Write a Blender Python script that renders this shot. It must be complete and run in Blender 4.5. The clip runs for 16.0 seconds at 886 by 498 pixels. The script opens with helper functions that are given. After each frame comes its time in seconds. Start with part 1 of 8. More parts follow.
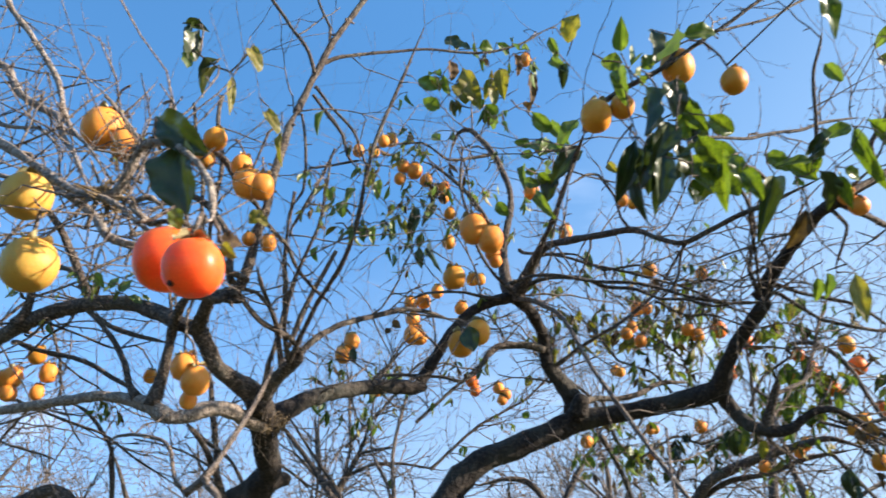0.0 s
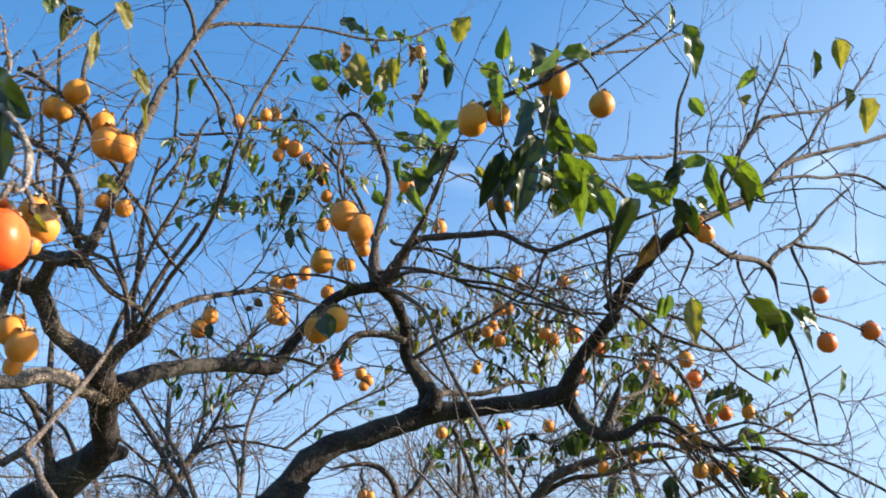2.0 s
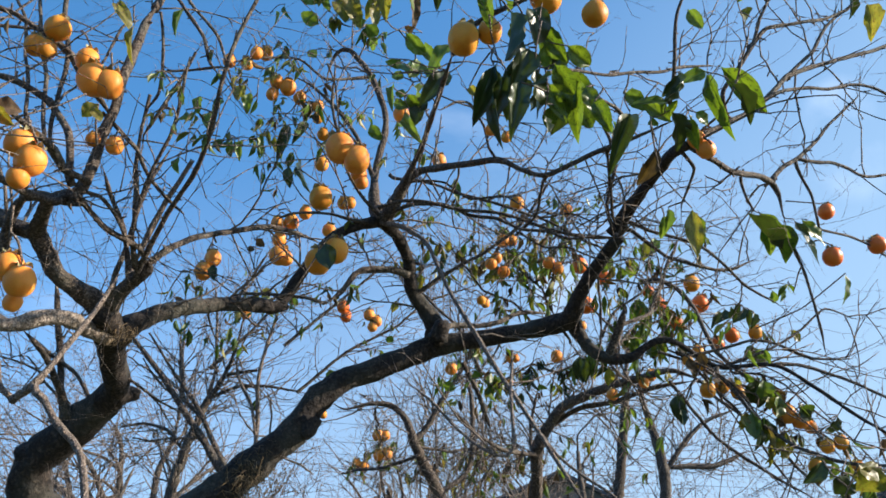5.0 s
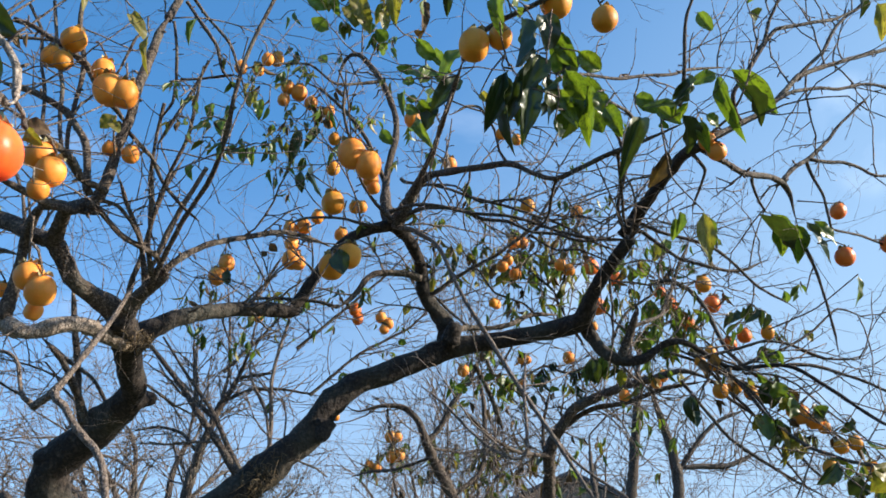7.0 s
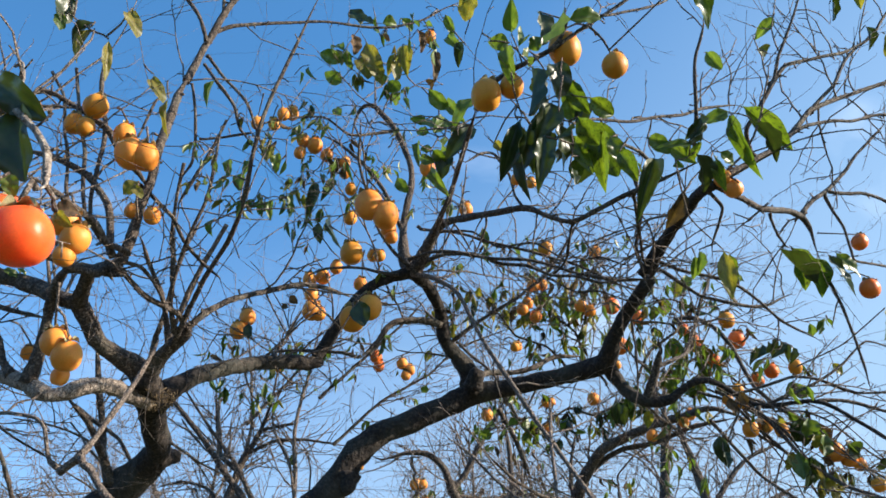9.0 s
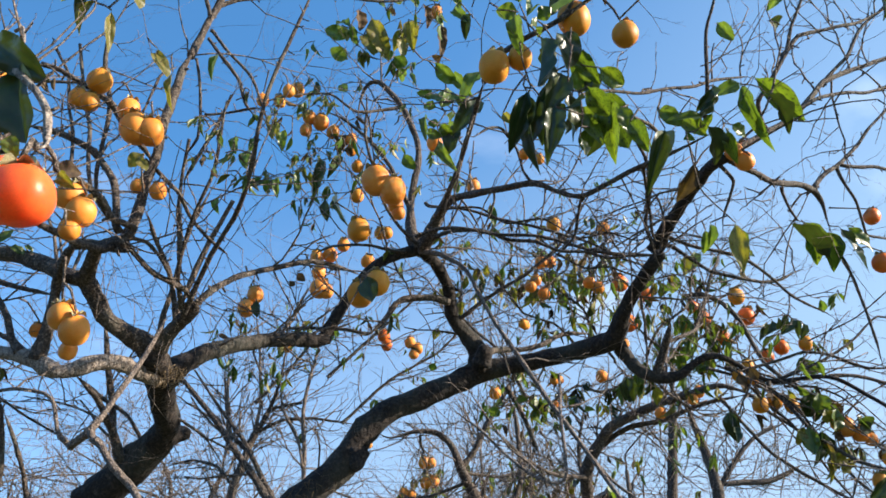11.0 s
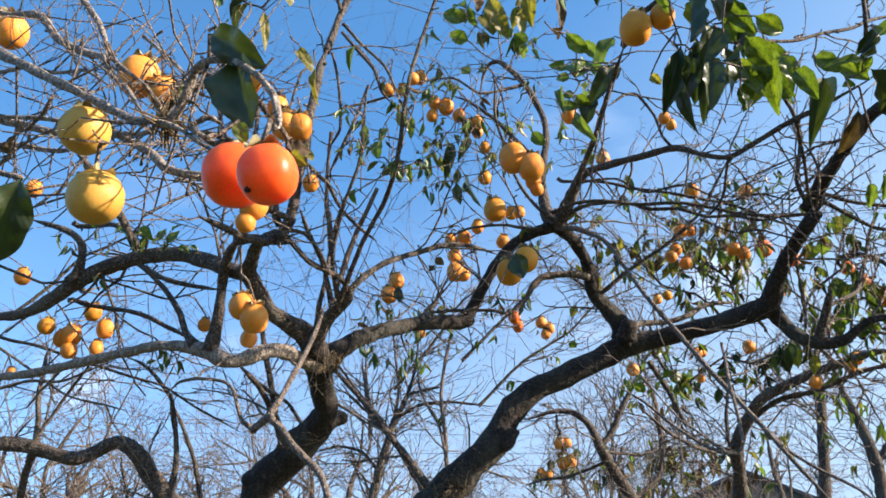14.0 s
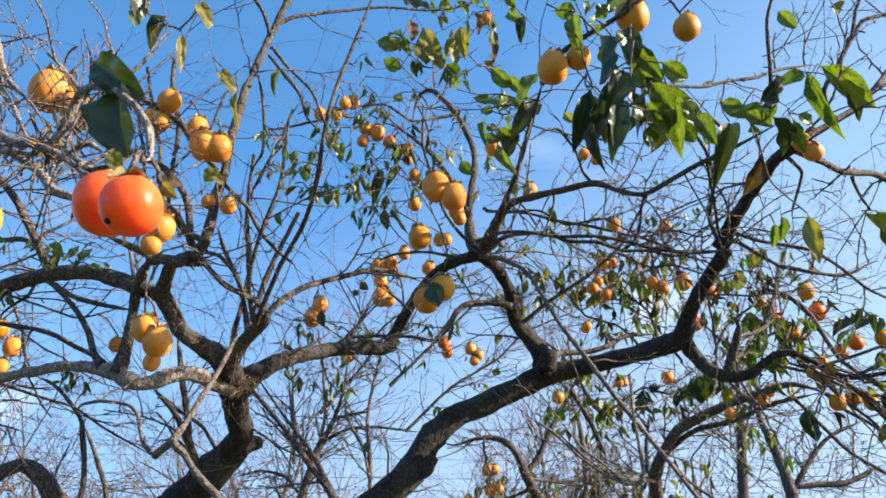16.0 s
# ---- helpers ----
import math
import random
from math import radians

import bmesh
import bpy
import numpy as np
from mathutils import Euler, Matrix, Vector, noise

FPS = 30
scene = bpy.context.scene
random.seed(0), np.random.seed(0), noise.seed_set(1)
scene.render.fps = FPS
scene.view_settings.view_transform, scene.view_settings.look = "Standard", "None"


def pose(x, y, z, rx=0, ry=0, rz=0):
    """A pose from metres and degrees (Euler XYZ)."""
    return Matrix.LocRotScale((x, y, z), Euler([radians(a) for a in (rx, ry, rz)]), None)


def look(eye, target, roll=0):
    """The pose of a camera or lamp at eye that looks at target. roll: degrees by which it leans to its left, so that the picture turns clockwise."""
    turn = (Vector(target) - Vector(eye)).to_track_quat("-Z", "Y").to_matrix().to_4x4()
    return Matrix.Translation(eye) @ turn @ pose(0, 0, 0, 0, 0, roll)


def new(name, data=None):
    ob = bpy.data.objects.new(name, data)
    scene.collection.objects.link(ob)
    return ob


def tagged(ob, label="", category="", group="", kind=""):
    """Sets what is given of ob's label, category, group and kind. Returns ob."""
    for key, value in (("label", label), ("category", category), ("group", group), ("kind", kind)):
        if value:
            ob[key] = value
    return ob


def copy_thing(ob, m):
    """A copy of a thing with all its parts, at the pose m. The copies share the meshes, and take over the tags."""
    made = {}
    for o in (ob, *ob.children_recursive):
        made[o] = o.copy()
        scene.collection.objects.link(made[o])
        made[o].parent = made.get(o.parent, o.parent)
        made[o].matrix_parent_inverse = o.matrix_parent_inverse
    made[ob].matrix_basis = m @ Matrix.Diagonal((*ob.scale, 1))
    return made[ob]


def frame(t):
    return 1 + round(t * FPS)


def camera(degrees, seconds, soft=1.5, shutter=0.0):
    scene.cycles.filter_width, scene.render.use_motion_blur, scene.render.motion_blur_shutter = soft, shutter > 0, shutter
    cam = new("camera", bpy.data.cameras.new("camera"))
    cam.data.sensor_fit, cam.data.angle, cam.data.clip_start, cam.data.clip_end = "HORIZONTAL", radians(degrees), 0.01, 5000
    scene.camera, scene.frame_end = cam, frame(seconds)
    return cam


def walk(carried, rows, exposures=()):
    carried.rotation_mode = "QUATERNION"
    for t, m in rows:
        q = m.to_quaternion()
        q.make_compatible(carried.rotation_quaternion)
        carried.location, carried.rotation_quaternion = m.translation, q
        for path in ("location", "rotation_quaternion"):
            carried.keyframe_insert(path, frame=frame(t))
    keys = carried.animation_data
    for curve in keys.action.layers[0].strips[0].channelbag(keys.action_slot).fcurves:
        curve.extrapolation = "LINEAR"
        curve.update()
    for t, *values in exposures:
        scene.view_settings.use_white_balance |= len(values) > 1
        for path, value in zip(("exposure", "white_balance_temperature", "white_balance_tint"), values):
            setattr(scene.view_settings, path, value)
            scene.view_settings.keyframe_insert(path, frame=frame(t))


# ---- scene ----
cam = camera(61.0, 16.0, 1.7, 0.36)
PATH = [
    (0, (0.08, 0.237, 1.657), (-0.033, 2.018, 2.561), 3.1),
    (0.5, (0.023, 0.279, 1.672), (-0.171, 2.05, 2.581), 2.2),
    (1, (0.036, 0.251, 1.676), (-0.101, 2.012, 2.614), 2.9),
    (1.5, (0.07, 0.225, 1.68), (0.115, 1.998, 2.605), 5.2),
    (2, (0.123, 0.22, 1.67), (0.317, 2.003, 2.556), 4.7),
    (2.5, (0.146, 0.233, 1.653), (0.378, 2.039, 2.48), 3.7),
    (3, (0.165, 0.246, 1.638), (0.414, 2.071, 2.417), 2.9),
    (3.5, (0.163, 0.24, 1.637), (0.385, 2.072, 2.408), 2.7),
    (4, (0.151, 0.251, 1.63), (0.344, 2.092, 2.387), 2.4),
    (6.5, (0.149, 0.246, 1.631), (0.333, 2.086, 2.394), 2.2),
    (7, (0.142, 0.237, 1.634), (0.305, 2.08, 2.393), 2.1),
    (7.5, (0.146, 0.237, 1.633), (0.302, 2.082, 2.39), 1.1),
    (8, (0.142, 0.241, 1.636), (0.276, 2.071, 2.431), 0.6),
    (8.5, (0.136, 0.229, 1.649), (0.253, 2.033, 2.504), 0.6),
    (9, (0.136, 0.227, 1.65), (0.248, 2.031, 2.506), 0.6),
    (11.5, (0.133, 0.249, 1.64), (0.225, 2.077, 2.447), 0.6),
    (12, (0.13, 0.244, 1.642), (0.22, 2.069, 2.455), 1.0),
    (12.2, (0.131, 0.244, 1.637), (0.179, 2.074, 2.440), 0.8),
    (12.3, (0.132, 0.246, 1.633), (0.141, 2.081, 2.421), 1.0),
    (12.5, (0.131, 0.256, 1.629), (0.099, 2.106, 2.387), 1.3),
    (13, (0.1, 0.257, 1.628), (0.011, 2.102, 2.395), 1.0),
    (13.5, (0.049, 0.258, 1.628), (-0.145, 2.089, 2.409), 1.2),
    (14, (0.045, 0.259, 1.625), (-0.147, 2.093, 2.4), 0.3),
    (14.5, (0.078, 0.265, 1.62), (-0.06, 2.102, 2.398), -0.8),
    (15, (0.109, 0.259, 1.613), (0.057, 2.098, 2.398), -0.7),
    (15.5, (0.116, 0.253, 1.62), (0.086, 2.086, 2.422), -0.6),
    (16, (0.104, 0.245, 1.63), (0.064, 2.064, 2.461), 0.2),
]

walk(cam, [(t, look(eye, target, roll)) for t, eye, target, roll in PATH],
     [(0.0, 1.19, 6750, 12.5), (2.0, 1.15, 6700, 12), (3.2, 0.90, 6500, 10), (9.0, 0.91, 6500, 10), (11.5, 1.02, 6600, 12), (13.5, 1.14, 6800, 14), (16.0, 1.20, 6800, 13.5)])

# ---- light ----
SUN_AZ, SUN_EL = 97.0, 26.0          # degrees right of the view's +y, degrees up
to_sun = Vector((math.sin(radians(SUN_AZ)) * math.cos(radians(SUN_EL)),
                 math.cos(radians(SUN_AZ)) * math.cos(radians(SUN_EL)), math.sin(radians(SUN_EL))))
world = bpy.data.worlds.new("sky")
scene.world = world
world.use_nodes = True
wn, wl = world.node_tree.nodes, world.node_tree.links
sky = wn.new("ShaderNodeTexSky")
sky.sky_type, sky.sun_disc = "NISHITA", False
sky.sun_elevation, sky.sun_rotation = radians(SUN_EL), radians(SUN_AZ)
sky.altitude, sky.air_density, sky.dust_density, sky.ozone_density = 100.0, 1.0, 1.2, 1.4
coord = wn.new("ShaderNodeTexCoord")
stretch = wn.new("ShaderNodeMapping")
stretch.inputs["Scale"].default_value, stretch.inputs["Location"].default_value = (1.0, 1.0, 3.0), (2.1, 5.7, 3.6)
lift = wn.new("ShaderNodeMapping")
lift.inputs["Location"].default_value, lift.inputs["Scale"].default_value = (0, 0, 0.22), (1.0, 1.0, 1.05)
clear = wn.new("ShaderNodeMixRGB")
clear.blend_type = "MULTIPLY"
clear.inputs["Color2"].default_value = (0.475, 0.985, 1.26, 1)
deep = wn.new("ShaderNodeMapRange")
deep.inputs["From Min"].default_value, deep.inputs["From Max"].default_value = 0.0, 0.65
deep.inputs["To Min"].default_value, deep.inputs["To Max"].default_value = 0.40, 1.0
tip = wn.new("ShaderNodeVectorMath")
tip.operation = "DOT_PRODUCT"
tip.inputs[1].default_value = (-0.85, 0.0, 1.0)          # the haze stands higher towards the sun
wl.new(coord.outputs["Generated"], tip.inputs[0])
wl.new(tip.outputs["Value"], deep.inputs["Value"])
mist = wn.new("ShaderNodeMapRange")
mist.inputs["From Min"].default_value, mist.inputs["From Max"].default_value = -0.25, 0.56
mist.inputs["To Min"].default_value, mist.inputs["To Max"].default_value = 0.64, 0.0
wl.new(tip.outputs["Value"], mist.inputs["Value"])
haze = wn.new("ShaderNodeMixRGB")
haze.inputs["Color2"].default_value = (1.64, 2.58, 3.5, 1)
wl.new(mist.outputs["Result"], haze.inputs["Fac"])
wl.new(deep.outputs["Result"], clear.inputs["Fac"])
height = wn.new("ShaderNodeSeparateXYZ")
wl.new(coord.outputs["Generated"], height.inputs["Vector"])
low = wn.new("ShaderNodeMapRange")
low.inputs["From Min"].default_value, low.inputs["From Max"].default_value = 0.05, 0.50
low.inputs["To Min"].default_value, low.inputs["To Max"].default_value = 0.30, 0.0
wl.new(height.outputs["Z"], low.inputs["Value"])
pall = wn.new("ShaderNodeMixRGB")                         # the pale layer over the horizon, on all sides
pall.inputs["Color2"].default_value = (2.15, 2.5, 3.05, 1)
wl.new(low.outputs["Result"], pall.inputs["Fac"])
cloud = wn.new("ShaderNodeTexNoise")
cloud.inputs["Scale"].default_value, cloud.inputs["Detail"].default_value = 3.2, 7.0
veil = wn.new("ShaderNodeValToRGB")
veil.color_ramp.elements[0].position, veil.color_ramp.elements[1].position = 0.60, 0.86
veil.color_ramp.elements[1].color = (0.16, 0.16, 0.16, 1)
blend = wn.new("ShaderNodeMixRGB")
blend.inputs["Color2"].default_value = (7.0, 7.4, 8.0, 1)
wl.new(coord.outputs["Generated"], stretch.inputs["Vector"])
wl.new(stretch.outputs["Vector"], cloud.inputs["Vector"])
wl.new(cloud.outputs["Fac"], veil.inputs["Fac"])
puff = wn.new("ShaderNodeTexNoise")
puff.inputs["Scale"].default_value, puff.inputs["Detail"].default_value = 11.0, 7.0
wl.new(coord.outputs["Generated"], puff.inputs["Vector"])
shred = wn.new("ShaderNodeMapRange")
shred.inputs["From Min"].default_value, shred.inputs["From Max"].default_value = 0.40, 0.66
wl.new(puff.outputs["Fac"], shred.inputs["Value"])
cover = veil.outputs["Color"]
for way, spread, thick in (((0.525, 0.690, 0.498), 0.0010, 0.16), ((0.553, 0.709, 0.438), 0.0012, 0.10), ((0.256, 0.910, 0.326), 0.0014, 0.22), ((-0.524, 0.826, 0.207), 0.0016, 0.20)):
    near = wn.new("ShaderNodeVectorMath")
    near.operation = "DOT_PRODUCT"
    near.inputs[1].default_value = Vector(way).normalized()
    wl.new(coord.outputs["Generated"], near.inputs[0])
    edge = wn.new("ShaderNodeMapRange")
    edge.interpolation_type = "SMOOTHSTEP"
    edge.inputs["From Min"].default_value, edge.inputs["From Max"].default_value = 1 - spread, 1 - 0.1 * spread
    edge.inputs["To Max"].default_value = thick
    wl.new(near.outputs["Value"], edge.inputs["Value"])
    wisp = wn.new("ShaderNodeMath")
    wisp.operation = "MULTIPLY"
    wl.new(edge.outputs["Result"], wisp.inputs[0])
    wl.new(shred.outputs["Result"], wisp.inputs[1])
    both = wn.new("ShaderNodeMath")
    both.operation = "ADD"
    wl.new(cover, both.inputs[0])
    wl.new(wisp.outputs[0], both.inputs[1])
    cover = both.outputs[0]
wl.new(cover, blend.inputs["Fac"])
wl.new(coord.outputs["Generated"], lift.inputs["Vector"])
wl.new(lift.outputs["Vector"], sky.inputs["Vector"])
wl.new(sky.outputs["Color"], clear.inputs["Color1"])
wl.new(clear.outputs["Color"], haze.inputs["Color1"])
wl.new(haze.outputs["Color"], pall.inputs["Color1"])
wl.new(pall.outputs["Color"], blend.inputs["Color1"])
wl.new(blend.outputs["Color"], wn["Background"].inputs["Color"])
wn["Background"].inputs["Strength"].default_value = 0.15
sun = new("sun", bpy.data.lights.new("sun", "SUN"))
sun.data.energy, sun.data.angle, sun.data.color = 5.0, radians(0.53), (1.0, 0.90, 0.76)
sun.matrix_world = look(tuple(to_sun * 30), (0, 0, 0))


# ---- materials ----
def shader(name, rough=0.6, metal=0.0):
    m = bpy.data.materials.new(name)
    m.use_nodes = True
    n, l = m.node_tree.nodes, m.node_tree.links
    p = n["Principled BSDF"]
    p.inputs["Roughness"].default_value, p.inputs["Metallic"].default_value = rough, metal
    return m, n, l, p


def tex(n, l, kind, scale, detail=5.0, stretch=(1, 1, 1), space="Object"):
    c = n.new("ShaderNodeTexCoord")
    m = n.new("ShaderNodeMapping")
    m.inputs["Scale"].default_value = stretch
    t = n.new(kind)
    t.inputs["Scale"].default_value = scale
    if kind == "ShaderNodeTexNoise":
        t.inputs["Detail"].default_value = detail
    l.new(c.outputs[space], m.inputs["Vector"])
    l.new(m.outputs["Vector"], t.inputs["Vector"])
    return t


def ramp(n, l, source, stops):
    r = n.new("ShaderNodeValToRGB")
    while len(r.color_ramp.elements) < len(stops):
        r.color_ramp.elements.new(0.5)
    for e, (at, colour) in zip(r.color_ramp.elements, stops):
        e.position, e.color = at, (*colour, 1)
    l.new(source, r.inputs["Fac"])
    return r


def mixed(n, l, fac, a, b, mode="MIX"):
    m = n.new("ShaderNodeMixRGB")
    m.blend_type = mode
    for socket, value in (("Fac", fac), ("Color1", a), ("Color2", b)):
        if isinstance(value, (int, float)):
            m.inputs[socket].default_value = value
        elif isinstance(value, tuple):
            m.inputs[socket].default_value = (*value, 1)
        else:
            l.new(value, m.inputs[socket])
    return m.outputs["Color"]


def bump(n, l, p, height, strength, distance):
    b = n.new("ShaderNodeBump")
    b.inputs["Strength"].default_value, b.inputs["Distance"].default_value = strength, distance
    l.new(height, b.inputs["Height"])
    l.new(b.outputs["Normal"], p.inputs["Normal"])


def calc(n, l, kind, a, b=None):
    m = n.new("ShaderNodeMath")
    m.operation = kind
    for socket, value in ((0, a), (1, b)):
        if isinstance(value, (int, float)):
            m.inputs[socket].default_value = value
        elif value is not None:
            l.new(value, m.inputs[socket])
    return m.outputs[0]


def bark(name, dark, mid, pale, scale, moss=0.0):
    m, n, l, p = shader(name, 0.9)
    plates = tex(n, l, "ShaderNodeTexVoronoi", scale, stretch=(1, 1, 0.55))
    grain = tex(n, l, "ShaderNodeTexNoise", scale * 2.6, 8.0)
    stain = tex(n, l, "ShaderNodeTexNoise", scale * 0.12, 4.0)
    base = ramp(n, l, grain.outputs["Fac"], [(0.28, dark), (0.52, mid), (0.80, pale)]).outputs["Color"]
    crack = ramp(n, l, plates.outputs["Distance"], [(0.0, (1, 1, 1)), (0.75, (0.42, 0.39, 0.37))]).outputs["Color"]
    colour = mixed(n, l, 0.8, base, crack, "MULTIPLY")
    lichen = ramp(n, l, stain.outputs["Fac"], [(0.50, (0, 0, 0)), (0.68, (1, 1, 1))]).outputs["Color"]
    tint = n.new("ShaderNodeMath")
    tint.operation = "MULTIPLY"
    tint.inputs[1].default_value = moss
    l.new(lichen, tint.inputs[0])
    colour = mixed(n, l, tint.outputs[0], colour, (0.30, 0.31, 0.24))
    l.new(colour, p.inputs["Base Color"])
    height = mixed(n, l, 0.5, plates.outputs["Distance"], grain.outputs["Fac"])
    bump(n, l, p, height, 1.0, 0.010)
    return m


# near-black bark: the shade on the main tree's limbs is part of the colour
SHADED_BARK = bark("shaded_bark", (0.011, 0.008, 0.006), (0.038, 0.028, 0.022), (0.12, 0.088, 0.068), 42, 0.13)
BRANCH = bark("branch_bark", (0.026, 0.021, 0.020), (0.112, 0.083, 0.064), (0.42, 0.345, 0.275), 80, 0.15)
# boughs in the sun: the sunlight is put into this brighter bark colour
SUNLIT_BARK = bark("sunlit_bark", (0.07, 0.052, 0.042), (0.43, 0.35, 0.285), (0.80, 0.70, 0.60), 110, 0.18)
TWIG = bark("twig_bark", (0.050, 0.041, 0.038), (0.245, 0.188, 0.150), (0.74, 0.62, 0.52), 150, 0.08)


def foliage(name, deep, bright, spots, spot_amount, rough, see_through):
    m, n, l, p = shader(name, rough)
    p.inputs["Specular IOR Level"].default_value = 0.5
    mottle = tex(n, l, "ShaderNodeTexNoise", 3.0, 5.0)
    dots = tex(n, l, "ShaderNodeTexNoise", 16.0, 3.0)
    info = n.new("ShaderNodeObjectInfo")
    isle = n.new("ShaderNodeNewGeometry")
    both = n.new("ShaderNodeMath")
    both.operation = "ADD"
    l.new(info.outputs["Random"], both.inputs[0])
    l.new(isle.outputs["Random Per Island"], both.inputs[1])
    half = n.new("ShaderNodeMath")
    half.operation = "MULTIPLY"
    half.inputs[1].default_value = 0.5
    l.new(both.outputs[0], half.inputs[0])
    base = ramp(n, l, mottle.outputs["Fac"], [(0.35, deep), (0.65, bright)]).outputs["Color"]
    vary = ramp(n, l, half.outputs[0], [(0.1, (0.75, 0.8, 0.7)), (0.9, (1.35, 1.2, 1.0))]).outputs["Color"]
    colour = mixed(n, l, 1.0, base, vary, "MULTIPLY")
    speck = ramp(n, l, dots.outputs["Fac"], [(0.55, (0, 0, 0)), (0.64, (spot_amount,) * 3)]).outputs["Color"]
    colour = mixed(n, l, speck, colour, spots)
    uv = n.new("ShaderNodeUVMap")
    uv.uv_map = "blade"
    split = n.new("ShaderNodeSeparateXYZ")
    l.new(uv.outputs["UV"], split.inputs["Vector"])
    off = calc(n, l, "ABSOLUTE", split.outputs["X"])
    rib = ramp(n, l, off, [(0.0, (0, 0, 0)), (0.012, (0.22, 0.22, 0.22)), (0.035, (0, 0, 0))]).outputs["Color"]
    fan = calc(n, l, "SINE", calc(n, l, "MULTIPLY", calc(n, l, "SUBTRACT", split.outputs["Y"], calc(n, l, "MULTIPLY", off, 0.7)), 62.0))
    lines = ramp(n, l, fan, [(0.90, (0, 0, 0)), (1.0, (0.04, 0.04, 0.04))]).outputs["Color"]
    colour = mixed(n, l, mixed(n, l, 1.0, rib, lines, "ADD"), colour, mixed(n, l, 1.0, colour, (2.2, 2.0, 1.8), "MULTIPLY"))
    l.new(colour, p.inputs["Base Color"])
    relief = mixed(n, l, 0.06, mottle.outputs["Fac"], fan)
    bump(n, l, p, relief, 0.22, 0.003)
    t = n.new("ShaderNodeBsdfTranslucent")
    glow = mixed(n, l, 1.0, colour, (1.9, 2.1, 0.9), "MULTIPLY")
    l.new(glow, t.inputs["Color"])
    s = n.new("ShaderNodeMixShader")
    s.inputs["Fac"].default_value = see_through
    l.new(p.outputs["BSDF"], s.inputs[1])
    l.new(t.outputs["BSDF"], s.inputs[2])
    l.new(s.outputs["Shader"], n["Material Output"].inputs["Surface"])
    return m


LEAF = {
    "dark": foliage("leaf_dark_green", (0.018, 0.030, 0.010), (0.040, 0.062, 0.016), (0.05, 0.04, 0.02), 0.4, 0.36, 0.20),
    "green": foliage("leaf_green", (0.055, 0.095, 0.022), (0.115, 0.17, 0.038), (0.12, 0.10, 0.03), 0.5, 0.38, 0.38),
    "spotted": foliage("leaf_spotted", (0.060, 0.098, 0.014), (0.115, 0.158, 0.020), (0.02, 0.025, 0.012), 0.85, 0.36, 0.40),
    "dry": foliage("leaf_dead", (0.05, 0.028, 0.015), (0.13, 0.08, 0.04), (0.02, 0.012, 0.008), 0.6, 0.8, 0.15),
    "yellow": foliage("leaf_yellowing", (0.11, 0.115, 0.025), (0.22, 0.19, 0.045), (0.09, 0.045, 0.015), 0.8, 0.45, 0.40),
}


def skin(name, low, high, blush, rough, soft=0.3):
    m, n, l, p = shader(name, rough)
    cloudy = tex(n, l, "ShaderNodeTexNoise", 1.6, 4.0)
    fine = tex(n, l, "ShaderNodeTexNoise", 26.0, 6.0)
    marks = tex(n, l, "ShaderNodeTexNoise", 5.0, 6.0)
    info = n.new("ShaderNodeObjectInfo")
    base = ramp(n, l, cloudy.outputs["Fac"], [(0.35, low), (0.65, high)]).outputs["Color"]
    vary = ramp(n, l, info.outputs["Random"], [(0.0, (0.86, 0.84, 0.80)), (1.0, (1.08, 1.08, 1.1))]).outputs["Color"]
    base = mixed(n, l, 1.0, base, vary, "MULTIPLY")
    grain = ramp(n, l, fine.outputs["Fac"], [(0.3, (0.92, 0.91, 0.9)), (0.7, (1.04, 1.04, 1.04))]).outputs["Color"]
    base = mixed(n, l, 1.0, base, grain, "MULTIPLY")
    scar = ramp(n, l, marks.outputs["Fac"], [(0.70, (0, 0, 0)), (0.76, (0.75, 0.75, 0.75))]).outputs["Color"]
    l.new(mixed(n, l, scar, base, blush), p.inputs["Base Color"])
    p.inputs["Specular IOR Level"].default_value = 0.27
    p.inputs["Subsurface Weight"].default_value = soft
    p.inputs["Subsurface Radius"].default_value = (0.020, 0.007, 0.003)
    p.inputs["Subsurface Scale"].default_value = 0.6 if soft < 0.5 else 1.7
    bump(n, l, p, fine.outputs["Fac"], 0.06, 0.002)
    return m


SKIN = {
    "red": skin("ripe_skin", (0.98, 0.115, 0.022), (1.0, 0.175, 0.034), (0.40, 0.06, 0.02), 0.36, 0.9),
    "vermilion": skin("vermilion_skin", (0.80, 0.17, 0.025), (0.86, 0.23, 0.04), (0.25, 0.08, 0.03), 0.42),
    "orange": skin("orange_skin", (0.80, 0.275, 0.036), (0.86, 0.35, 0.068), (0.25, 0.10, 0.03), 0.48),
    "lemon": skin("pale_yellow_skin", (0.58, 0.32, 0.055), (0.66, 0.39, 0.085), (0.22, 0.13, 0.04), 0.5),
    "yellow": skin("yellow_skin", (0.65, 0.25, 0.022), (0.73, 0.32, 0.04), (0.24, 0.13, 0.04), 0.5),
}


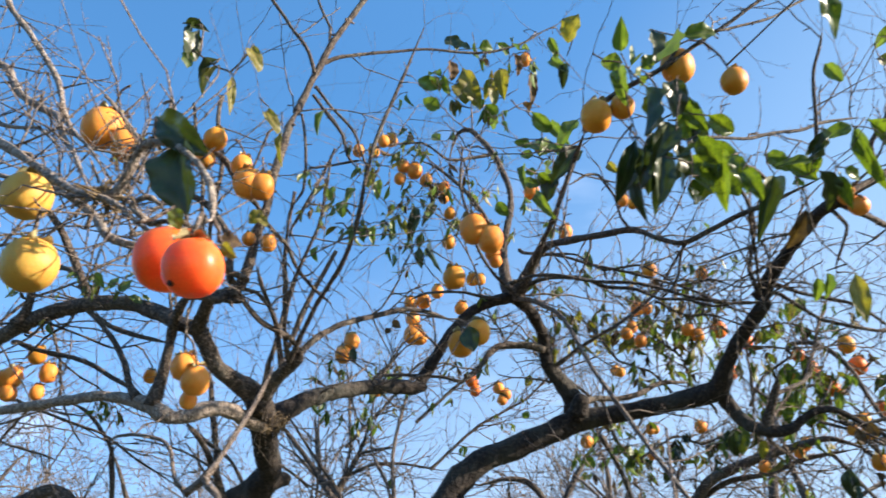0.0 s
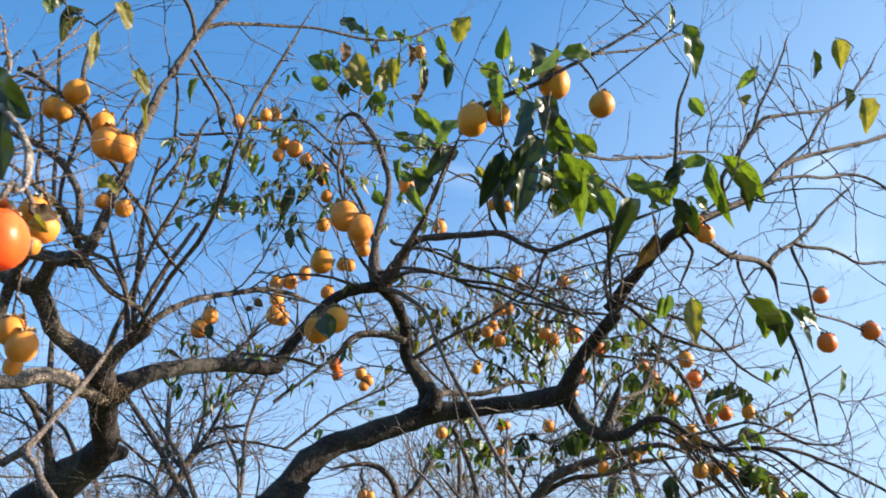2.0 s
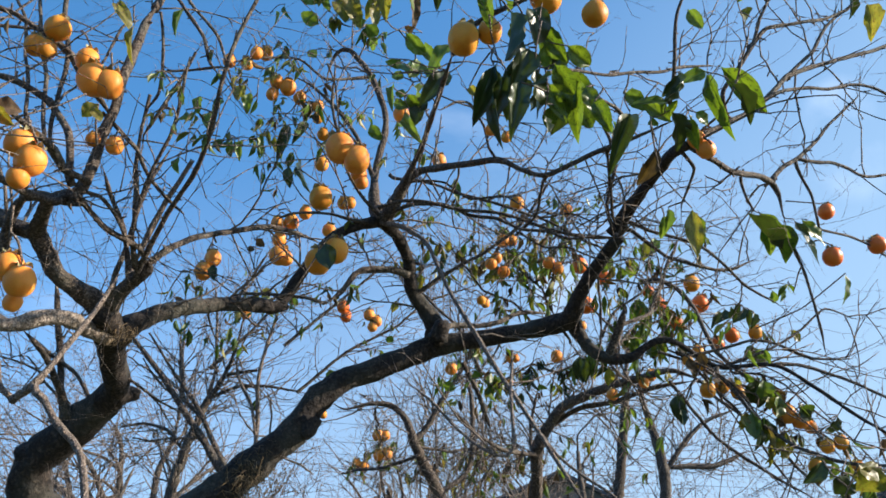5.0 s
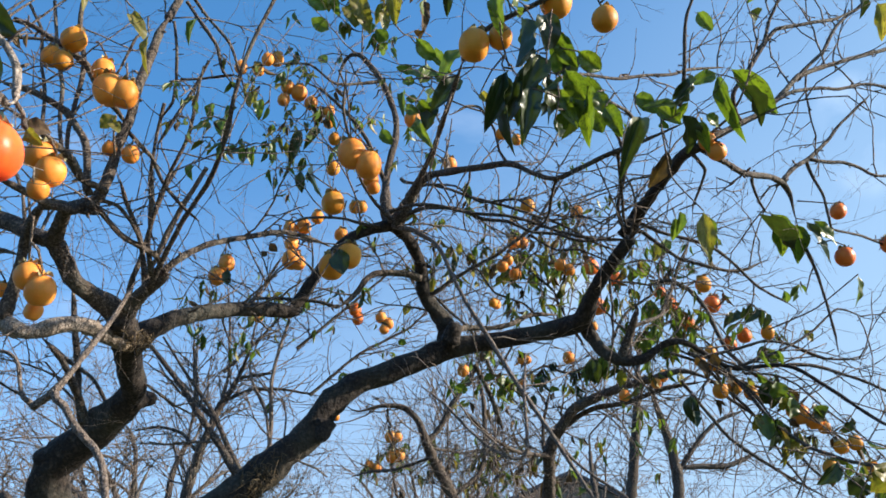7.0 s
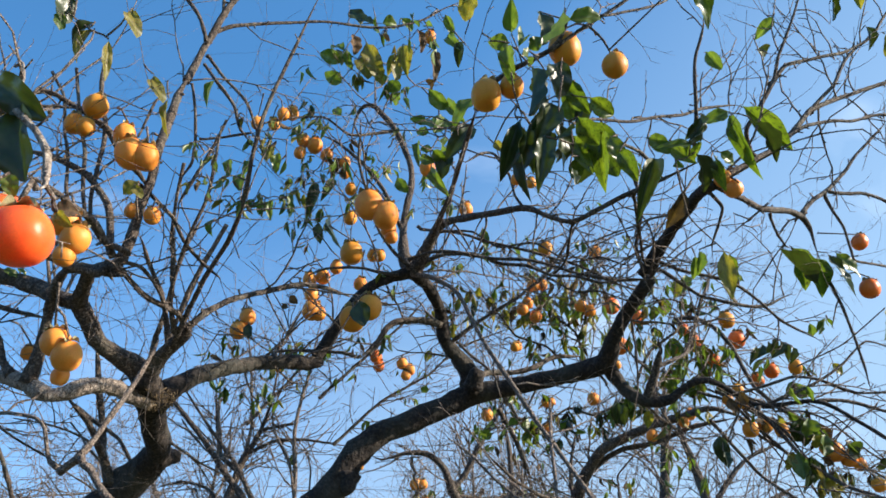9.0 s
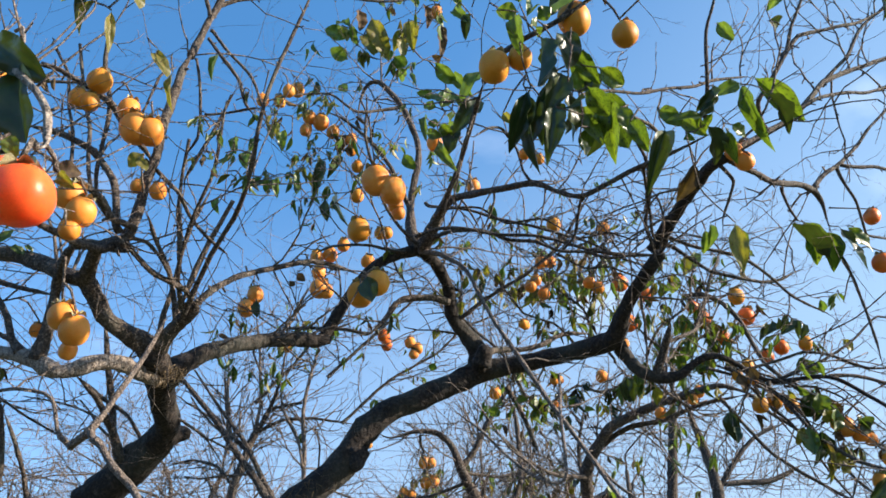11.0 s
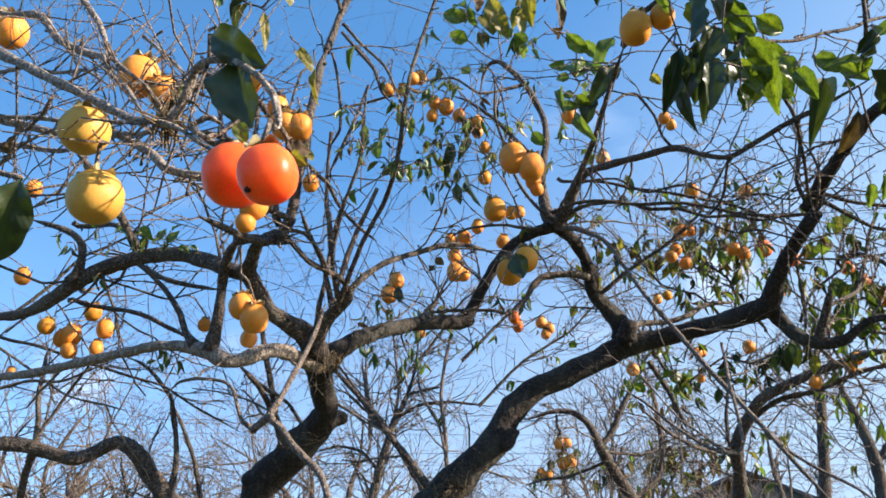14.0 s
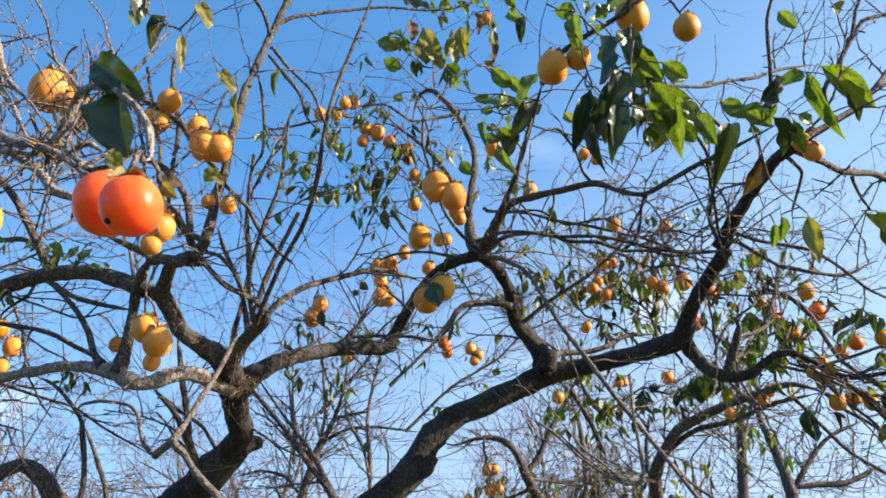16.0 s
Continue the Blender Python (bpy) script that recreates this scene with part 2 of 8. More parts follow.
def plain(name, low, high, scale, rough, relief=0.003, strength=0.4, stretch=(1, 1, 1)):
    m, n, l, p = shader(name, rough)
    a, b = tex(n, l, "ShaderNodeTexNoise", scale, 6.0, stretch), tex(n, l, "ShaderNodeTexNoise", scale * 0.13, 3.0)
    fine = ramp(n, l, a.outputs["Fac"], [(0.3, low), (0.7, high)]).outputs["Color"]
    broad = ramp(n, l, b.outputs["Fac"], [(0.35, (0.72, 0.72, 0.72)), (0.65, (1.15, 1.15, 1.15))]).outputs["Color"]
    l.new(mixed(n, l, 1.0, fine, broad, "MULTIPLY"), p.inputs["Base Color"])
    bump(n, l, p, a.outputs["Fac"], strength, relief)
    return m


CALYX = plain("calyx_dry", (0.27, 0.235, 0.105), (0.52, 0.46, 0.25), 60, 0.8)
STRAW = plain("dry_moss", (0.09, 0.06, 0.03), (0.27, 0.19, 0.10), 60, 0.95)
DRY = plain("dried_scar", (0.01, 0.008, 0.006), (0.03, 0.02, 0.012), 200, 0.9)
GRASS = plain("orchard_grass", (0.03, 0.04, 0.012), (0.085, 0.08, 0.03), 9, 0.95, 0.03, 0.8)
WALL = plain("grey_render", (0.13, 0.13, 0.115), (0.19, 0.19, 0.17), 3, 0.9)
TILE = plain("roof_tile", (0.045, 0.05, 0.06), (0.10, 0.105, 0.12), 4, 0.6)
WOODS = plain("far_woods", (0.016, 0.024, 0.022), (0.045, 0.055, 0.045), 0.35, 1.0, 0.6, 1.0)
WIRE = plain("wire_sheath", (0.02, 0.02, 0.022), (0.05, 0.05, 0.05), 20, 0.6)
CONCRETE = plain("pole_concrete", (0.28, 0.27, 0.26), (0.40, 0.39, 0.37), 12, 0.9)


# ---- building blocks ----
def mesh_of(name, verts, faces, material, smooth=True):
    me = bpy.data.meshes.new(name)
    me.from_pydata([tuple(v) for v in verts], [], faces)
    me.materials.append(material)
    if smooth:
        me.polygons.foreach_set("use_smooth", [True] * len(me.polygons))
    me.update()
    return me


def under(name, me, parent, label="", kind=""):
    """A mesh in world coordinates as a part of a thing that stands at its own place."""
    ob = new(name, me)
    ob.parent = parent
    ob.matrix_parent_inverse = Matrix.Translation(parent.location).inverted()
    return tagged(ob, label=label, kind=kind)


def thing(name, place, label, category, group="", kind=""):
    ob = new(name)
    ob.location, ob.empty_display_size = place, 0.05
    return tagged(ob, label, category, group, kind)


def spline(points, step):
    """A smooth curve through points (x, y, z, radius), resampled."""
    p = [np.array(q, float) for q in points]
    p = [2 * p[0] - p[1]] + p + [2 * p[-1] - p[-2]]
    rows, bend = [], 0.5 if points[0][3] > 0.012 else 0.27
    for a, b, c, d in zip(p, p[1:], p[2:], p[3:]):
        count = max(2, int(np.linalg.norm(c[:3] - b[:3]) / step))
        for i in range(count):
            t = i / count
            m0, m1 = (c - a) * bend, (d - b) * bend
            rows.append((2 * t ** 3 - 3 * t * t + 1) * b + (t ** 3 - 2 * t * t + t) * m0 + (3 * t * t - 2 * t ** 3) * c + (t ** 3 - t * t) * m1)
    rows.append(p[-2])
    rows = np.array(rows)
    rows[:, 3] = np.maximum(rows[:, 3], 0.0008)
    return rows


def tube(verts, faces, rows, sides, rough=0.0, flare=0.0):
    """Adds a tube along rows (x, y, z, radius) to verts and faces."""
    start, n = len(verts), len(rows)
    p = rows[:, :3]
    d = np.empty_like(p)
    d[1:-1], d[0], d[-1] = p[2:] - p[:-2], p[1] - p[0], p[-1] - p[-2]
    d /= np.linalg.norm(d, axis=1)[:, None] + 1e-9
    ref = np.array((0.31, 0.17, 0.93))
    mean = d.mean(0)
    if abs(mean.dot(ref)) > 0.8 * (np.linalg.norm(mean) + 1e-9):
        ref = np.array((0.9, -0.4, 0.1))
    side = np.cross(d, ref)
    side /= np.linalg.norm(side, axis=1)[:, None] + 1e-9
    for i in range(1, n):
        if side[i].dot(side[i - 1]) < 0:
            side[i] = -side[i]
    other = np.cross(d, side)
    run = np.concatenate(((0,), np.cumsum(np.linalg.norm(np.diff(p, axis=0), axis=1))))
    r = rows[:, 3] * (1 + flare * np.exp(-run / (2.2 * rows[0, 3] + 1e-6)))
    a = 2 * np.pi * np.arange(sides) / sides
    way = side[:, None, :] * np.cos(a)[None, :, None] + other[:, None, :] * np.sin(a)[None, :, None]
    ring = p[:, None, :] + way * r[:, None, None]
    if rough:
        for i in range(n):
            for k in range(sides):
                q = Vector(ring[i, k])
                ring[i, k] += way[i, k] * r[i] * (rough * noise.noise(q * 22) + 0.6 * rough * noise.noise(q * 60) + 0.35 * rough * noise.noise(q * 130))
    verts.extend(ring.reshape(-1, 3).tolist())
    for i in range(n - 1):
        b = start + i * sides
        for k in range(sides):
            k2 = (k + 1) % sides
            faces.append((b + k, b + k2, b + k2 + sides, b + k + sides))
    faces.append(tuple(start + k for k in reversed(range(sides))))
    faces.append(tuple(start + (n - 1) * sides + k for k in range(sides)))


class Tree:
    def __init__(self, place, label, dense=1.0):
        self.root = thing("persimmon_tree", place, label, "tree", "orchard trees")
        self.points, self.dense, self.singles = [], dense, 0
        self.twig_v, self.twig_f = [], []
        self.leaf_v = {k: [] for k in LEAF}
        self.leaf_f = {k: [] for k in LEAF}
        self.cache = None

    def nearest(self, p, lift=0.0):
        """The nearest point of the wood; with lift, points that lie lower count as further off."""
        if self.cache is None or self.cache[0] != len(self.points):
            self.cache = (len(self.points), np.array(self.points))
        q = self.cache[1][:, :3] - np.array(p)
        return self.cache[1][np.argmin(np.sum(q * q, 1) + lift * np.maximum(-q[:, 2] + 0.02, 0) ** 2 * 6)]


def grow(tree, p, d, length, r, rng, depth=0):
    """A knobby shoot with spurs and side shoots, added to the tree's twigs."""
    steps = max(3, int(length / 0.045))
    rows = [np.array((*p, r))]
    p, d = np.array(p, float), np.array(d, float) / np.linalg.norm(d)
    turn = rng.normal(0, 0.06, 3)
    zig = np.cross(d, rng.normal(0, 1, 3))
    zig /= np.linalg.norm(zig) + 1e-6
    for i in range(steps):
        d = d + turn + rng.normal(0, 0.11, 3) + zig * (0.17 if i % 2 else -0.17) + np.array((0, 0, 0.02))
        d /= np.linalg.norm(d)
        p = p + d * length / steps
        rows.append(np.array((*p, r * (1 - 0.52 * (i + 1) / steps) * (1.16 if i % 2 else 0.95))))
        tree.points.append((*p, rows[-1][3]))
        if i > 0 and rng.random() < (0.42, 0.26, 0.0)[depth]:
            side = np.cross(d, rng.normal(0, 1, 3))
            way = d * 0.8 + side / (np.linalg.norm(side) + 1e-6) * 0.8 + np.array((0, 0, 0.06))
            grow(tree, p, way, length * rng.uniform(0.25, 0.65), rows[-1][3] * 0.8, rng, depth + 1)
        elif rng.random() < 0.4:
            spur(tree, p, d, rows[-1][3], rng)
    tube(tree.twig_v, tree.twig_f, np.array(rows), 4 if r > 0.0021 else 3)


def spur(tree, p, d, r, rng):
    """A short bud spur."""
    side = np.cross(d, rng.normal(0, 1, 3))
    side /= np.linalg.norm(side) + 1e-6
    q = p + (side * 0.8 + d * 0.5) * rng.uniform(0.007, 0.03)
    tube(tree.twig_v, tree.twig_f, np.array([(*p, r * 0.9), (*((p + q) / 2 + d * 0.002), r * 0.8), (*q, r * 0.75)]), 3)


def shoot(tree, p, d, length, r):
    """A shoot with all its side shoots: a part of its own while the tree still counts them singly."""
    if tree.singles <= 0:
        return grow(tree, p, d, length, r, RNG)
    tree.singles -= 1
    kept, tree.twig_v, tree.twig_f = (tree.twig_v, tree.twig_f), [], []
    grow(tree, p, d, length, r, RNG)
    under("twig", mesh_of("twig", tree.twig_v, tree.twig_f, TWIG), tree.root)
    tree.twig_v, tree.twig_f = kept


RNG = np.random.default_rng(7)


def branch(tree, name, points, twigs):
    """A limb, branch or stub through points (x, y, z, radius), with its shoots: twigs a metre."""
    biggest = max(q[3] for q in points)
    rows = spline(points, max(0.012, biggest * 0.45))
    sides = 14 if biggest > 0.03 else 10 if biggest > 0.012 else 7
    wander = (0.10 if biggest > 0.012 else 0.35) * np.minimum(rows[:, 3], 0.02)
    for i in range(1, len(rows) - 1):
        rows[i, :3] += np.array(noise.noise_vector(Vector(rows[i, :3]) * 14)) * wander[i]
        if biggest < 0.008:
            rows[i, :3] += np.array(noise.noise_vector(Vector(rows[i, :3]) * 6)) * 0.017
        rows[i, 3] *= 1 + 0.10 * noise.noise(Vector(rows[i, :3]) * 30)
    if name == "stub":
        rows[-1, 3] *= 0.8
    elif rows[-1, 3] < 0.012:
        rows[:, 3] *= np.minimum(1.0, 0.30 + 5.0 * np.linspace(1.0, 0.0, len(rows)))
    verts, faces = [], []
    lumps = 0.24 if name == "bough" else 0.18 if biggest > 0.012 else 0.12
    if name == "bough":
        for i in range(1, len(rows) - 1):
            rows[i, 3] *= 1 + 0.22 * max(0.0, noise.noise(Vector(rows[i, :3]) * 55))
    tube(verts, faces, rows, sides, lumps, 0.22)
    # bark by how lit the wood is: shade-dark main limbs, sun-bright boughs
    under(name, mesh_of(name, verts, faces, SUNLIT_BARK if name == "bough" else TWIG if name == "stick" else SHADED_BARK if name in ("limb", "trunk", "stub") and tree is TREES[0] else BRANCH), tree.root)
    tree.points.extend(tuple(q) for q in rows)
    length = float(np.sum(np.linalg.norm(np.diff(rows[:, :3], axis=0), axis=1)))
    mid = rows[len(rows) // 2]
    crowd = 2.5 if mid[1] > 2.0 and -0.3 < mid[0] < 1.1 and 2.3 < mid[2] < 2.85 else 1.0
    for _ in range(int(length * twigs * tree.dense * crowd + RNG.random())):
        i = int(RNG.uniform(0.12, 1.0) * (len(rows) - 2))
        along = rows[i + 1, :3] - rows[i, :3]
        along /= np.linalg.norm(along) + 1e-9
        side = np.cross(along, RNG.normal(0, 1, 3))
        side /= np.linalg.norm(side) + 1e-9
        way = along * RNG.uniform(0.2, 0.9) + side * RNG.uniform(0.4, 1.0) + np.array((0, 0, RNG.uniform(-0.1, 0.5)))
        least = 0.0 if rows[i, 1] < 2.2 else -0.3
        way[1] = way[1] if way[1] > least else -0.6 * way[1]
        shoot(tree, rows[i, :3], way, RNG.uniform(0.09, 0.42), min(max(rows[i, 3] * 0.41, 0.0025), 0.0045))
    if name == "bough" and max(q[1] for q in points) < 1.6:
        for _ in range(int(length * 24)):
            i = int(RNG.uniform(0.05, 0.95) * (len(rows) - 2))
            way = RNG.normal(0, 1, 3) + np.array((0, 0.3, 0.3))
            shoot(tree, rows[i, :3], way, RNG.uniform(0.04, 0.20), RNG.uniform(0.0009, 0.0019))
    if twigs > 0 and rows[-1, 3] < 0.02:
        for _ in range(2):
            way = rows[-1, :3] - rows[-4, :3]
            way = way / (np.linalg.norm(way) + 1e-9) + RNG.normal(0, 0.25, 3)
            shoot(tree, rows[-1, :3], way, RNG.uniform(0.2, 0.45), min(rows[-1, 3] * 0.8, 0.004))
    if biggest < 0.012:
        for i in range(2, len(rows) - 1, 2):
            if RNG.random() < 0.5:
                spur(tree, rows[i, :3], rows[i + 1, :3] - rows[i, :3], max(rows[i, 3] * 0.5, 0.0014), RNG)


def link(tree, a, b, r, sag):
    """A thin stalk from the wood at a to b."""
    a, b = np.array(a[:3]), np.array(b)
    mid = (a + b) / 2 + np.array((0, 0, sag)) + RNG.normal(0, 0.06, 3) * np.linalg.norm(b - a)
    rows = spline([(*a, r * 1.3), (*mid, r * 1.1), (*b, r)], 0.025)
    tube(tree.twig_v, tree.twig_f, rows, 5)
    tree.points.extend(tuple(q) for q in rows[1:-1])


OUTLINE = [(0.0, 0.03), (0.05, 0.03)] + [(0.07 + 0.93 * u, max(0.02, math.sin(math.pi * u ** 0.86) ** 0.92)) for u in np.linspace(0.03, 1.0, 20)]
ACROSS = (-1.0, -0.66, -0.33, 0.0, 0.33, 0.66, 1.0)


def leaf_shape(curl, fold, wave, twist=0.0, sway=0.0, broad=1.0):
    """A pointed oval leaf on a short stalk, along +y, one long and one wide."""
    verts, faces, flat = [], [], []
    for i, (y, w) in enumerate(OUTLINE):
        w = w ** broad
        turn = twist * y
        for k in ACROSS:
            x = 0.5 * k * w
            z = fold * abs(k) * w * 0.5 - 0.22 * fold * k * k * w + wave * math.sin(y * 16.0 + 2.0 * k) * w * abs(k)
            x, z = x * math.cos(turn) - z * math.sin(turn), x * math.sin(turn) + z * math.cos(turn)
            verts.append((x + sway * math.sin(2.6 * y) * y, y * (1 - 0.28 * abs(curl) * y), z - curl * y * y))
            flat.append((0.5 * k * w, y))
        if i:
            a = (i - 1) * 7
            faces += [(a + q, a + q + 1, a + q + 8, a + q + 7) for q in range(6)]
    return verts, faces, flat


def small_leaf(curl, fold):
    verts, faces = [], []
    for i, (y, w) in enumerate(((0.0, 0.04), (0.1, 0.08), (0.28, 0.75), (0.5, 1.0), (0.75, 0.68), (1.0, 0.02))):
        for k in (-1.0, 0.0, 1.0):
            verts.append((0.5 * k * w, y, fold * abs(k) * w * 0.5 - curl * y * y))
        if i:
            a = (i - 1) * 3
            faces += [(a + q, a + q + 1, a + q + 4, a + q + 3) for q in range(2)]
    return verts, faces


def leaf_mesh(shape, material):
    verts, faces, flat = shape
    me = mesh_of("leaf", verts, faces, material)
    layer = me.uv_layers.new(name="blade")
    for loop in me.loops:
        layer.data[loop.index].uv = flat[loop.vertex_index]
    return me


SHAPES = [small_leaf(0.15, 0.3), small_leaf(0.4, 0.5), small_leaf(0.6, 0.2), small_leaf(-0.2, 0.6)]
BLADES = [leaf_shape(0.18, 0.30, 0.035, 0.3, 0.06), leaf_shape(0.42, 0.55, 0.05, -0.5, -0.08), leaf_shape(0.60, 0.25, 0.06, 0.2, 0.1),
          leaf_shape(-0.18, 0.65, 0.04, 0.5, -0.05), leaf_shape(0.30, 0.85, 0.03, -0.2, 0.05), leaf_shape(0.05, 0.45, 0.07, 0.9, 0.0), leaf_shape(0.10, 0.22, 0.04, 0.1, 0.02, 0.5),
          leaf_shape(0.34, 0.40, 0.05, 0.25, 0.05, 0.72), leaf_shape(0.52, 0.62, 0.06, -0.3, -0.06, 0.68), leaf_shape(0.14, 0.75, 0.05, 0.15, 0.03, 0.6), leaf_shape(0.12, 0.5, 0.05, -0.2, 0.03, 0.8)]
LEAF_MESH = {(k, i): leaf_mesh(b, LEAF[k]) for k in LEAF for i, b in enumerate(BLADES)}


def leaf_pose(base, tip, width, facing):
    y = Vector(tip) - Vector(base)
    length = y.length
    y.normalize()
    z = Vector(facing) - y * y.dot(Vector(facing))
    z.normalize()
    x = y.cross(z)
    m = Matrix((x, y, z)).transposed().to_4x4()
    return Matrix.Translation(base) @ m @ Matrix.Diagonal((width, length, length, 1))


def leaf(kind, base, tip, width, facing=None, tree=None, blade=None):
    """One large leaf that hangs on a twig."""
    tree = tree or main
    facing = facing or Vector((0, -1, -0.35)) + Vector(RNG.normal(0, 0.42, 3))
    ob = new("leaf", LEAF_MESH[kind, int(RNG.integers(0, 6)) if blade is None else blade])
    ob.parent = tree.root
    ob.matrix_parent_inverse = Matrix.Translation(tree.root.location).inverted()
    ob.matrix_basis = leaf_pose(base, tip, width * (0.84 if blade is None else 1.0), facing)
    near = tree.nearest(base)
    link(tree, near, base, 0.0016, 0.0)


def spray(kind, middle, spread, count, length):
    """Small leaves along a few shoots."""
    tree = min(TREES, key=lambda t: np.linalg.norm(t.nearest(middle)[:3] - np.array(middle)))
    near, c = tree.nearest(middle), np.array(middle)
    made = 0
    while made < count:
        tip = c + RNG.normal(0, 0.5, 3) * spread * np.array((1, 0.8, 0.9))
        root = tree.nearest(tip) if RNG.random() < 0.7 else near
        link(tree, root, tip, 0.0015, 0.01)
        way = tip - root[:3]
        for _ in range(min(int(RNG.integers(2, 6)), count - made)):
            t = RNG.uniform(0.35, 1.0)
            base = root[:3] + way * t
            drop = RNG.normal(0, 0.5, 3) + np.array((0, 0, -1.5)) + 0.3 * way / (np.linalg.norm(way) + 1e-6)
            drop /= np.linalg.norm(drop)
            size = length * RNG.uniform(0.6, 1.25)
            k = kind if RNG.random() < 0.62 else ("dry", "dry", "green", "yellow", "yellow", "spotted")[int(RNG.integers(0, 6))]
            m = leaf_pose(base, base + drop * size, size * RNG.uniform(0.19, 0.31), RNG.normal(0, 1, 3))
            sv, sf = SHAPES[int(RNG.integers(0, 4))]
            at = len(tree.leaf_v[k])
            tree.leaf_v[k].extend(m @ Vector(v) for v in sv)
            tree.leaf_f[k].extend(tuple(at + j for j in f) for f in sf)
            made += 1


def fruit_mesh(kind):
    """A persimmon's body, one across: round, a little four-sided, dented under the calyx."""
    verts, faces, rings, around = [], [], 18, 28
    for i in range(rings + 1):
        a = math.pi * i / rings
        for k in range(around):
            b = 2 * math.pi * k / around
            r = 0.5 * (1 + 0.025 * math.cos(4 * b) * math.sin(a))
            h = 0.5 * math.cos(a) * 0.96
            if a < 0.5:
                h -= 0.07 * (1 - a / 0.5) ** 2
            if a > 2.9:
                h += 0.02
            verts.append((r * math.sin(a) ** 0.84 * math.cos(b) if 0 < i < rings else 0.0,
                          r * math.sin(a) ** 0.84 * math.sin(b) if 0 < i < rings else 0.0, h))
    for i in range(rings):
        for k in range(around):
            a, b = i * around + k, i * around + (k + 1) % around
            faces.append((a, a + around, b + around, b))
    me = mesh_of("flesh", verts, faces, SKIN[kind])
    bm = bmesh.new()
    bm.from_mesh(me)
    bmesh.ops.remove_doubles(bm, verts=bm.verts, dist=1e-5)
    bm.to_mesh(me)
    bm.free()
    return me


def calyx_mesh():
    """Four dry lobes that lie over the fruit's shoulder, curled at their edges."""
    verts, faces = [(0, 0, 0.45)], []
    around = 40
    for j, f in enumerate((0.25, 0.5, 0.75, 1.0)):
        for k in range(around):
            b = 2 * math.pi * k / around
            r = f * (0.15 + 0.21 * abs(math.cos(2 * b)) ** 0.75)
            shoulder = 0.48 * math.sqrt(max(0.0, 1 - (r / 0.5) ** 2.38)) - 0.07 * max(0.0, 1 - r / 0.24) ** 2
            curl = (0.0, 0.012, 0.040, 0.095)[j] * (1 + 0.8 * math.sin(7 * b + 1))
            verts.append((r * math.cos(b), r * math.sin(b), shoulder + 0.014 + curl))
    for k in range(around):
        n = (k + 1) % around
        faces.append((0, 1 + k, 1 + n))
        for j in range(3):
            a = 1 + j * around
            faces.append((a + k, a + around + k, a + around + n, a + n))
    return mesh_of("calyx", verts, faces, CALYX)


def stem_mesh():
    v, f = [], []
    tube(v, f, np.array([(0, 0, 0.44, 0.035), (0.01, 0, 0.52, 0.030), (0.0, 0.02, 0.60, 0.034)]), 8)
    return mesh_of("stem", v, f, TWIG)


FRUIT_LABEL = {
    "red": "ripe glossy red persimmon hanging from a bare branch",
    "vermilion": "deep orange-red persimmon hanging from a bare twig",
    "orange": "pale orange persimmon hanging from a bare twig",
    "lemon": "firm pale yellow persimmon hanging close from a pale branch",
    "yellow": "yellow-orange firm persimmon hanging from a bare twig",
}
CALYX_MESH, STEM_MESH, FRUIT_PROTO = calyx_mesh(), stem_mesh(), {}
FRUITS = []


def fruit(kind, place, across):
    """A persimmon at place, hung from the nearest wood."""
    FRUITS.append((kind, place, across))


def hang(kind, place, across):
    turn = Euler((RNG.normal(0, 0.16), RNG.normal(0, 0.16), RNG.uniform(0, 6.3)))
    m = Matrix.LocRotScale(Vector(place), turn, Vector((across, across, across * (RNG.uniform(1.0, 1.06) if kind in ('red', 'lemon') else RNG.uniform(1.02, 1.17)))))
    if kind not in FRUIT_PROTO:
        ob = thing("persimmon", (0, 0, 0), FRUIT_LABEL[kind], "persimmon", "persimmons on the trees")
        for name, me, label in (("flesh", FLESH[kind], ""), ("calyx", CALYX_MESH, "dry brown calyx"), ("stem", STEM_MESH, "")):
            child = tagged(new(name, me), label)
            child.parent = ob if name != "stem" else crown
            crown = child
        FRUIT_PROTO[kind] = ob
        ob.matrix_basis = m
    else:
        ob = FRUIT_PROTO[kind]
        copy = copy_thing(ob, Matrix.Identity(4))
        copy.matrix_basis = m
        ob = copy
    if kind == "red":
        SCARRED.append(ob)
    if kind == "red" and len(SCARRED) == 2:
        tagged(ob, "ripe glossy red persimmon with a small black scar")
        spot = tagged(new("scar", SCAR), "small black scar")
        spot.parent = next(c for c in ob.children if c.name.startswith("flesh"))
        way = m.to_3x3().inverted() @ (Vector(SCAR_WAY) * across * 0.492)
        spot.location = way
    top = m @ Vector((0, 0.02, 0.59))
    tree = min(TREES, key=lambda t: np.linalg.norm(t.nearest(top)[:3] - np.array(top)))
    link(tree, tree.nearest(top, 1.0), tuple(top), 0.0021, 0.012)
    return ob


v, f = [], []
for i in range(7):
    for k in range(10):
        a, b = math.pi * i / 6, 2 * math.pi * k / 10
        rr = 0.072 * (1 + 0.3 * noise.noise(Vector((math.cos(b), math.sin(b), i * 0.3)) * 2))
        v.append((rr * math.sin(a) * math.cos(b), rr * math.sin(a) * math.sin(b), rr * 0.7 * math.cos(a)))
for i in range(6):
    for k in range(10):
        f.append((i * 10 + k, i * 10 + 10 + k, i * 10 + 10 + (k + 1) % 10, i * 10 + (k + 1) % 10))
SCAR, SCARRED = mesh_of("scar", v, f, DRY), []
FLESH = {k: fruit_mesh(k) for k in SKIN}

# ---- ground and distance ----
v, f, n = [], [], 60
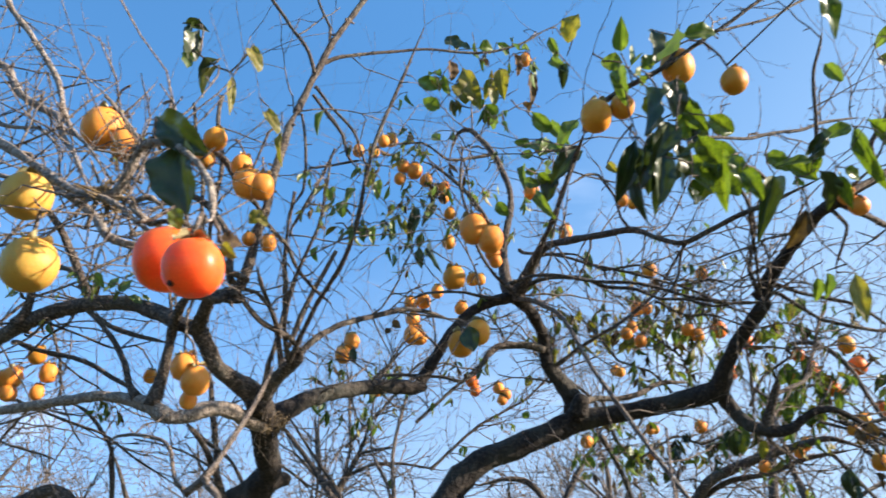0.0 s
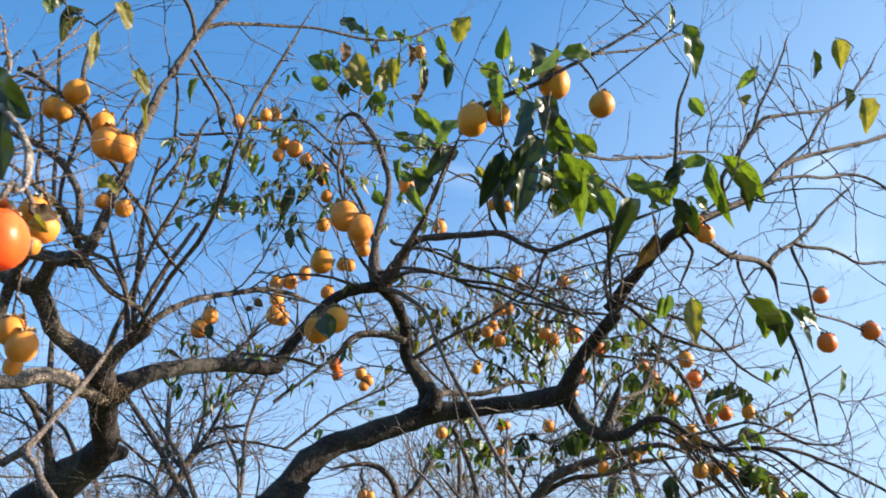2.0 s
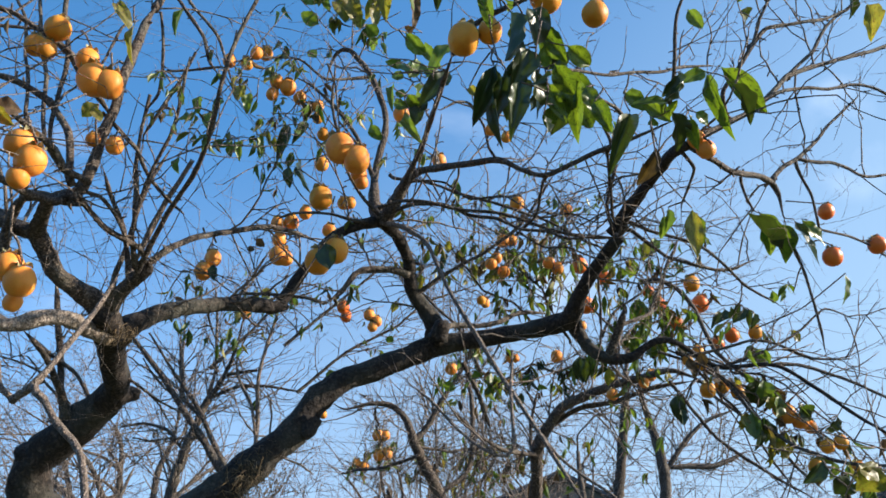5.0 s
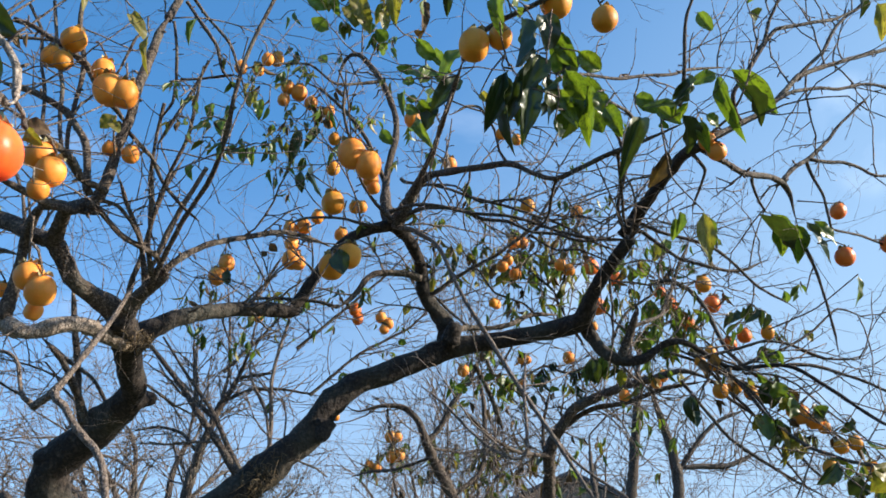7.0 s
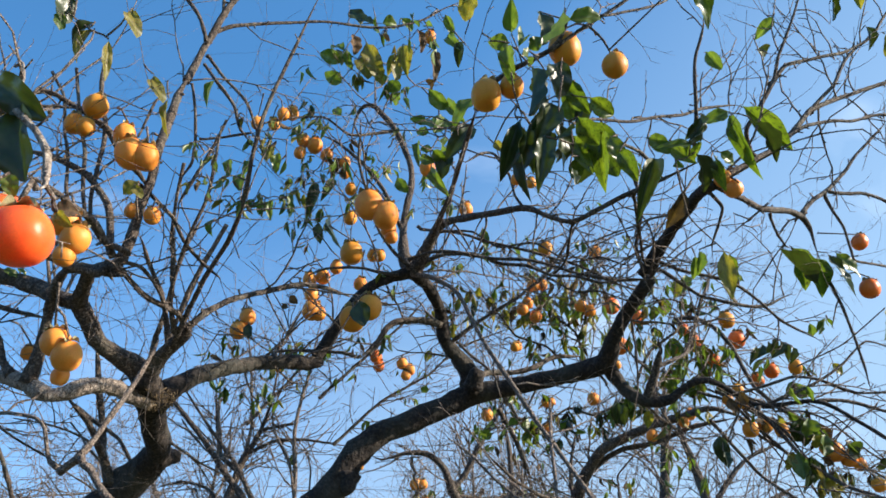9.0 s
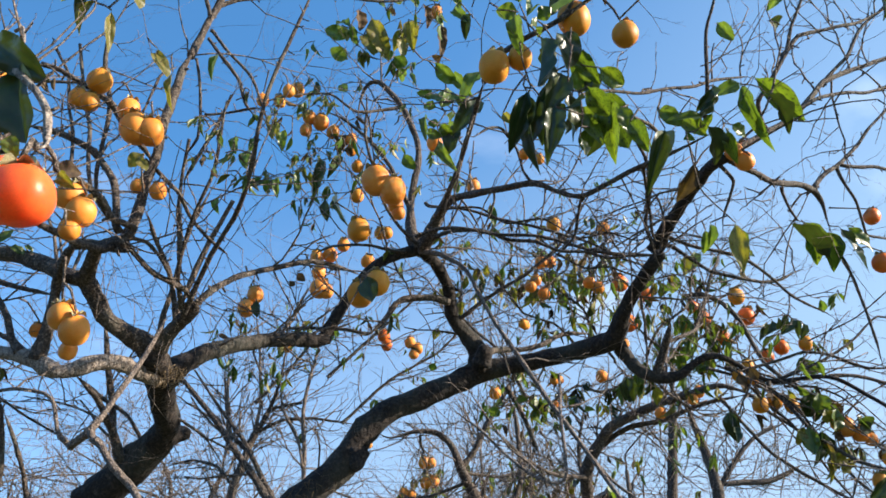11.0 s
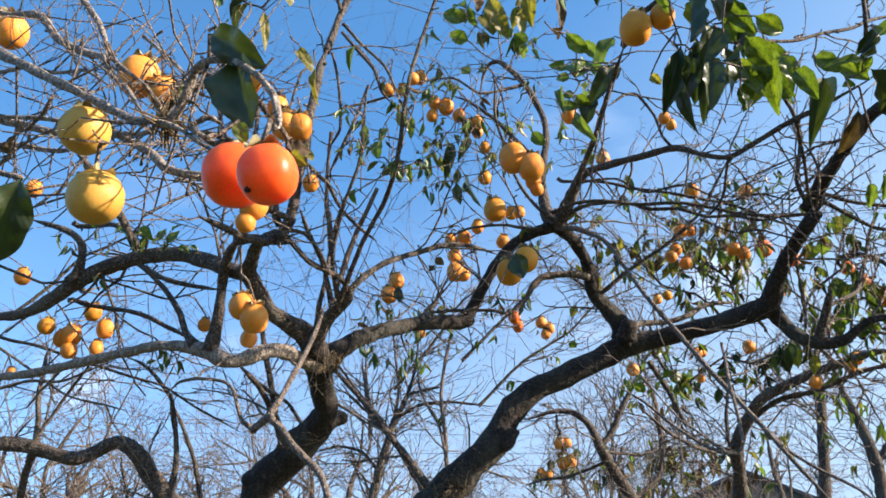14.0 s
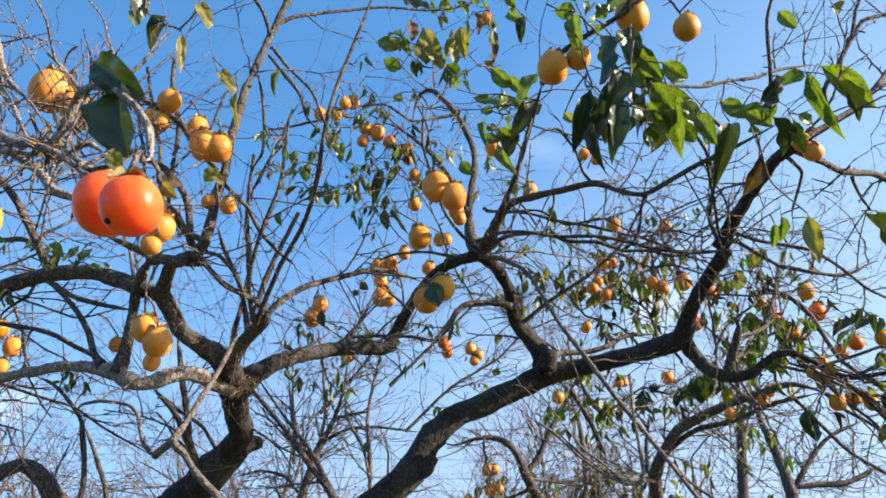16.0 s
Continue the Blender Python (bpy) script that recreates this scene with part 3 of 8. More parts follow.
for i in range(n + 1):
    for j in range(n + 1):
        x, y = (i / n - 0.5) * 2, (j / n - 0.5) * 2
        x, y = 900 * x * abs(x) ** 1.6, 900 * y * abs(y) ** 1.6
        v.append((x, y, 0.06 * noise.noise(Vector((x * 0.4, y * 0.4, 0))) - 0.02))
for i in range(n):
    for j in range(n):
        a = i * (n + 1) + j
        f.append((a, a + n + 1, a + n + 2, a + 1))
tagged(new("ground", mesh_of("ground", v, f, GRASS)), "rough winter grass under the orchard trees", "ground", kind="structure")


def hill(place, wide, deep, high, seed):
    v, f, n = [], [], 70
    for i in range(n + 1):
        for j in range(n + 1):
            x, y = i / n * 2 - 1, j / n * 2 - 1
            r = math.sqrt(x * x + y * y)
            h = max(0.0, 1 - r) ** 0.45 * high
            q = Vector((x * wide, y * deep, seed))
            h *= 1 + 0.25 * noise.noise(q * 0.03) if h > 0 else 1
            if h > 0:
                h += 2.2 * abs(noise.noise(q * 0.12)) + 1.4 * abs(noise.noise(q * 0.3))
            v.append((place[0] + x * wide, place[1] + y * deep, h - 0.4))
    for i in range(n):
        for j in range(n):
            a = i * (n + 1) + j
            f.append((a, a + n + 1, a + n + 2, a + 1))
    tagged(new("backdrop", mesh_of("backdrop", v, f, WOODS)), "dark wooded hill far behind the orchard", "hill", kind="structure")


hill((190, 180, 0), 67, 60, 44, 3.0)
hill((95, 330, 0), 130, 60, 20, 8.0)


def house(place, turn, wide, deep, eaves, ridge):
    """A plain house with a tiled gable roof."""
    root = thing("house", place, "grey rendered house with a dark tiled gable roof", "house")
    rot = Matrix.Translation(place) @ Matrix.Rotation(radians(turn), 4, "Z")

    def slab(name, corners, thick, material, label=""):
        a, b, c, d = (Vector(q) for q in corners)
        out = (b - a).cross(d - a).normalized() * thick
        pts = [rot @ q for q in (a, b, c, d, a + out, b + out, c + out, d + out)]
        faces = [(3, 2, 1, 0), (4, 5, 6, 7), (0, 1, 5, 4), (1, 2, 6, 5), (2, 3, 7, 6), (3, 0, 4, 7)]
        return under(name, mesh_of(name, pts, faces, material, False), root, label)

    w, d = wide / 2, deep / 2
    slab("wall", [(-w, -d, 0), (w, -d, 0), (w, -d, eaves), (-w, -d, eaves)], 0.2, WALL)
    slab("wall", [(w, d, 0), (-w, d, 0), (-w, d, eaves), (w, d, eaves)], 0.2, WALL)
    for s in (-1, 1):
        pts = [rot @ Vector(q) for x in (s * w, s * (w - 0.2)) for q in ((x, -d, 0), (x, d, 0), (x, d, eaves), (x, 0, ridge - 0.05), (x, -d, eaves))]
        faces = [(0, 1, 2, 3, 4), (9, 8, 7, 6, 5)] + [(i, i + 5, (i + 1) % 5 + 5, (i + 1) % 5) for i in range(5)]
        under("wall", mesh_of("wall", pts, faces, WALL, False), root)
    o = 0.7
    slope = (ridge - eaves) / d
    slab("roof", [(-w - o, -d - o, eaves - o * slope), (w + o, -d - o, eaves - o * slope), (w + o, 0, ridge), (-w - o, 0, ridge)], 0.18, TILE)
    slab("roof", [(w + o, d + o, eaves - o * slope), (-w - o, d + o, eaves - o * slope), (-w - o, 0, ridge), (w + o, 0, ridge)], 0.18, TILE)
    v, f = [], []
    tube(v, f, np.array([(*(rot @ Vector((x, 0, ridge + 0.12))), 0.16) for x in np.linspace(-w - o, w + o, 12)]), 8)
    under("ridge_tiles", mesh_of("ridge_tiles", v, f, TILE), root)


house((13.0, 48.0, 0), 74, 8.0, 9.4, 4.2, 6.3)
house((20.5, 54.0, 0), -6, 12.0, 8.0, 3.2, 5.4)


def power_line(heights, y, slope):
    """Wires between two poles that stand beyond the orchard, out of sight to both sides."""
    ends = [(-46.0, y - slope * 46), (52.0, y + slope * 52)]
    for x, yy in ends:
        pole = thing("utility_pole", (x, yy, 0), "grey concrete utility pole carrying wires", "utility pole", "utility poles")
        v, f = [], []
        tube(v, f, np.array([(x, yy, z, 0.17 - 0.006 * z) for z in np.linspace(-0.3, max(heights) + 0.6, 8)]), 12)
        under("pole", mesh_of("pole", v, f, CONCRETE), pole)
    for h in heights:
        rows = []
        for t in np.linspace(0, 1, 41):
            rows.append((ends[0][0] + (ends[1][0] - ends[0][0]) * t, ends[0][1] + (ends[1][1] - ends[0][1]) * t,
                         h - 3.2 * t * (1 - t), 0.009))
        v, f = [], []
        tube(v, f, np.array(rows), 5)
        tagged(new("power_wire", mesh_of("power_wire", v, f, WIRE)), "thin dark overhead wire strung between poles", "wire", "overhead wires")


power_line((5.9, 6.4, 6.9, 7.7, 8.3), 34.0, 0.06)

# ---- trees ----
main = Tree((-0.475, 2.800, 0.0), "old pruned persimmon tree with dark crooked limbs and few leaves", 0.76)
main.singles = 300
TREES = [main]
SCAR_WAY = (-0.404, -0.484, -0.776)
branch(main, "trunk", [(-0.475, 2.800, -0.15, 0.150), (-0.475, 2.800, 0.05, 0.125), (-0.505, 2.770, 0.790, 0.105), (-0.525, 2.750, 1.456, 0.098)], 0)
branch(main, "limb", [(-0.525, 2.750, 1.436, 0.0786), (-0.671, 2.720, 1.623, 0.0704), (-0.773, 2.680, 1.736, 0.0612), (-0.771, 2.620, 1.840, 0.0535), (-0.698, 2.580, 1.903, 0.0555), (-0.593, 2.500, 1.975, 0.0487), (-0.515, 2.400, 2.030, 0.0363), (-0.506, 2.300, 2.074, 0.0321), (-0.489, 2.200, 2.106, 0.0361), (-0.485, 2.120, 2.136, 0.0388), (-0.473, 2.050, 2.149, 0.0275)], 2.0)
branch(main, "stub", [(-0.524, 2.420, 2.015, 0.0300), (-0.490, 2.450, 2.023, 0.0206), (-0.466, 2.460, 2.023, 0.0138)], 0.0)
branch(main, "stub", [(-0.752, 2.620, 1.865, 0.0376), (-0.795, 2.600, 1.860, 0.0330), (-0.809, 2.600, 1.850, 0.0226)], 0.0)
branch(main, "limb", [(-0.484, 2.180, 2.109, 0.0331), (-0.449, 2.180, 2.139, 0.0278), (-0.421, 2.200, 2.171, 0.0241), (-0.360, 2.260, 2.222, 0.0213), (-0.279, 2.350, 2.269, 0.0214), (-0.181, 2.450, 2.311, 0.0216), (-0.128, 2.500, 2.322, 0.0213), (-0.092, 2.500, 2.378, 0.0184), (-0.037, 2.480, 2.469, 0.0177), (0.023, 2.480, 2.554, 0.0179), (0.096, 2.480, 2.606, 0.0173), (0.178, 2.480, 2.630, 0.0189)], 10.0)
branch(main, "stub", [(-0.158, 2.480, 2.318, 0.0182), (-0.114, 2.500, 2.323, 0.0170), (-0.094, 2.520, 2.331, 0.0086)], 0.0)
branch(main, "branch", [(-0.480, 2.100, 2.136, 0.0301), (-0.495, 2.060, 2.164, 0.0257), (-0.537, 2.000, 2.183, 0.0225), (-0.563, 1.950, 2.201, 0.0202), (-0.581, 1.920, 2.239, 0.0195), (-0.604, 1.900, 2.271, 0.0208), (-0.649, 1.900, 2.283, 0.0184), (-0.727, 1.920, 2.321, 0.0190), (-0.818, 1.950, 2.352, 0.0190), (-0.924, 1.980, 2.358, 0.0197), (-1.053, 2.000, 2.330, 0.0195), (-1.163, 2.020, 2.272, 0.0185), (-1.269, 2.050, 2.238, 0.0135), (-1.403, 2.100, 2.247, 0.0128), (-1.686, 2.200, 2.255, 0.0125), (-2.073, 2.300, 2.277, 0.0106)], 8.0)
branch(main, "bough", [(-0.483, 2.140, 2.114, 0.0242), (-0.510, 2.080, 2.105, 0.0189), (-0.530, 2.000, 2.105, 0.0171), (-0.569, 1.950, 2.089, 0.0179), (-0.621, 1.930, 2.063, 0.0167), (-0.663, 1.930, 2.075, 0.0180), (-0.717, 1.950, 2.101, 0.0161), (-0.811, 1.980, 2.120, 0.0131), (-0.893, 2.000, 2.119, 0.0123), (-1.067, 2.050, 2.103, 0.0123), (-1.235, 2.100, 2.089, 0.0117), (-1.397, 2.150, 2.089, 0.0109), (-1.649, 2.200, 2.073, 0.0094)], 6.0)
branch(main, "branch", [(-0.683, 1.930, 2.089, 0.0169), (-0.672, 1.920, 2.144, 0.0143), (-0.661, 1.900, 2.208, 0.0121), (-0.654, 1.880, 2.258, 0.0121), (-0.620, 1.820, 2.291, 0.0106), (-0.579, 1.760, 2.299, 0.0102)], 1.8)
branch(main, "branch", [(-0.732, 1.950, 2.110, 0.0124), (-0.758, 1.950, 2.141, 0.0088), (-0.787, 1.960, 2.196, 0.0077), (-0.830, 1.970, 2.252, 0.0072), (-0.875, 1.970, 2.297, 0.0060), (-0.923, 1.980, 2.336, 0.0061), (-0.991, 2.000, 2.375, 0.0049)], 1.8)
branch(main, "branch", [(-1.111, 2.000, 2.306, 0.0182), (-1.088, 1.980, 2.342, 0.0113), (-1.085, 1.970, 2.386, 0.0099), (-1.102, 1.960, 2.415, 0.0085), (-1.140, 1.950, 2.436, 0.0079), (-1.225, 1.950, 2.464, 0.0059)], 1.8)
branch(main, "branch", [(-0.604, 1.900, 2.270, 0.0182), (-0.561, 1.820, 2.286, 0.0149), (-0.526, 1.760, 2.293, 0.0132), (-0.467, 1.700, 2.281, 0.0127), (-0.432, 1.680, 2.268, 0.0084)], 0.9)
branch(main, "branch", [(-0.579, 1.760, 2.299, 0.0114), (-0.532, 1.740, 2.293, 0.0100), (-0.465, 1.700, 2.262, 0.0075), (-0.421, 1.680, 2.252, 0.0052)], 0.0)
branch(main, "branch", [(-0.416, 1.790, 2.829, 0.0089), (-0.400, 1.820, 2.954, 0.0094), (-0.364, 1.840, 3.099, 0.0091), (-0.330, 1.860, 3.213, 0.0087), (-0.285, 1.880, 3.343, 0.0091), (-0.231, 1.900, 3.531, 0.0073), (-0.180, 1.920, 3.707, 0.0046)], 2.7)
branch(main, "branch", [(-0.455, 1.720, 2.302, 0.0117), (-0.441, 1.710, 2.344, 0.0111), (-0.433, 1.710, 2.426, 0.0113), (-0.425, 1.710, 2.497, 0.0109), (-0.423, 1.720, 2.577, 0.0106), (-0.425, 1.750, 2.685, 0.0104), (-0.419, 1.770, 2.779, 0.0101), (-0.413, 1.785, 2.828, 0.0103)], 0.9)
branch(main, "branch", [(-0.384, 1.830, 3.016, 0.0061), (-0.338, 1.850, 3.061, 0.0056), (-0.282, 1.880, 3.100, 0.0049), (-0.192, 1.920, 3.149, 0.0043), (-0.097, 1.960, 3.189, 0.0040), (0.036, 2.000, 3.230, 0.0041), (0.175, 2.040, 3.299, 0.0035), (0.294, 2.060, 3.399, 0.0029)], 4.0)
branch(main, "branch", [(-0.395, 1.820, 2.983, 0.0054), (-0.425, 1.810, 3.053, 0.0055), (-0.484, 1.800, 3.167, 0.0050), (-0.547, 1.780, 3.244, 0.0044), (-0.596, 1.760, 3.334, 0.0038)], 0.9)
branch(main, "branch", [(-0.363, 1.840, 3.089, 0.0049), (-0.377, 1.840, 3.173, 0.0043), (-0.422, 1.840, 3.259, 0.0037), (-0.468, 1.840, 3.373, 0.0038)], 0.9)
branch(main, "branch", [(-0.387, 1.820, 2.938, 0.0047), (-0.334, 1.840, 2.876, 0.0039), (-0.279, 1.860, 2.817, 0.0039), (-0.238, 1.880, 2.743, 0.0032), (-0.222, 1.900, 2.704, 0.0025)], 0.9)
branch(main, "branch", [(-0.444, 1.680, 2.263, 0.0074), (-0.416, 1.680, 2.304, 0.0064), (-0.439, 1.620, 2.289, 0.0077), (-0.447, 1.550, 2.304, 0.0079), (-0.460, 1.500, 2.309, 0.0064), (-0.474, 1.420, 2.298, 0.0053), (-0.486, 1.350, 2.289, 0.0046)], 0.9)
branch(main, "branch", [(-0.448, 1.660, 2.284, 0.0074), (-0.456, 1.660, 2.327, 0.0075), (-0.487, 1.660, 2.401, 0.0076), (-0.537, 1.660, 2.475, 0.0079), (-0.601, 1.660, 2.508, 0.0070), (-0.672, 1.660, 2.526, 0.0066)], 0.9)
branch(main, "branch", [(-0.445, 1.700, 2.285, 0.0055), (-0.421, 1.800, 2.269, 0.0063), (-0.386, 1.850, 2.261, 0.0069), (-0.367, 1.900, 2.256, 0.0065), (-0.364, 1.950, 2.241, 0.0066)], 0.9)
branch(main, "branch", [(-0.443, 1.680, 2.282, 0.0045), (-0.405, 1.720, 2.299, 0.0040), (-0.391, 1.780, 2.290, 0.0041), (-0.380, 1.850, 2.262, 0.0042)], 0.5)
branch(main, "branch", [(-0.476, 2.080, 2.149, 0.0231), (-0.428, 2.020, 2.190, 0.0158), (-0.388, 1.980, 2.213, 0.0155), (-0.362, 1.960, 2.229, 0.0141), (-0.355, 1.950, 2.238, 0.0071)], 1.4)
branch(main, "branch", [(-0.396, 1.980, 2.201, 0.0084), (-0.362, 1.920, 2.242, 0.0065), (-0.311, 1.840, 2.313, 0.0057), (-0.242, 1.740, 2.366, 0.0054), (-0.205, 1.660, 2.406, 0.0052), (-0.179, 1.580, 2.467, 0.0046), (-0.165, 1.550, 2.543, 0.0041), (-0.142, 1.540, 2.634, 0.0042), (-0.107, 1.540, 2.759, 0.0035), (-0.074, 1.560, 2.911, 0.0027)], 3.6)
branch(main, "branch", [(-0.364, 1.950, 2.231, 0.0083), (-0.324, 1.980, 2.294, 0.0079), (-0.281, 2.050, 2.354, 0.0080), (-0.206, 2.150, 2.421, 0.0079), (-0.137, 2.250, 2.481, 0.0076), (-0.061, 2.350, 2.506, 0.0067), (-0.012, 2.400, 2.506, 0.0054)], 5.0)
branch(main, "branch", [(-0.410, 2.000, 2.205, 0.0086), (-0.424, 1.980, 2.273, 0.0067), (-0.434, 1.950, 2.322, 0.0061), (-0.460, 1.900, 2.378, 0.0055), (-0.473, 1.860, 2.421, 0.0048)], 2.7)
branch(main, "branch", [(-0.460, 2.040, 2.160, 0.0087), (-0.447, 2.000, 2.221, 0.0068), (-0.436, 2.000, 2.281, 0.0062), (-0.428, 2.000, 2.373, 0.0050), (-0.411, 2.000, 2.469, 0.0045), (-0.384, 2.020, 2.578, 0.0040)], 3.1)
branch(main, "branch", [(-0.386, 1.950, 2.225, 0.0078), (-0.381, 1.900, 2.262, 0.0054), (-0.375, 1.850, 2.324, 0.0048), (-0.354, 1.800, 2.372, 0.0042), (-0.312, 1.750, 2.463, 0.0042), (-0.280, 1.700, 2.641, 0.0032)], 2.7)
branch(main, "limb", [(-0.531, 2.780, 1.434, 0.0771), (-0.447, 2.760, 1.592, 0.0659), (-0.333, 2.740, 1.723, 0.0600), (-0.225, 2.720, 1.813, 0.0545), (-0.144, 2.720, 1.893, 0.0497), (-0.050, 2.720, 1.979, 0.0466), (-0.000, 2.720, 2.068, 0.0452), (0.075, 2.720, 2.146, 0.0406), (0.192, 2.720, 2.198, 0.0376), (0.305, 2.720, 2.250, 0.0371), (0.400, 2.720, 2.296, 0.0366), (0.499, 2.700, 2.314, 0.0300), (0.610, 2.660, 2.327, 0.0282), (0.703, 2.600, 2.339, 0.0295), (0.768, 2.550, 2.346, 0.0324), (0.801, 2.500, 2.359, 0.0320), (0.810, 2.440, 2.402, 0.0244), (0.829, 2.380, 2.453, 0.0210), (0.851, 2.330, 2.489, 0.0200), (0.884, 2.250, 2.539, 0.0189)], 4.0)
branch(main, "limb", [(0.894, 2.330, 2.582, 0.0210), (0.925, 2.240, 2.642, 0.0191), (0.935, 2.100, 2.664, 0.0175), (0.930, 1.970, 2.659, 0.0174), (0.932, 1.900, 2.648, 0.0162), (0.950, 1.880, 2.650, 0.0121)], 4.0)
branch(main, "stub", [(-0.001, 2.700, 2.016, 0.0297), (-0.002, 2.680, 1.976, 0.0191), (-0.006, 2.670, 1.956, 0.0088)], 0.0)
branch(main, "limb", [(0.391, 2.720, 2.290, 0.0332), (0.385, 2.700, 2.352, 0.0315), (0.347, 2.680, 2.409, 0.0273), (0.298, 2.640, 2.448, 0.0229), (0.282, 2.600, 2.517, 0.0211), (0.260, 2.560, 2.566, 0.0193), (0.224, 2.520, 2.606, 0.0192), (0.179, 2.480, 2.634, 0.0221)], 6.0)
branch(main, "stub", [(0.390, 2.660, 2.302, 0.0272), (0.398, 2.640, 2.334, 0.0241), (0.406, 2.630, 2.357, 0.0211)], 0.0)
branch(main, "branch", [(0.280, 2.600, 2.498, 0.0132), (0.221, 2.580, 2.502, 0.0117), (0.156, 2.560, 2.491, 0.0115), (0.109, 2.540, 2.467, 0.0100), (0.067, 2.520, 2.395, 0.0084), (0.025, 2.500, 2.347, 0.0062)], 4.0)
branch(main, "branch", [(0.309, 2.640, 2.442, 0.0082), (0.379, 2.620, 2.498, 0.0074), (0.463, 2.600, 2.551, 0.0060), (0.547, 2.580, 2.603, 0.0060), (0.651, 2.550, 2.693, 0.0053), (0.751, 2.500, 2.860, 0.0047)], 7.0)
branch(main, "branch", [(0.025, 2.500, 2.350, 0.0055), (-0.036, 2.500, 2.361, 0.0055), (-0.162, 2.520, 2.377, 0.0056), (-0.273, 2.540, 2.359, 0.0050)], 6.0)
branch(main, "branch", [(0.403, 2.700, 2.352, 0.0121), (0.468, 2.750, 2.381, 0.0100), (0.552, 2.800, 2.398, 0.0095), (0.632, 2.850, 2.432, 0.0098), (0.717, 2.900, 2.488, 0.0084), (0.831, 2.950, 2.512, 0.0069)], 5.0)
branch(main, "branch", [(0.178, 2.480, 2.630, 0.0236), (0.148, 2.500, 2.697, 0.0215), (0.142, 2.520, 2.795, 0.0134), (0.151, 2.540, 2.897, 0.0130), (0.165, 2.560, 3.016, 0.0118), (0.154, 2.580, 3.122, 0.0113), (0.103, 2.600, 3.256, 0.0117), (0.053, 2.620, 3.339, 0.0103), (0.005, 2.640, 3.399, 0.0087), (-0.039, 2.660, 3.395, 0.0070), (-0.062, 2.660, 3.314, 0.0052), (-0.068, 2.660, 3.213, 0.0042)], 9.0)
branch(main, "branch", [(0.183, 2.460, 2.625, 0.0218), (0.219, 2.400, 2.686, 0.0182), (0.252, 2.280, 2.723, 0.0088), (0.273, 2.120, 2.724, 0.0076), (0.282, 1.960, 2.713, 0.0071), (0.289, 1.780, 2.690, 0.0066), (0.294, 1.640, 2.667, 0.0061)], 6.0)
branch(main, "branch", [(0.300, 1.660, 2.692, 0.0062), (0.326, 1.600, 2.715, 0.0061), (0.373, 1.540, 2.720, 0.0060), (0.440, 1.480, 2.728, 0.0054), (0.512, 1.460, 2.779, 0.0040), (0.578, 1.450, 2.828, 0.0041), (0.647, 1.440, 2.884, 0.0037), (0.719, 1.440, 2.966, 0.0028)], 7.0)
branch(main, "branch", [(0.546, 1.450, 2.800, 0.0030), (0.642, 1.500, 2.871, 0.0032), (0.760, 1.550, 2.961, 0.0029), (0.877, 1.600, 3.073, 0.0031)], 4.0)
branch(main, "branch", [(0.442, 1.480, 2.728, 0.0044), (0.459, 1.460, 2.764, 0.0034), (0.461, 1.440, 2.776, 0.0029)], 2.0)
branch(main, "branch", [(0.512, 1.460, 2.779, 0.0030), (0.534, 1.420, 2.699, 0.0024), (0.541, 1.400, 2.646, 0.0019)], 0.0)
branch(main, "branch", [(0.221, 2.420, 2.699, 0.0142), (0.269, 2.360, 2.750, 0.0119), (0.336, 2.280, 2.734, 0.0109), (0.419, 2.180, 2.703, 0.0098), (0.488, 2.100, 2.678, 0.0089), (0.542, 2.060, 2.633, 0.0068), (0.600, 2.020, 2.598, 0.0067), (0.663, 1.980, 2.618, 0.0067), (0.730, 1.920, 2.635, 0.0066), (0.787, 1.870, 2.642, 0.0060), (0.873, 1.800, 2.664, 0.0054)], 8.0)
branch(main, "branch", [(0.950, 1.880, 2.650, 0.0098), (1.001, 1.880, 2.690, 0.0087), (1.088, 1.900, 2.748, 0.0084), (1.188, 1.920, 2.824, 0.0081), (1.307, 1.950, 2.956, 0.0079), (1.458, 2.000, 3.052, 0.0069), (1.660, 2.050, 3.159, 0.0066), (1.834, 2.100, 3.266, 0.0061), (2.077, 2.150, 3.435, 0.0048)], 12.0)
branch(main, "branch", [(1.088, 1.900, 2.748, 0.0058), (1.058, 1.860, 2.805, 0.0058), (1.127, 1.840, 2.949, 0.0067), (1.184, 1.840, 3.011, 0.0055), (1.343, 1.860, 3.094, 0.0051), (1.488, 1.900, 3.179, 0.0046)], 8.0)
branch(main, "branch", [(1.127, 1.840, 2.949, 0.0054), (1.181, 1.820, 3.077, 0.0042), (1.240, 1.820, 3.208, 0.0036), (1.302, 1.820, 3.346, 0.0030)], 5.0)
branch(main, "branch", [(1.188, 1.920, 2.824, 0.0061), (1.262, 1.920, 2.872, 0.0055), (1.373, 1.950, 2.925, 0.0050), (1.541, 2.000, 2.991, 0.0046), (1.707, 2.050, 2.995, 0.0040), (1.853, 2.100, 2.961, 0.0033)], 7.0)
branch(main, "branch", [(1.306, 1.950, 2.946, 0.0057), (1.394, 1.950, 3.068, 0.0052), (1.523, 1.970, 3.230, 0.0048), (1.667, 2.000, 3.391, 0.0043), (1.751, 2.000, 3.523, 0.0036)], 7.0)
branch(main, "branch", [(0.950, 1.880, 2.646, 0.0091), (1.015, 1.920, 2.645, 0.0081), (1.127, 2.000, 2.653, 0.0086), (1.249, 2.080, 2.690, 0.0091), (1.315, 2.120, 2.696, 0.0100), (1.346, 2.140, 2.664, 0.0072), (1.356, 2.150, 2.599, 0.0057)], 3.0)
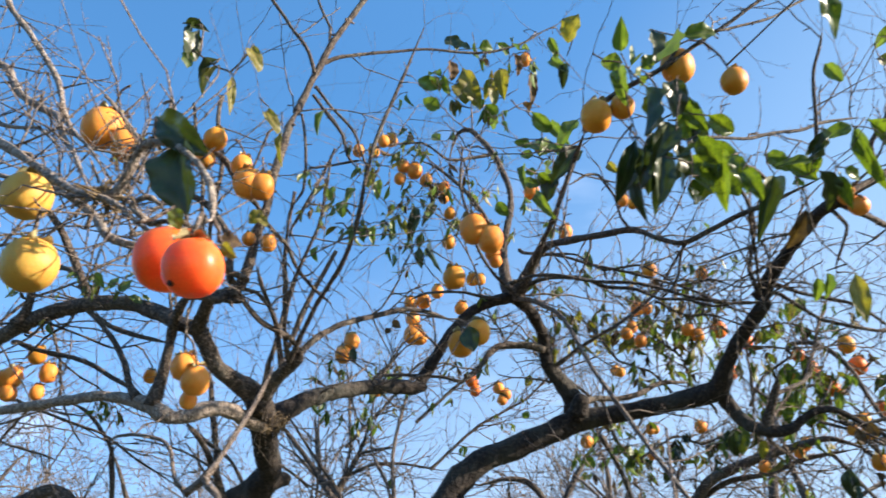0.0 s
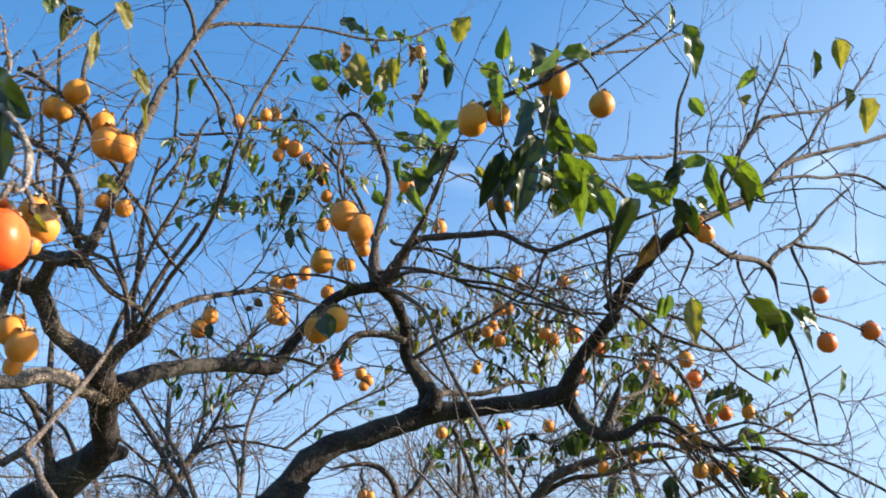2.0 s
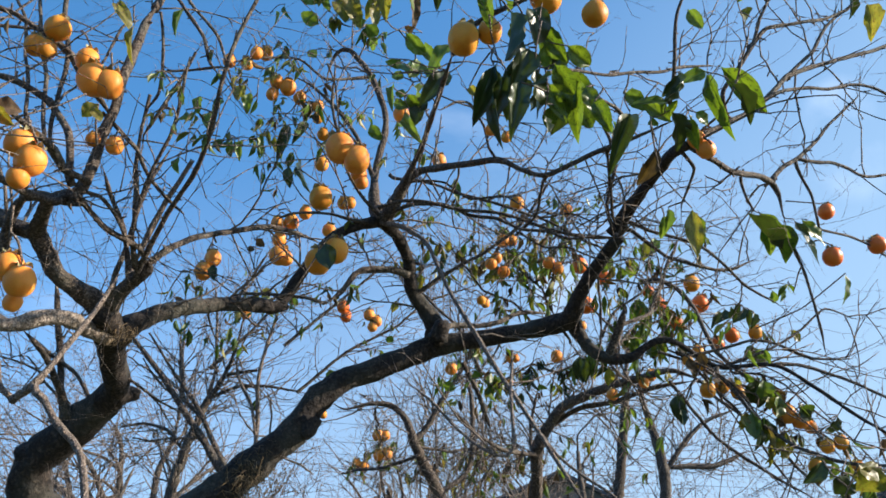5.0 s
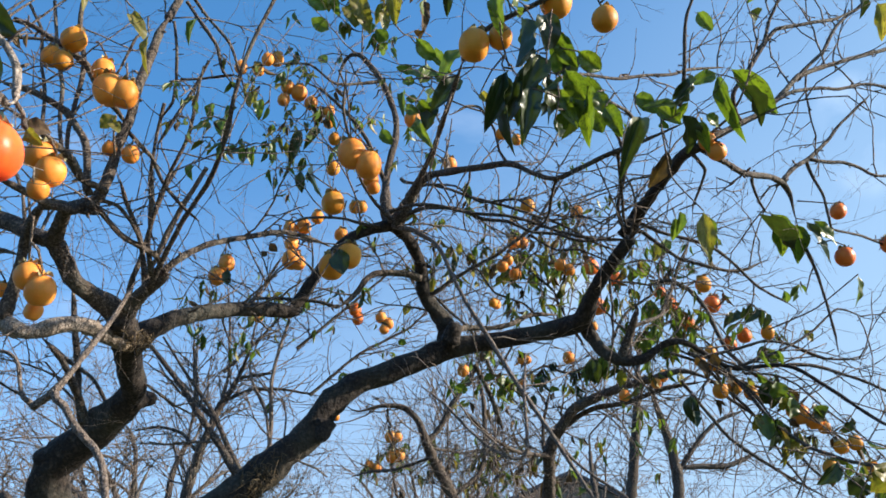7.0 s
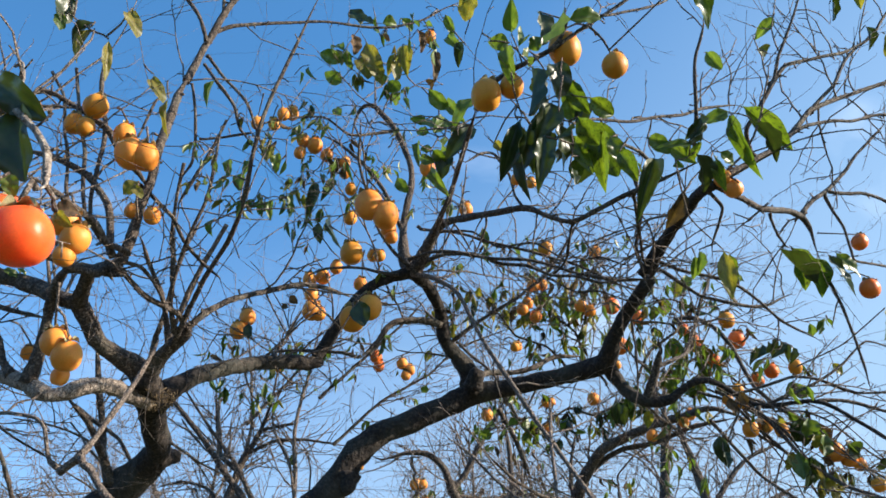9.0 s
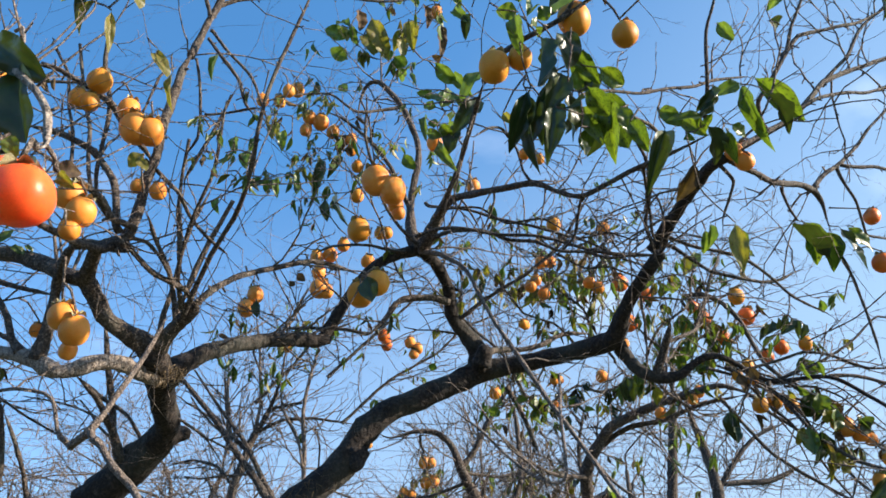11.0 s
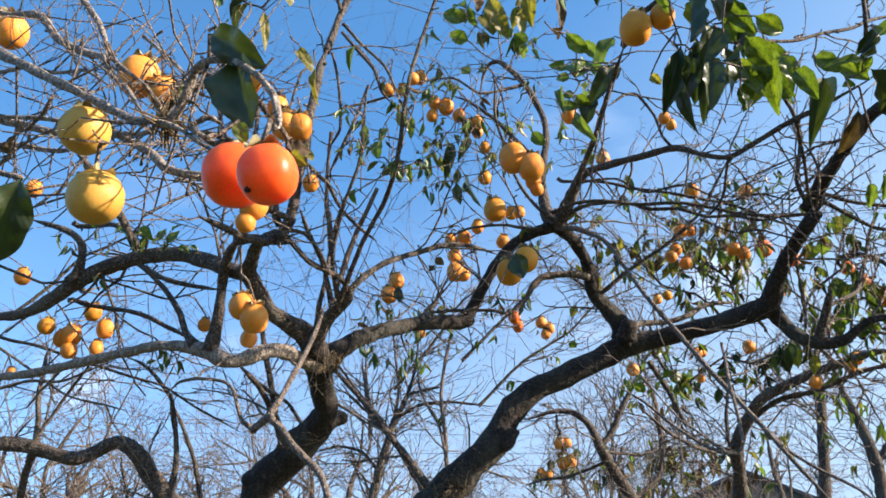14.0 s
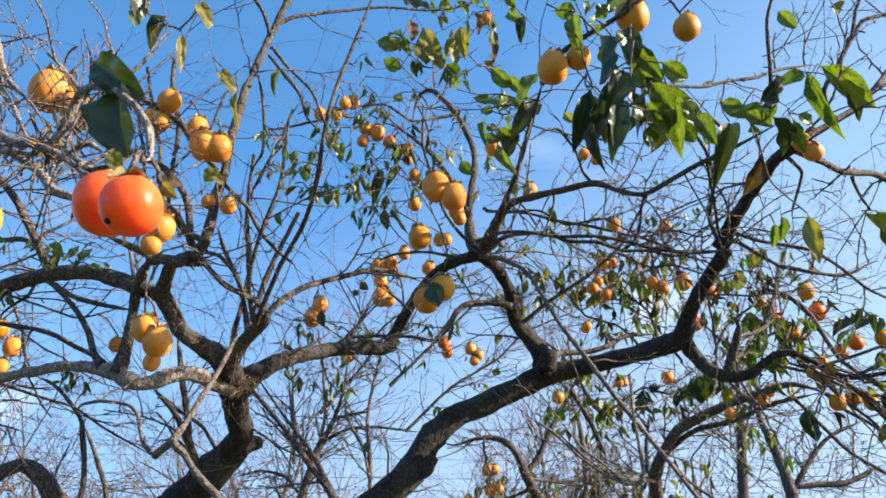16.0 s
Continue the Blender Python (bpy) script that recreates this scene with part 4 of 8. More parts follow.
branch(main, "branch", [(1.316, 2.120, 2.700, 0.0079), (1.374, 2.140, 2.760, 0.0074), (1.442, 2.160, 2.822, 0.0068), (1.527, 2.180, 2.904, 0.0055), (1.612, 2.200, 2.990, 0.0049), (1.728, 2.220, 3.128, 0.0043)], 4.0)
branch(main, "branch", [(1.442, 2.160, 2.818, 0.0061), (1.568, 2.200, 2.838, 0.0055), (1.699, 2.250, 2.837, 0.0049), (1.880, 2.300, 2.862, 0.0043), (2.114, 2.350, 2.892, 0.0037)], 4.0)
branch(main, "branch", [(1.430, 2.160, 2.810, 0.0053), (1.485, 2.200, 2.727, 0.0046), (1.529, 2.250, 2.657, 0.0039), (1.558, 2.280, 2.633, 0.0039), (1.687, 2.340, 2.651, 0.0041), (1.809, 2.400, 2.657, 0.0042), (1.958, 2.450, 2.597, 0.0035)], 4.0)
branch(main, "branch", [(1.376, 2.160, 2.546, 0.0050), (1.416, 2.180, 2.449, 0.0043), (1.449, 2.200, 2.353, 0.0043), (1.468, 2.220, 2.274, 0.0036), (1.481, 2.240, 2.221, 0.0029)], 3.0)
branch(main, "branch", [(1.162, 2.020, 2.649, 0.0047), (1.198, 2.050, 2.605, 0.0040), (1.247, 2.100, 2.583, 0.0034)], 1.0)
branch(main, "branch", [(0.927, 1.900, 2.643, 0.0049), (0.972, 1.920, 2.603, 0.0043), (0.973, 1.950, 2.550, 0.0037), (0.959, 1.980, 2.504, 0.0031)], 3.0)
branch(main, "branch", [(0.889, 2.300, 2.582, 0.0063), (0.858, 2.280, 2.657, 0.0063), (0.867, 2.240, 2.776, 0.0063), (0.847, 2.200, 2.852, 0.0056), (0.738, 2.100, 2.958, 0.0048), (0.699, 2.050, 3.020, 0.0041)], 7.0)
branch(main, "branch", [(0.481, 1.500, 2.547, 0.0033), (0.584, 1.600, 2.630, 0.0036), (0.757, 1.700, 2.726, 0.0039), (0.922, 1.800, 2.832, 0.0043), (1.028, 1.850, 2.886, 0.0039)], 10.0)
branch(main, "branch", [(0.868, 1.800, 2.716, 0.0059), (0.867, 1.760, 2.766, 0.0053), (0.867, 1.720, 2.858, 0.0048), (0.874, 1.700, 2.932, 0.0043), (0.892, 1.680, 3.017, 0.0037)], 6.0)
branch(main, "branch", [(0.813, 1.900, 2.692, 0.0055), (0.750, 1.850, 2.714, 0.0047), (0.644, 1.750, 2.695, 0.0039), (0.532, 1.600, 2.626, 0.0035)], 4.0)
branch(main, "branch", [(0.178, 2.460, 2.629, 0.0099), (0.221, 2.420, 2.648, 0.0077), (0.280, 2.380, 2.653, 0.0062), (0.365, 2.320, 2.628, 0.0061), (0.441, 2.300, 2.592, 0.0054), (0.512, 2.260, 2.570, 0.0053), (0.582, 2.240, 2.532, 0.0046), (0.653, 2.220, 2.523, 0.0046), (0.719, 2.200, 2.497, 0.0039), (0.796, 2.200, 2.511, 0.0040), (0.899, 2.200, 2.513, 0.0034)], 8.0)
branch(main, "branch", [(0.927, 2.300, 2.625, 0.0064), (1.026, 2.300, 2.587, 0.0057), (1.162, 2.320, 2.561, 0.0051), (1.323, 2.360, 2.466, 0.0045), (1.453, 2.400, 2.415, 0.0039)], 9.0)
branch(main, "branch", [(0.898, 2.320, 2.590, 0.0063), (0.968, 2.340, 2.598, 0.0064), (1.074, 2.340, 2.512, 0.0057), (1.231, 2.360, 2.496, 0.0052), (1.393, 2.400, 2.565, 0.0039)], 9.0)
branch(main, "branch", [(0.162, 2.400, 2.637, 0.0063), (0.331, 2.300, 2.624, 0.0054), (0.517, 2.260, 2.583, 0.0053), (0.685, 2.240, 2.536, 0.0053), (0.865, 2.260, 2.535, 0.0048)], 8.0)
branch(main, "branch", [(0.189, 2.450, 2.786, 0.0058), (0.372, 2.400, 2.730, 0.0050), (0.551, 2.360, 2.661, 0.0049), (0.734, 2.360, 2.602, 0.0042), (0.930, 2.400, 2.540, 0.0036)], 8.0)
branch(main, "stick", [(0.177, 2.460, 2.617, 0.0093), (0.250, 2.400, 2.576, 0.0083), (0.305, 2.340, 2.515, 0.0073), (0.329, 2.280, 2.444, 0.0063), (0.369, 2.200, 2.315, 0.0060), (0.441, 2.120, 2.161, 0.0063), (0.498, 2.050, 2.036, 0.0060), (0.557, 1.980, 1.919, 0.0052), (0.595, 1.920, 1.831, 0.0051), (0.625, 1.880, 1.768, 0.0044), (0.672, 1.850, 1.688, 0.0038)], 4.0)
branch(main, "stick", [(0.572, 1.980, 1.900, 0.0041), (0.612, 1.960, 1.861, 0.0035), (0.665, 1.940, 1.812, 0.0035), (0.706, 1.920, 1.774, 0.0029), (0.760, 1.900, 1.711, 0.0023)], 2.0)
branch(main, "branch", [(0.103, 2.600, 3.261, 0.0067), (0.040, 2.580, 3.226, 0.0058), (-0.062, 2.550, 3.200, 0.0049), (-0.160, 2.500, 3.233, 0.0041), (-0.275, 2.450, 3.193, 0.0040), (-0.389, 2.420, 3.144, 0.0039)], 10.0)
branch(main, "branch", [(0.142, 2.520, 2.795, 0.0090), (0.072, 2.500, 2.940, 0.0076), (-0.002, 2.480, 3.033, 0.0069), (-0.098, 2.460, 3.106, 0.0054), (-0.157, 2.460, 3.133, 0.0047)], 10.0)
branch(main, "branch", [(0.177, 2.460, 2.621, 0.0071), (0.099, 2.380, 2.685, 0.0056), (0.041, 2.300, 2.744, 0.0048), (0.004, 2.200, 2.885, 0.0041), (-0.008, 2.140, 2.987, 0.0034)], 8.0)
branch(main, "branch", [(0.132, 2.460, 2.613, 0.0057), (0.026, 2.440, 2.628, 0.0049), (-0.067, 2.500, 2.639, 0.0043), (-0.169, 2.600, 2.657, 0.0045)], 6.0)
branch(main, "limb", [(0.809, 2.540, 2.363, 0.0258), (0.840, 2.540, 2.309, 0.0209), (0.871, 2.520, 2.258, 0.0191), (0.919, 2.500, 2.231, 0.0190), (0.983, 2.480, 2.231, 0.0159), (1.023, 2.460, 2.262, 0.0119), (1.063, 2.440, 2.282, 0.0111), (1.118, 2.440, 2.279, 0.0088), (1.190, 2.440, 2.241, 0.0081), (1.252, 2.420, 2.205, 0.0073), (1.386, 2.360, 2.206, 0.0065), (1.456, 2.280, 2.127, 0.0056), (1.513, 2.200, 2.037, 0.0047), (1.546, 2.140, 1.984, 0.0046), (1.616, 2.080, 1.902, 0.0038), (1.688, 2.000, 1.818, 0.0038)], 18.0)
branch(main, "branch", [(0.916, 2.500, 2.234, 0.0144), (0.934, 2.460, 2.295, 0.0129), (0.941, 2.420, 2.340, 0.0120), (0.942, 2.400, 2.367, 0.0085)], 5.0)
branch(main, "branch", [(1.386, 2.360, 2.206, 0.0059), (1.515, 2.360, 2.205, 0.0053), (1.625, 2.340, 2.160, 0.0046), (1.698, 2.300, 2.106, 0.0046), (1.752, 2.280, 2.041, 0.0038), (1.779, 2.200, 1.923, 0.0030)], 10.0)
branch(main, "branch", [(1.223, 2.400, 2.199, 0.0065), (1.267, 2.360, 2.104, 0.0064), (1.296, 2.300, 2.014, 0.0056), (1.328, 2.220, 1.944, 0.0054), (1.346, 2.100, 1.895, 0.0046), (1.399, 2.000, 1.875, 0.0044), (1.471, 1.900, 1.863, 0.0037)], 14.0)
branch(main, "branch", [(1.196, 2.900, 2.651, 0.0071), (1.257, 2.880, 2.657, 0.0089), (1.318, 2.840, 2.607, 0.0088), (1.361, 2.800, 2.519, 0.0087), (1.369, 2.760, 2.432, 0.0077), (1.376, 2.700, 2.334, 0.0075), (1.456, 2.600, 2.199, 0.0056), (1.540, 2.500, 2.060, 0.0047)], 16.0)
branch(main, "branch", [(0.947, 2.440, 2.327, 0.0071), (1.115, 2.600, 2.447, 0.0063), (1.231, 2.700, 2.662, 0.0059), (1.294, 2.750, 2.803, 0.0053)], 14.0)
branch(main, "branch", [(1.253, 2.420, 2.220, 0.0051), (1.396, 2.400, 2.262, 0.0045), (1.521, 2.400, 2.345, 0.0039), (1.608, 2.400, 2.409, 0.0032), (1.717, 2.420, 2.396, 0.0033)], 12.0)
branch(main, "branch", [(1.190, 2.440, 2.247, 0.0051), (1.366, 2.440, 2.306, 0.0046), (1.572, 2.440, 2.267, 0.0039), (1.724, 2.460, 2.283, 0.0033)], 12.0)
branch(main, "branch", [(-0.730, 2.800, 1.607, 0.0514), (-0.909, 2.750, 1.706, 0.0461), (-1.069, 2.700, 1.788, 0.0390), (-1.103, 2.680, 1.830, 0.0334), (-1.144, 2.650, 1.891, 0.0288), (-1.185, 2.620, 1.951, 0.0260), (-1.246, 2.600, 1.986, 0.0214), (-1.297, 2.580, 1.952, 0.0205), (-1.338, 2.550, 1.926, 0.0223), (-1.392, 2.520, 1.933, 0.0205), (-1.478, 2.500, 1.957, 0.0226), (-1.559, 2.480, 1.963, 0.0200), (-1.651, 2.450, 1.970, 0.0147), (-1.791, 2.400, 1.947, 0.0116)], 8.0)
branch(main, "branch", [(-1.458, 2.500, 1.950, 0.0127), (-1.535, 2.600, 1.885, 0.0125), (-1.608, 2.700, 1.789, 0.0121)], 0.0)
branch(main, "branch", [(-1.456, 2.500, 1.958, 0.0096), (-1.465, 2.500, 2.045, 0.0088), (-1.495, 2.520, 2.139, 0.0082), (-1.515, 2.550, 2.278, 0.0067)], 8.0)
branch(main, "branch", [(-1.085, 2.680, 1.830, 0.0126), (-1.077, 2.680, 1.908, 0.0094), (-1.078, 2.660, 1.995, 0.0086), (-1.093, 2.640, 2.083, 0.0094), (-1.104, 2.620, 2.135, 0.0071), (-1.187, 2.600, 2.226, 0.0056), (-1.261, 2.580, 2.261, 0.0048)], 7.0)
branch(main, "branch", [(-1.116, 3.000, 1.847, 0.0105), (-1.131, 2.950, 1.959, 0.0078), (-1.168, 2.900, 2.072, 0.0069), (-1.193, 2.850, 2.144, 0.0060)], 5.0)
branch(main, "stick", [(-0.484, 1.720, 1.868, 0.0070), (-0.453, 1.700, 1.886, 0.0084), (-0.441, 1.700, 1.902, 0.0074), (-0.425, 1.720, 1.948, 0.0060), (-0.407, 1.760, 2.022, 0.0057), (-0.398, 1.820, 2.101, 0.0054), (-0.399, 1.880, 2.180, 0.0045)], 2.0)
branch(main, "stick", [(-0.445, 1.700, 1.895, 0.0069), (-0.413, 1.700, 1.879, 0.0069), (-0.375, 1.680, 1.836, 0.0067), (-0.334, 1.660, 1.797, 0.0065), (-0.312, 1.640, 1.765, 0.0064), (-0.292, 1.620, 1.716, 0.0063), (-0.270, 1.600, 1.660, 0.0062), (-0.229, 1.620, 1.539, 0.0062)], 2.0)
branch(main, "stick", [(-0.487, 1.720, 1.873, 0.0045), (-0.507, 1.720, 1.899, 0.0041), (-0.540, 1.740, 1.943, 0.0041), (-0.571, 1.760, 1.965, 0.0037), (-0.646, 1.800, 1.991, 0.0039), (-0.702, 1.840, 1.994, 0.0034), (-0.735, 1.860, 1.977, 0.0029)], 5.0)
branch(main, "branch", [(-0.652, 2.500, 1.950, 0.0111), (-0.680, 2.460, 2.019, 0.0110), (-0.697, 2.420, 2.062, 0.0095), (-0.724, 2.380, 2.112, 0.0088), (-0.765, 2.340, 2.154, 0.0067)], 6.0)
branch(main, "branch", [(-0.669, 2.500, 1.950, 0.0097), (-0.700, 2.500, 2.035, 0.0098), (-0.722, 2.500, 2.139, 0.0099), (-0.736, 2.480, 2.206, 0.0092), (-0.766, 2.460, 2.347, 0.0072)], 6.0)
branch(main, "branch", [(-0.594, 2.500, 1.983, 0.0062), (-0.662, 2.500, 2.068, 0.0056), (-0.731, 2.480, 2.117, 0.0056), (-0.803, 2.460, 2.184, 0.0050)], 4.0)
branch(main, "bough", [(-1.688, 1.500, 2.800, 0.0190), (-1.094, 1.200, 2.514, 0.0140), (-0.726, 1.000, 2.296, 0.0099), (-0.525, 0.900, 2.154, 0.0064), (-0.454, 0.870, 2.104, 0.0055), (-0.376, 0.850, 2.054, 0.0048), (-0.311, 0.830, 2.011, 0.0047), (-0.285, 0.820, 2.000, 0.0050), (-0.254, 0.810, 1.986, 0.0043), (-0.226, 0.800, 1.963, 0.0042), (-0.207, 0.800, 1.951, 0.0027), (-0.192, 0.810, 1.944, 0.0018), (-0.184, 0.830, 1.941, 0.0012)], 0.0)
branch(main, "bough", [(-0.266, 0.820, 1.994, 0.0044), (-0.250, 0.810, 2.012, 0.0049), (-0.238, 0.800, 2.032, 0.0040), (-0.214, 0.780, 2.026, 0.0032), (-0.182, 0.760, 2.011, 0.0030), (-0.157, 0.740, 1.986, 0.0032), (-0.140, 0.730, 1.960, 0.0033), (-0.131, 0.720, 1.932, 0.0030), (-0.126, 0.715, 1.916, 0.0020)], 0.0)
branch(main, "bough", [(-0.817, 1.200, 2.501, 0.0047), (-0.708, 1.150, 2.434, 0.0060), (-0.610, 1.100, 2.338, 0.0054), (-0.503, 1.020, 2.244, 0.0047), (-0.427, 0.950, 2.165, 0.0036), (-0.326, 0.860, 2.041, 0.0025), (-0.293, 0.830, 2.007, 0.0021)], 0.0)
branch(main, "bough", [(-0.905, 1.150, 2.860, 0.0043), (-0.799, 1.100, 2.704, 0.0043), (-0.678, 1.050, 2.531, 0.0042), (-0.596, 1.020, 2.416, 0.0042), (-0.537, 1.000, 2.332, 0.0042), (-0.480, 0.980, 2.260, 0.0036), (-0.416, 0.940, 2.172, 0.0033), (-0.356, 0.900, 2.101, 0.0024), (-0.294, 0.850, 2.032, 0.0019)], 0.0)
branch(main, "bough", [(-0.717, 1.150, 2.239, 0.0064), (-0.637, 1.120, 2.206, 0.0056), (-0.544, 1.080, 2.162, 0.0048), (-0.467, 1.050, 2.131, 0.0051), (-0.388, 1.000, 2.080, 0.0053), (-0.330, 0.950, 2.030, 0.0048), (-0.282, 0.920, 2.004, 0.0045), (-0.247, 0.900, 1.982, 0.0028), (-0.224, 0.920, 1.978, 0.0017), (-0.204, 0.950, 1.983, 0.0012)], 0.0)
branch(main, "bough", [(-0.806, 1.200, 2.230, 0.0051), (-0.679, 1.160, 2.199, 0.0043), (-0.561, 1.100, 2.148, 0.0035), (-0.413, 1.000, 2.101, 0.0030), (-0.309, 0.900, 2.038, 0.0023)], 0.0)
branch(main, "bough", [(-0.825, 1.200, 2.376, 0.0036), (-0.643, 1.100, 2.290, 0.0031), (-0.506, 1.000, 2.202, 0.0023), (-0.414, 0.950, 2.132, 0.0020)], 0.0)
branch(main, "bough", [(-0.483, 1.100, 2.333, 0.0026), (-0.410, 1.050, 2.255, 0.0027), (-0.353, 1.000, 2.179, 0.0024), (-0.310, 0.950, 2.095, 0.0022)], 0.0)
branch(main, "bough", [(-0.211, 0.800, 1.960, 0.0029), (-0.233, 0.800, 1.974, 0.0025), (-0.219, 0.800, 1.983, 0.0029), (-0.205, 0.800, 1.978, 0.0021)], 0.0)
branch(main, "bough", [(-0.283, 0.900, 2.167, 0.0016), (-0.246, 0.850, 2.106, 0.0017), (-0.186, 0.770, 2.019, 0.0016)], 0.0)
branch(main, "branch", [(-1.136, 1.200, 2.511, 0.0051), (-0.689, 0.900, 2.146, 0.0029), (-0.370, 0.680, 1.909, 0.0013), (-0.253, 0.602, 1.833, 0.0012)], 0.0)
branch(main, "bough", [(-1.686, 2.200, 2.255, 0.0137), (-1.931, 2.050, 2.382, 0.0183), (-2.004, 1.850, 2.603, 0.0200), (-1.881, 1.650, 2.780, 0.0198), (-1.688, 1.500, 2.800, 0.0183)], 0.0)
branch(main, "branch", [(-0.196, 2.700, 1.850, 0.0187), (-0.249, 2.700, 1.850, 0.0145), (-0.322, 2.720, 1.939, 0.0118), (-0.406, 2.740, 2.037, 0.0097), (-0.491, 2.760, 2.139, 0.0092), (-0.570, 2.780, 2.222, 0.0078), (-0.671, 2.800, 2.326, 0.0056)], 8.0)
branch(main, "stick", [(0.497, 1.950, 2.088, 0.0034), (0.477, 1.850, 1.977, 0.0037), (0.465, 1.800, 1.893, 0.0036), (0.459, 1.780, 1.839, 0.0040), (0.445, 1.780, 1.822, 0.0040), (0.420, 1.780, 1.825, 0.0035), (0.387, 1.800, 1.845, 0.0035), (0.345, 1.850, 1.898, 0.0031), (0.303, 1.900, 1.955, 0.0032), (0.253, 1.950, 2.002, 0.0028)], 2.0)
branch(main, "branch", [(1.536, 3.200, 2.348, 0.0078), (1.667, 3.100, 2.179, 0.0067), (1.781, 3.000, 2.022, 0.0057), (1.838, 2.900, 1.897, 0.0046)], 8.0)
branch(main, "branch", [(1.455, 3.300, 2.363, 0.0080), (1.590, 3.200, 2.121, 0.0068), (1.760, 3.100, 1.968, 0.0058), (1.852, 3.000, 1.884, 0.0048)], 8.0)
branch(main, "branch", [(1.126, 2.600, 2.290, 0.0054), (1.358, 2.600, 2.211, 0.0048), (1.573, 2.550, 2.087, 0.0040), (1.749, 2.500, 1.934, 0.0033)], 8.0)
branch(main, "branch", [(1.186, 2.600, 2.294, 0.0054), (1.368, 2.600, 2.118, 0.0047), (1.457, 2.550, 1.939, 0.0039), (1.491, 2.500, 1.836, 0.0031)], 8.0)
branch(main, "branch", [(0.243, 2.400, 2.728, 0.0035), (0.358, 2.340, 2.715, 0.0035), (0.447, 2.300, 2.655, 0.0034), (0.541, 2.280, 2.651, 0.0027), (0.637, 2.250, 2.581, 0.0027), (0.724, 2.220, 2.590, 0.0027), (0.804, 2.200, 2.562, 0.0020), (0.928, 2.200, 2.588, 0.0021), (1.044, 2.200, 2.575, 0.0021)], 9.0)
branch(main, "branch", [(0.581, 2.300, 2.549, 0.0034), (0.671, 2.300, 2.513, 0.0027), (0.750, 2.300, 2.517, 0.0027), (0.851, 2.300, 2.475, 0.0028), (0.945, 2.300, 2.485, 0.0021), (1.112, 2.300, 2.423, 0.0021)], 9.0)
branch(main, "branch", [(0.488, 2.100, 2.678, 0.0044), (0.459, 2.100, 2.728, 0.0038), (0.447, 2.100, 2.793, 0.0039), (0.397, 2.050, 2.822, 0.0038), (0.343, 2.000, 2.797, 0.0037), (0.293, 1.980, 2.751, 0.0030)], 3.0)
branch(main, "branch", [(0.607, 2.020, 2.595, 0.0037), (0.611, 2.100, 2.554, 0.0038), (0.606, 2.200, 2.550, 0.0039), (0.580, 2.300, 2.540, 0.0034)], 3.0)
branch(main, "branch", [(0.745, 1.920, 2.634, 0.0042), (0.777, 2.000, 2.591, 0.0044), (0.819, 2.100, 2.561, 0.0045), (0.866, 2.200, 2.556, 0.0041)], 4.0)
branch(main, "branch", [(1.232, 2.770, 2.348, 0.0039), (1.306, 2.750, 2.310, 0.0036), (1.355, 2.730, 2.254, 0.0031), (1.392, 2.710, 2.162, 0.0028), (1.436, 2.690, 2.051, 0.0025), (1.464, 2.670, 1.946, 0.0021)], 7.0)
branch(main, "branch", [(1.114, 2.410, 2.242, 0.0034), (1.158, 2.390, 2.206, 0.0031), (1.215, 2.370, 2.178, 0.0028), (1.277, 2.350, 2.110, 0.0025), (1.310, 2.330, 2.041, 0.0022), (1.359, 2.310, 1.974, 0.0018)], 7.0)
branch(main, "branch", [(1.171, 2.480, 2.255, 0.0037), (1.231, 2.460, 2.225, 0.0033), (1.293, 2.440, 2.154, 0.0030), (1.345, 2.420, 2.076, 0.0027), (1.402, 2.400, 1.993, 0.0024), (1.459, 2.380, 1.892, 0.0020)], 7.0)
branch(main, "branch", [(1.160, 2.360, 2.220, 0.0037), (1.215, 2.340, 2.200, 0.0033), (1.288, 2.320, 2.164, 0.0030), (1.345, 2.300, 2.118, 0.0027), (1.405, 2.280, 2.034, 0.0023), (1.460, 2.260, 1.964, 0.0020)], 7.0)
branch(main, "branch", [(1.362, 2.700, 2.292, 0.0035), (1.455, 2.680, 2.267, 0.0032), (1.515, 2.660, 2.212, 0.0029), (1.590, 2.640, 2.155, 0.0026), (1.664, 2.620, 2.061, 0.0023), (1.722, 2.600, 1.970, 0.0019)], 7.0)
branch(main, "branch", [(1.260, 2.420, 2.231, 0.0025), (1.331, 2.400, 2.228, 0.0023), (1.422, 2.380, 2.171, 0.0021), (1.484, 2.360, 2.114, 0.0019), (1.553, 2.340, 2.029, 0.0016), (1.613, 2.320, 1.955, 0.0013)], 7.0)
branch(main, "branch", [(1.270, 2.410, 2.201, 0.0036), (1.356, 2.390, 2.182, 0.0032), (1.427, 2.370, 2.138, 0.0030), (1.503, 2.350, 2.065, 0.0027), (1.579, 2.330, 1.996, 0.0023), (1.657, 2.310, 1.903, 0.0020)], 7.0)
branch(main, "branch", [(-0.680, 1.640, 2.676, 0.0052), (-0.642, 1.650, 2.670, 0.0058), (-0.607, 1.660, 2.652, 0.0064), (-0.565, 1.670, 2.631, 0.0070), (-0.527, 1.680, 2.603, 0.0082), (-0.498, 1.690, 2.562, 0.0081), (-0.447, 1.700, 2.503, 0.0085), (-0.427, 1.710, 2.477, 0.0079)], 1.4)
branch(main, "branch", [(-0.714, 1.640, 2.627, 0.0039), (-0.674, 1.650, 2.633, 0.0039), (-0.627, 1.660, 2.639, 0.0039), (-0.589, 1.665, 2.642, 0.0032)], 0.9)
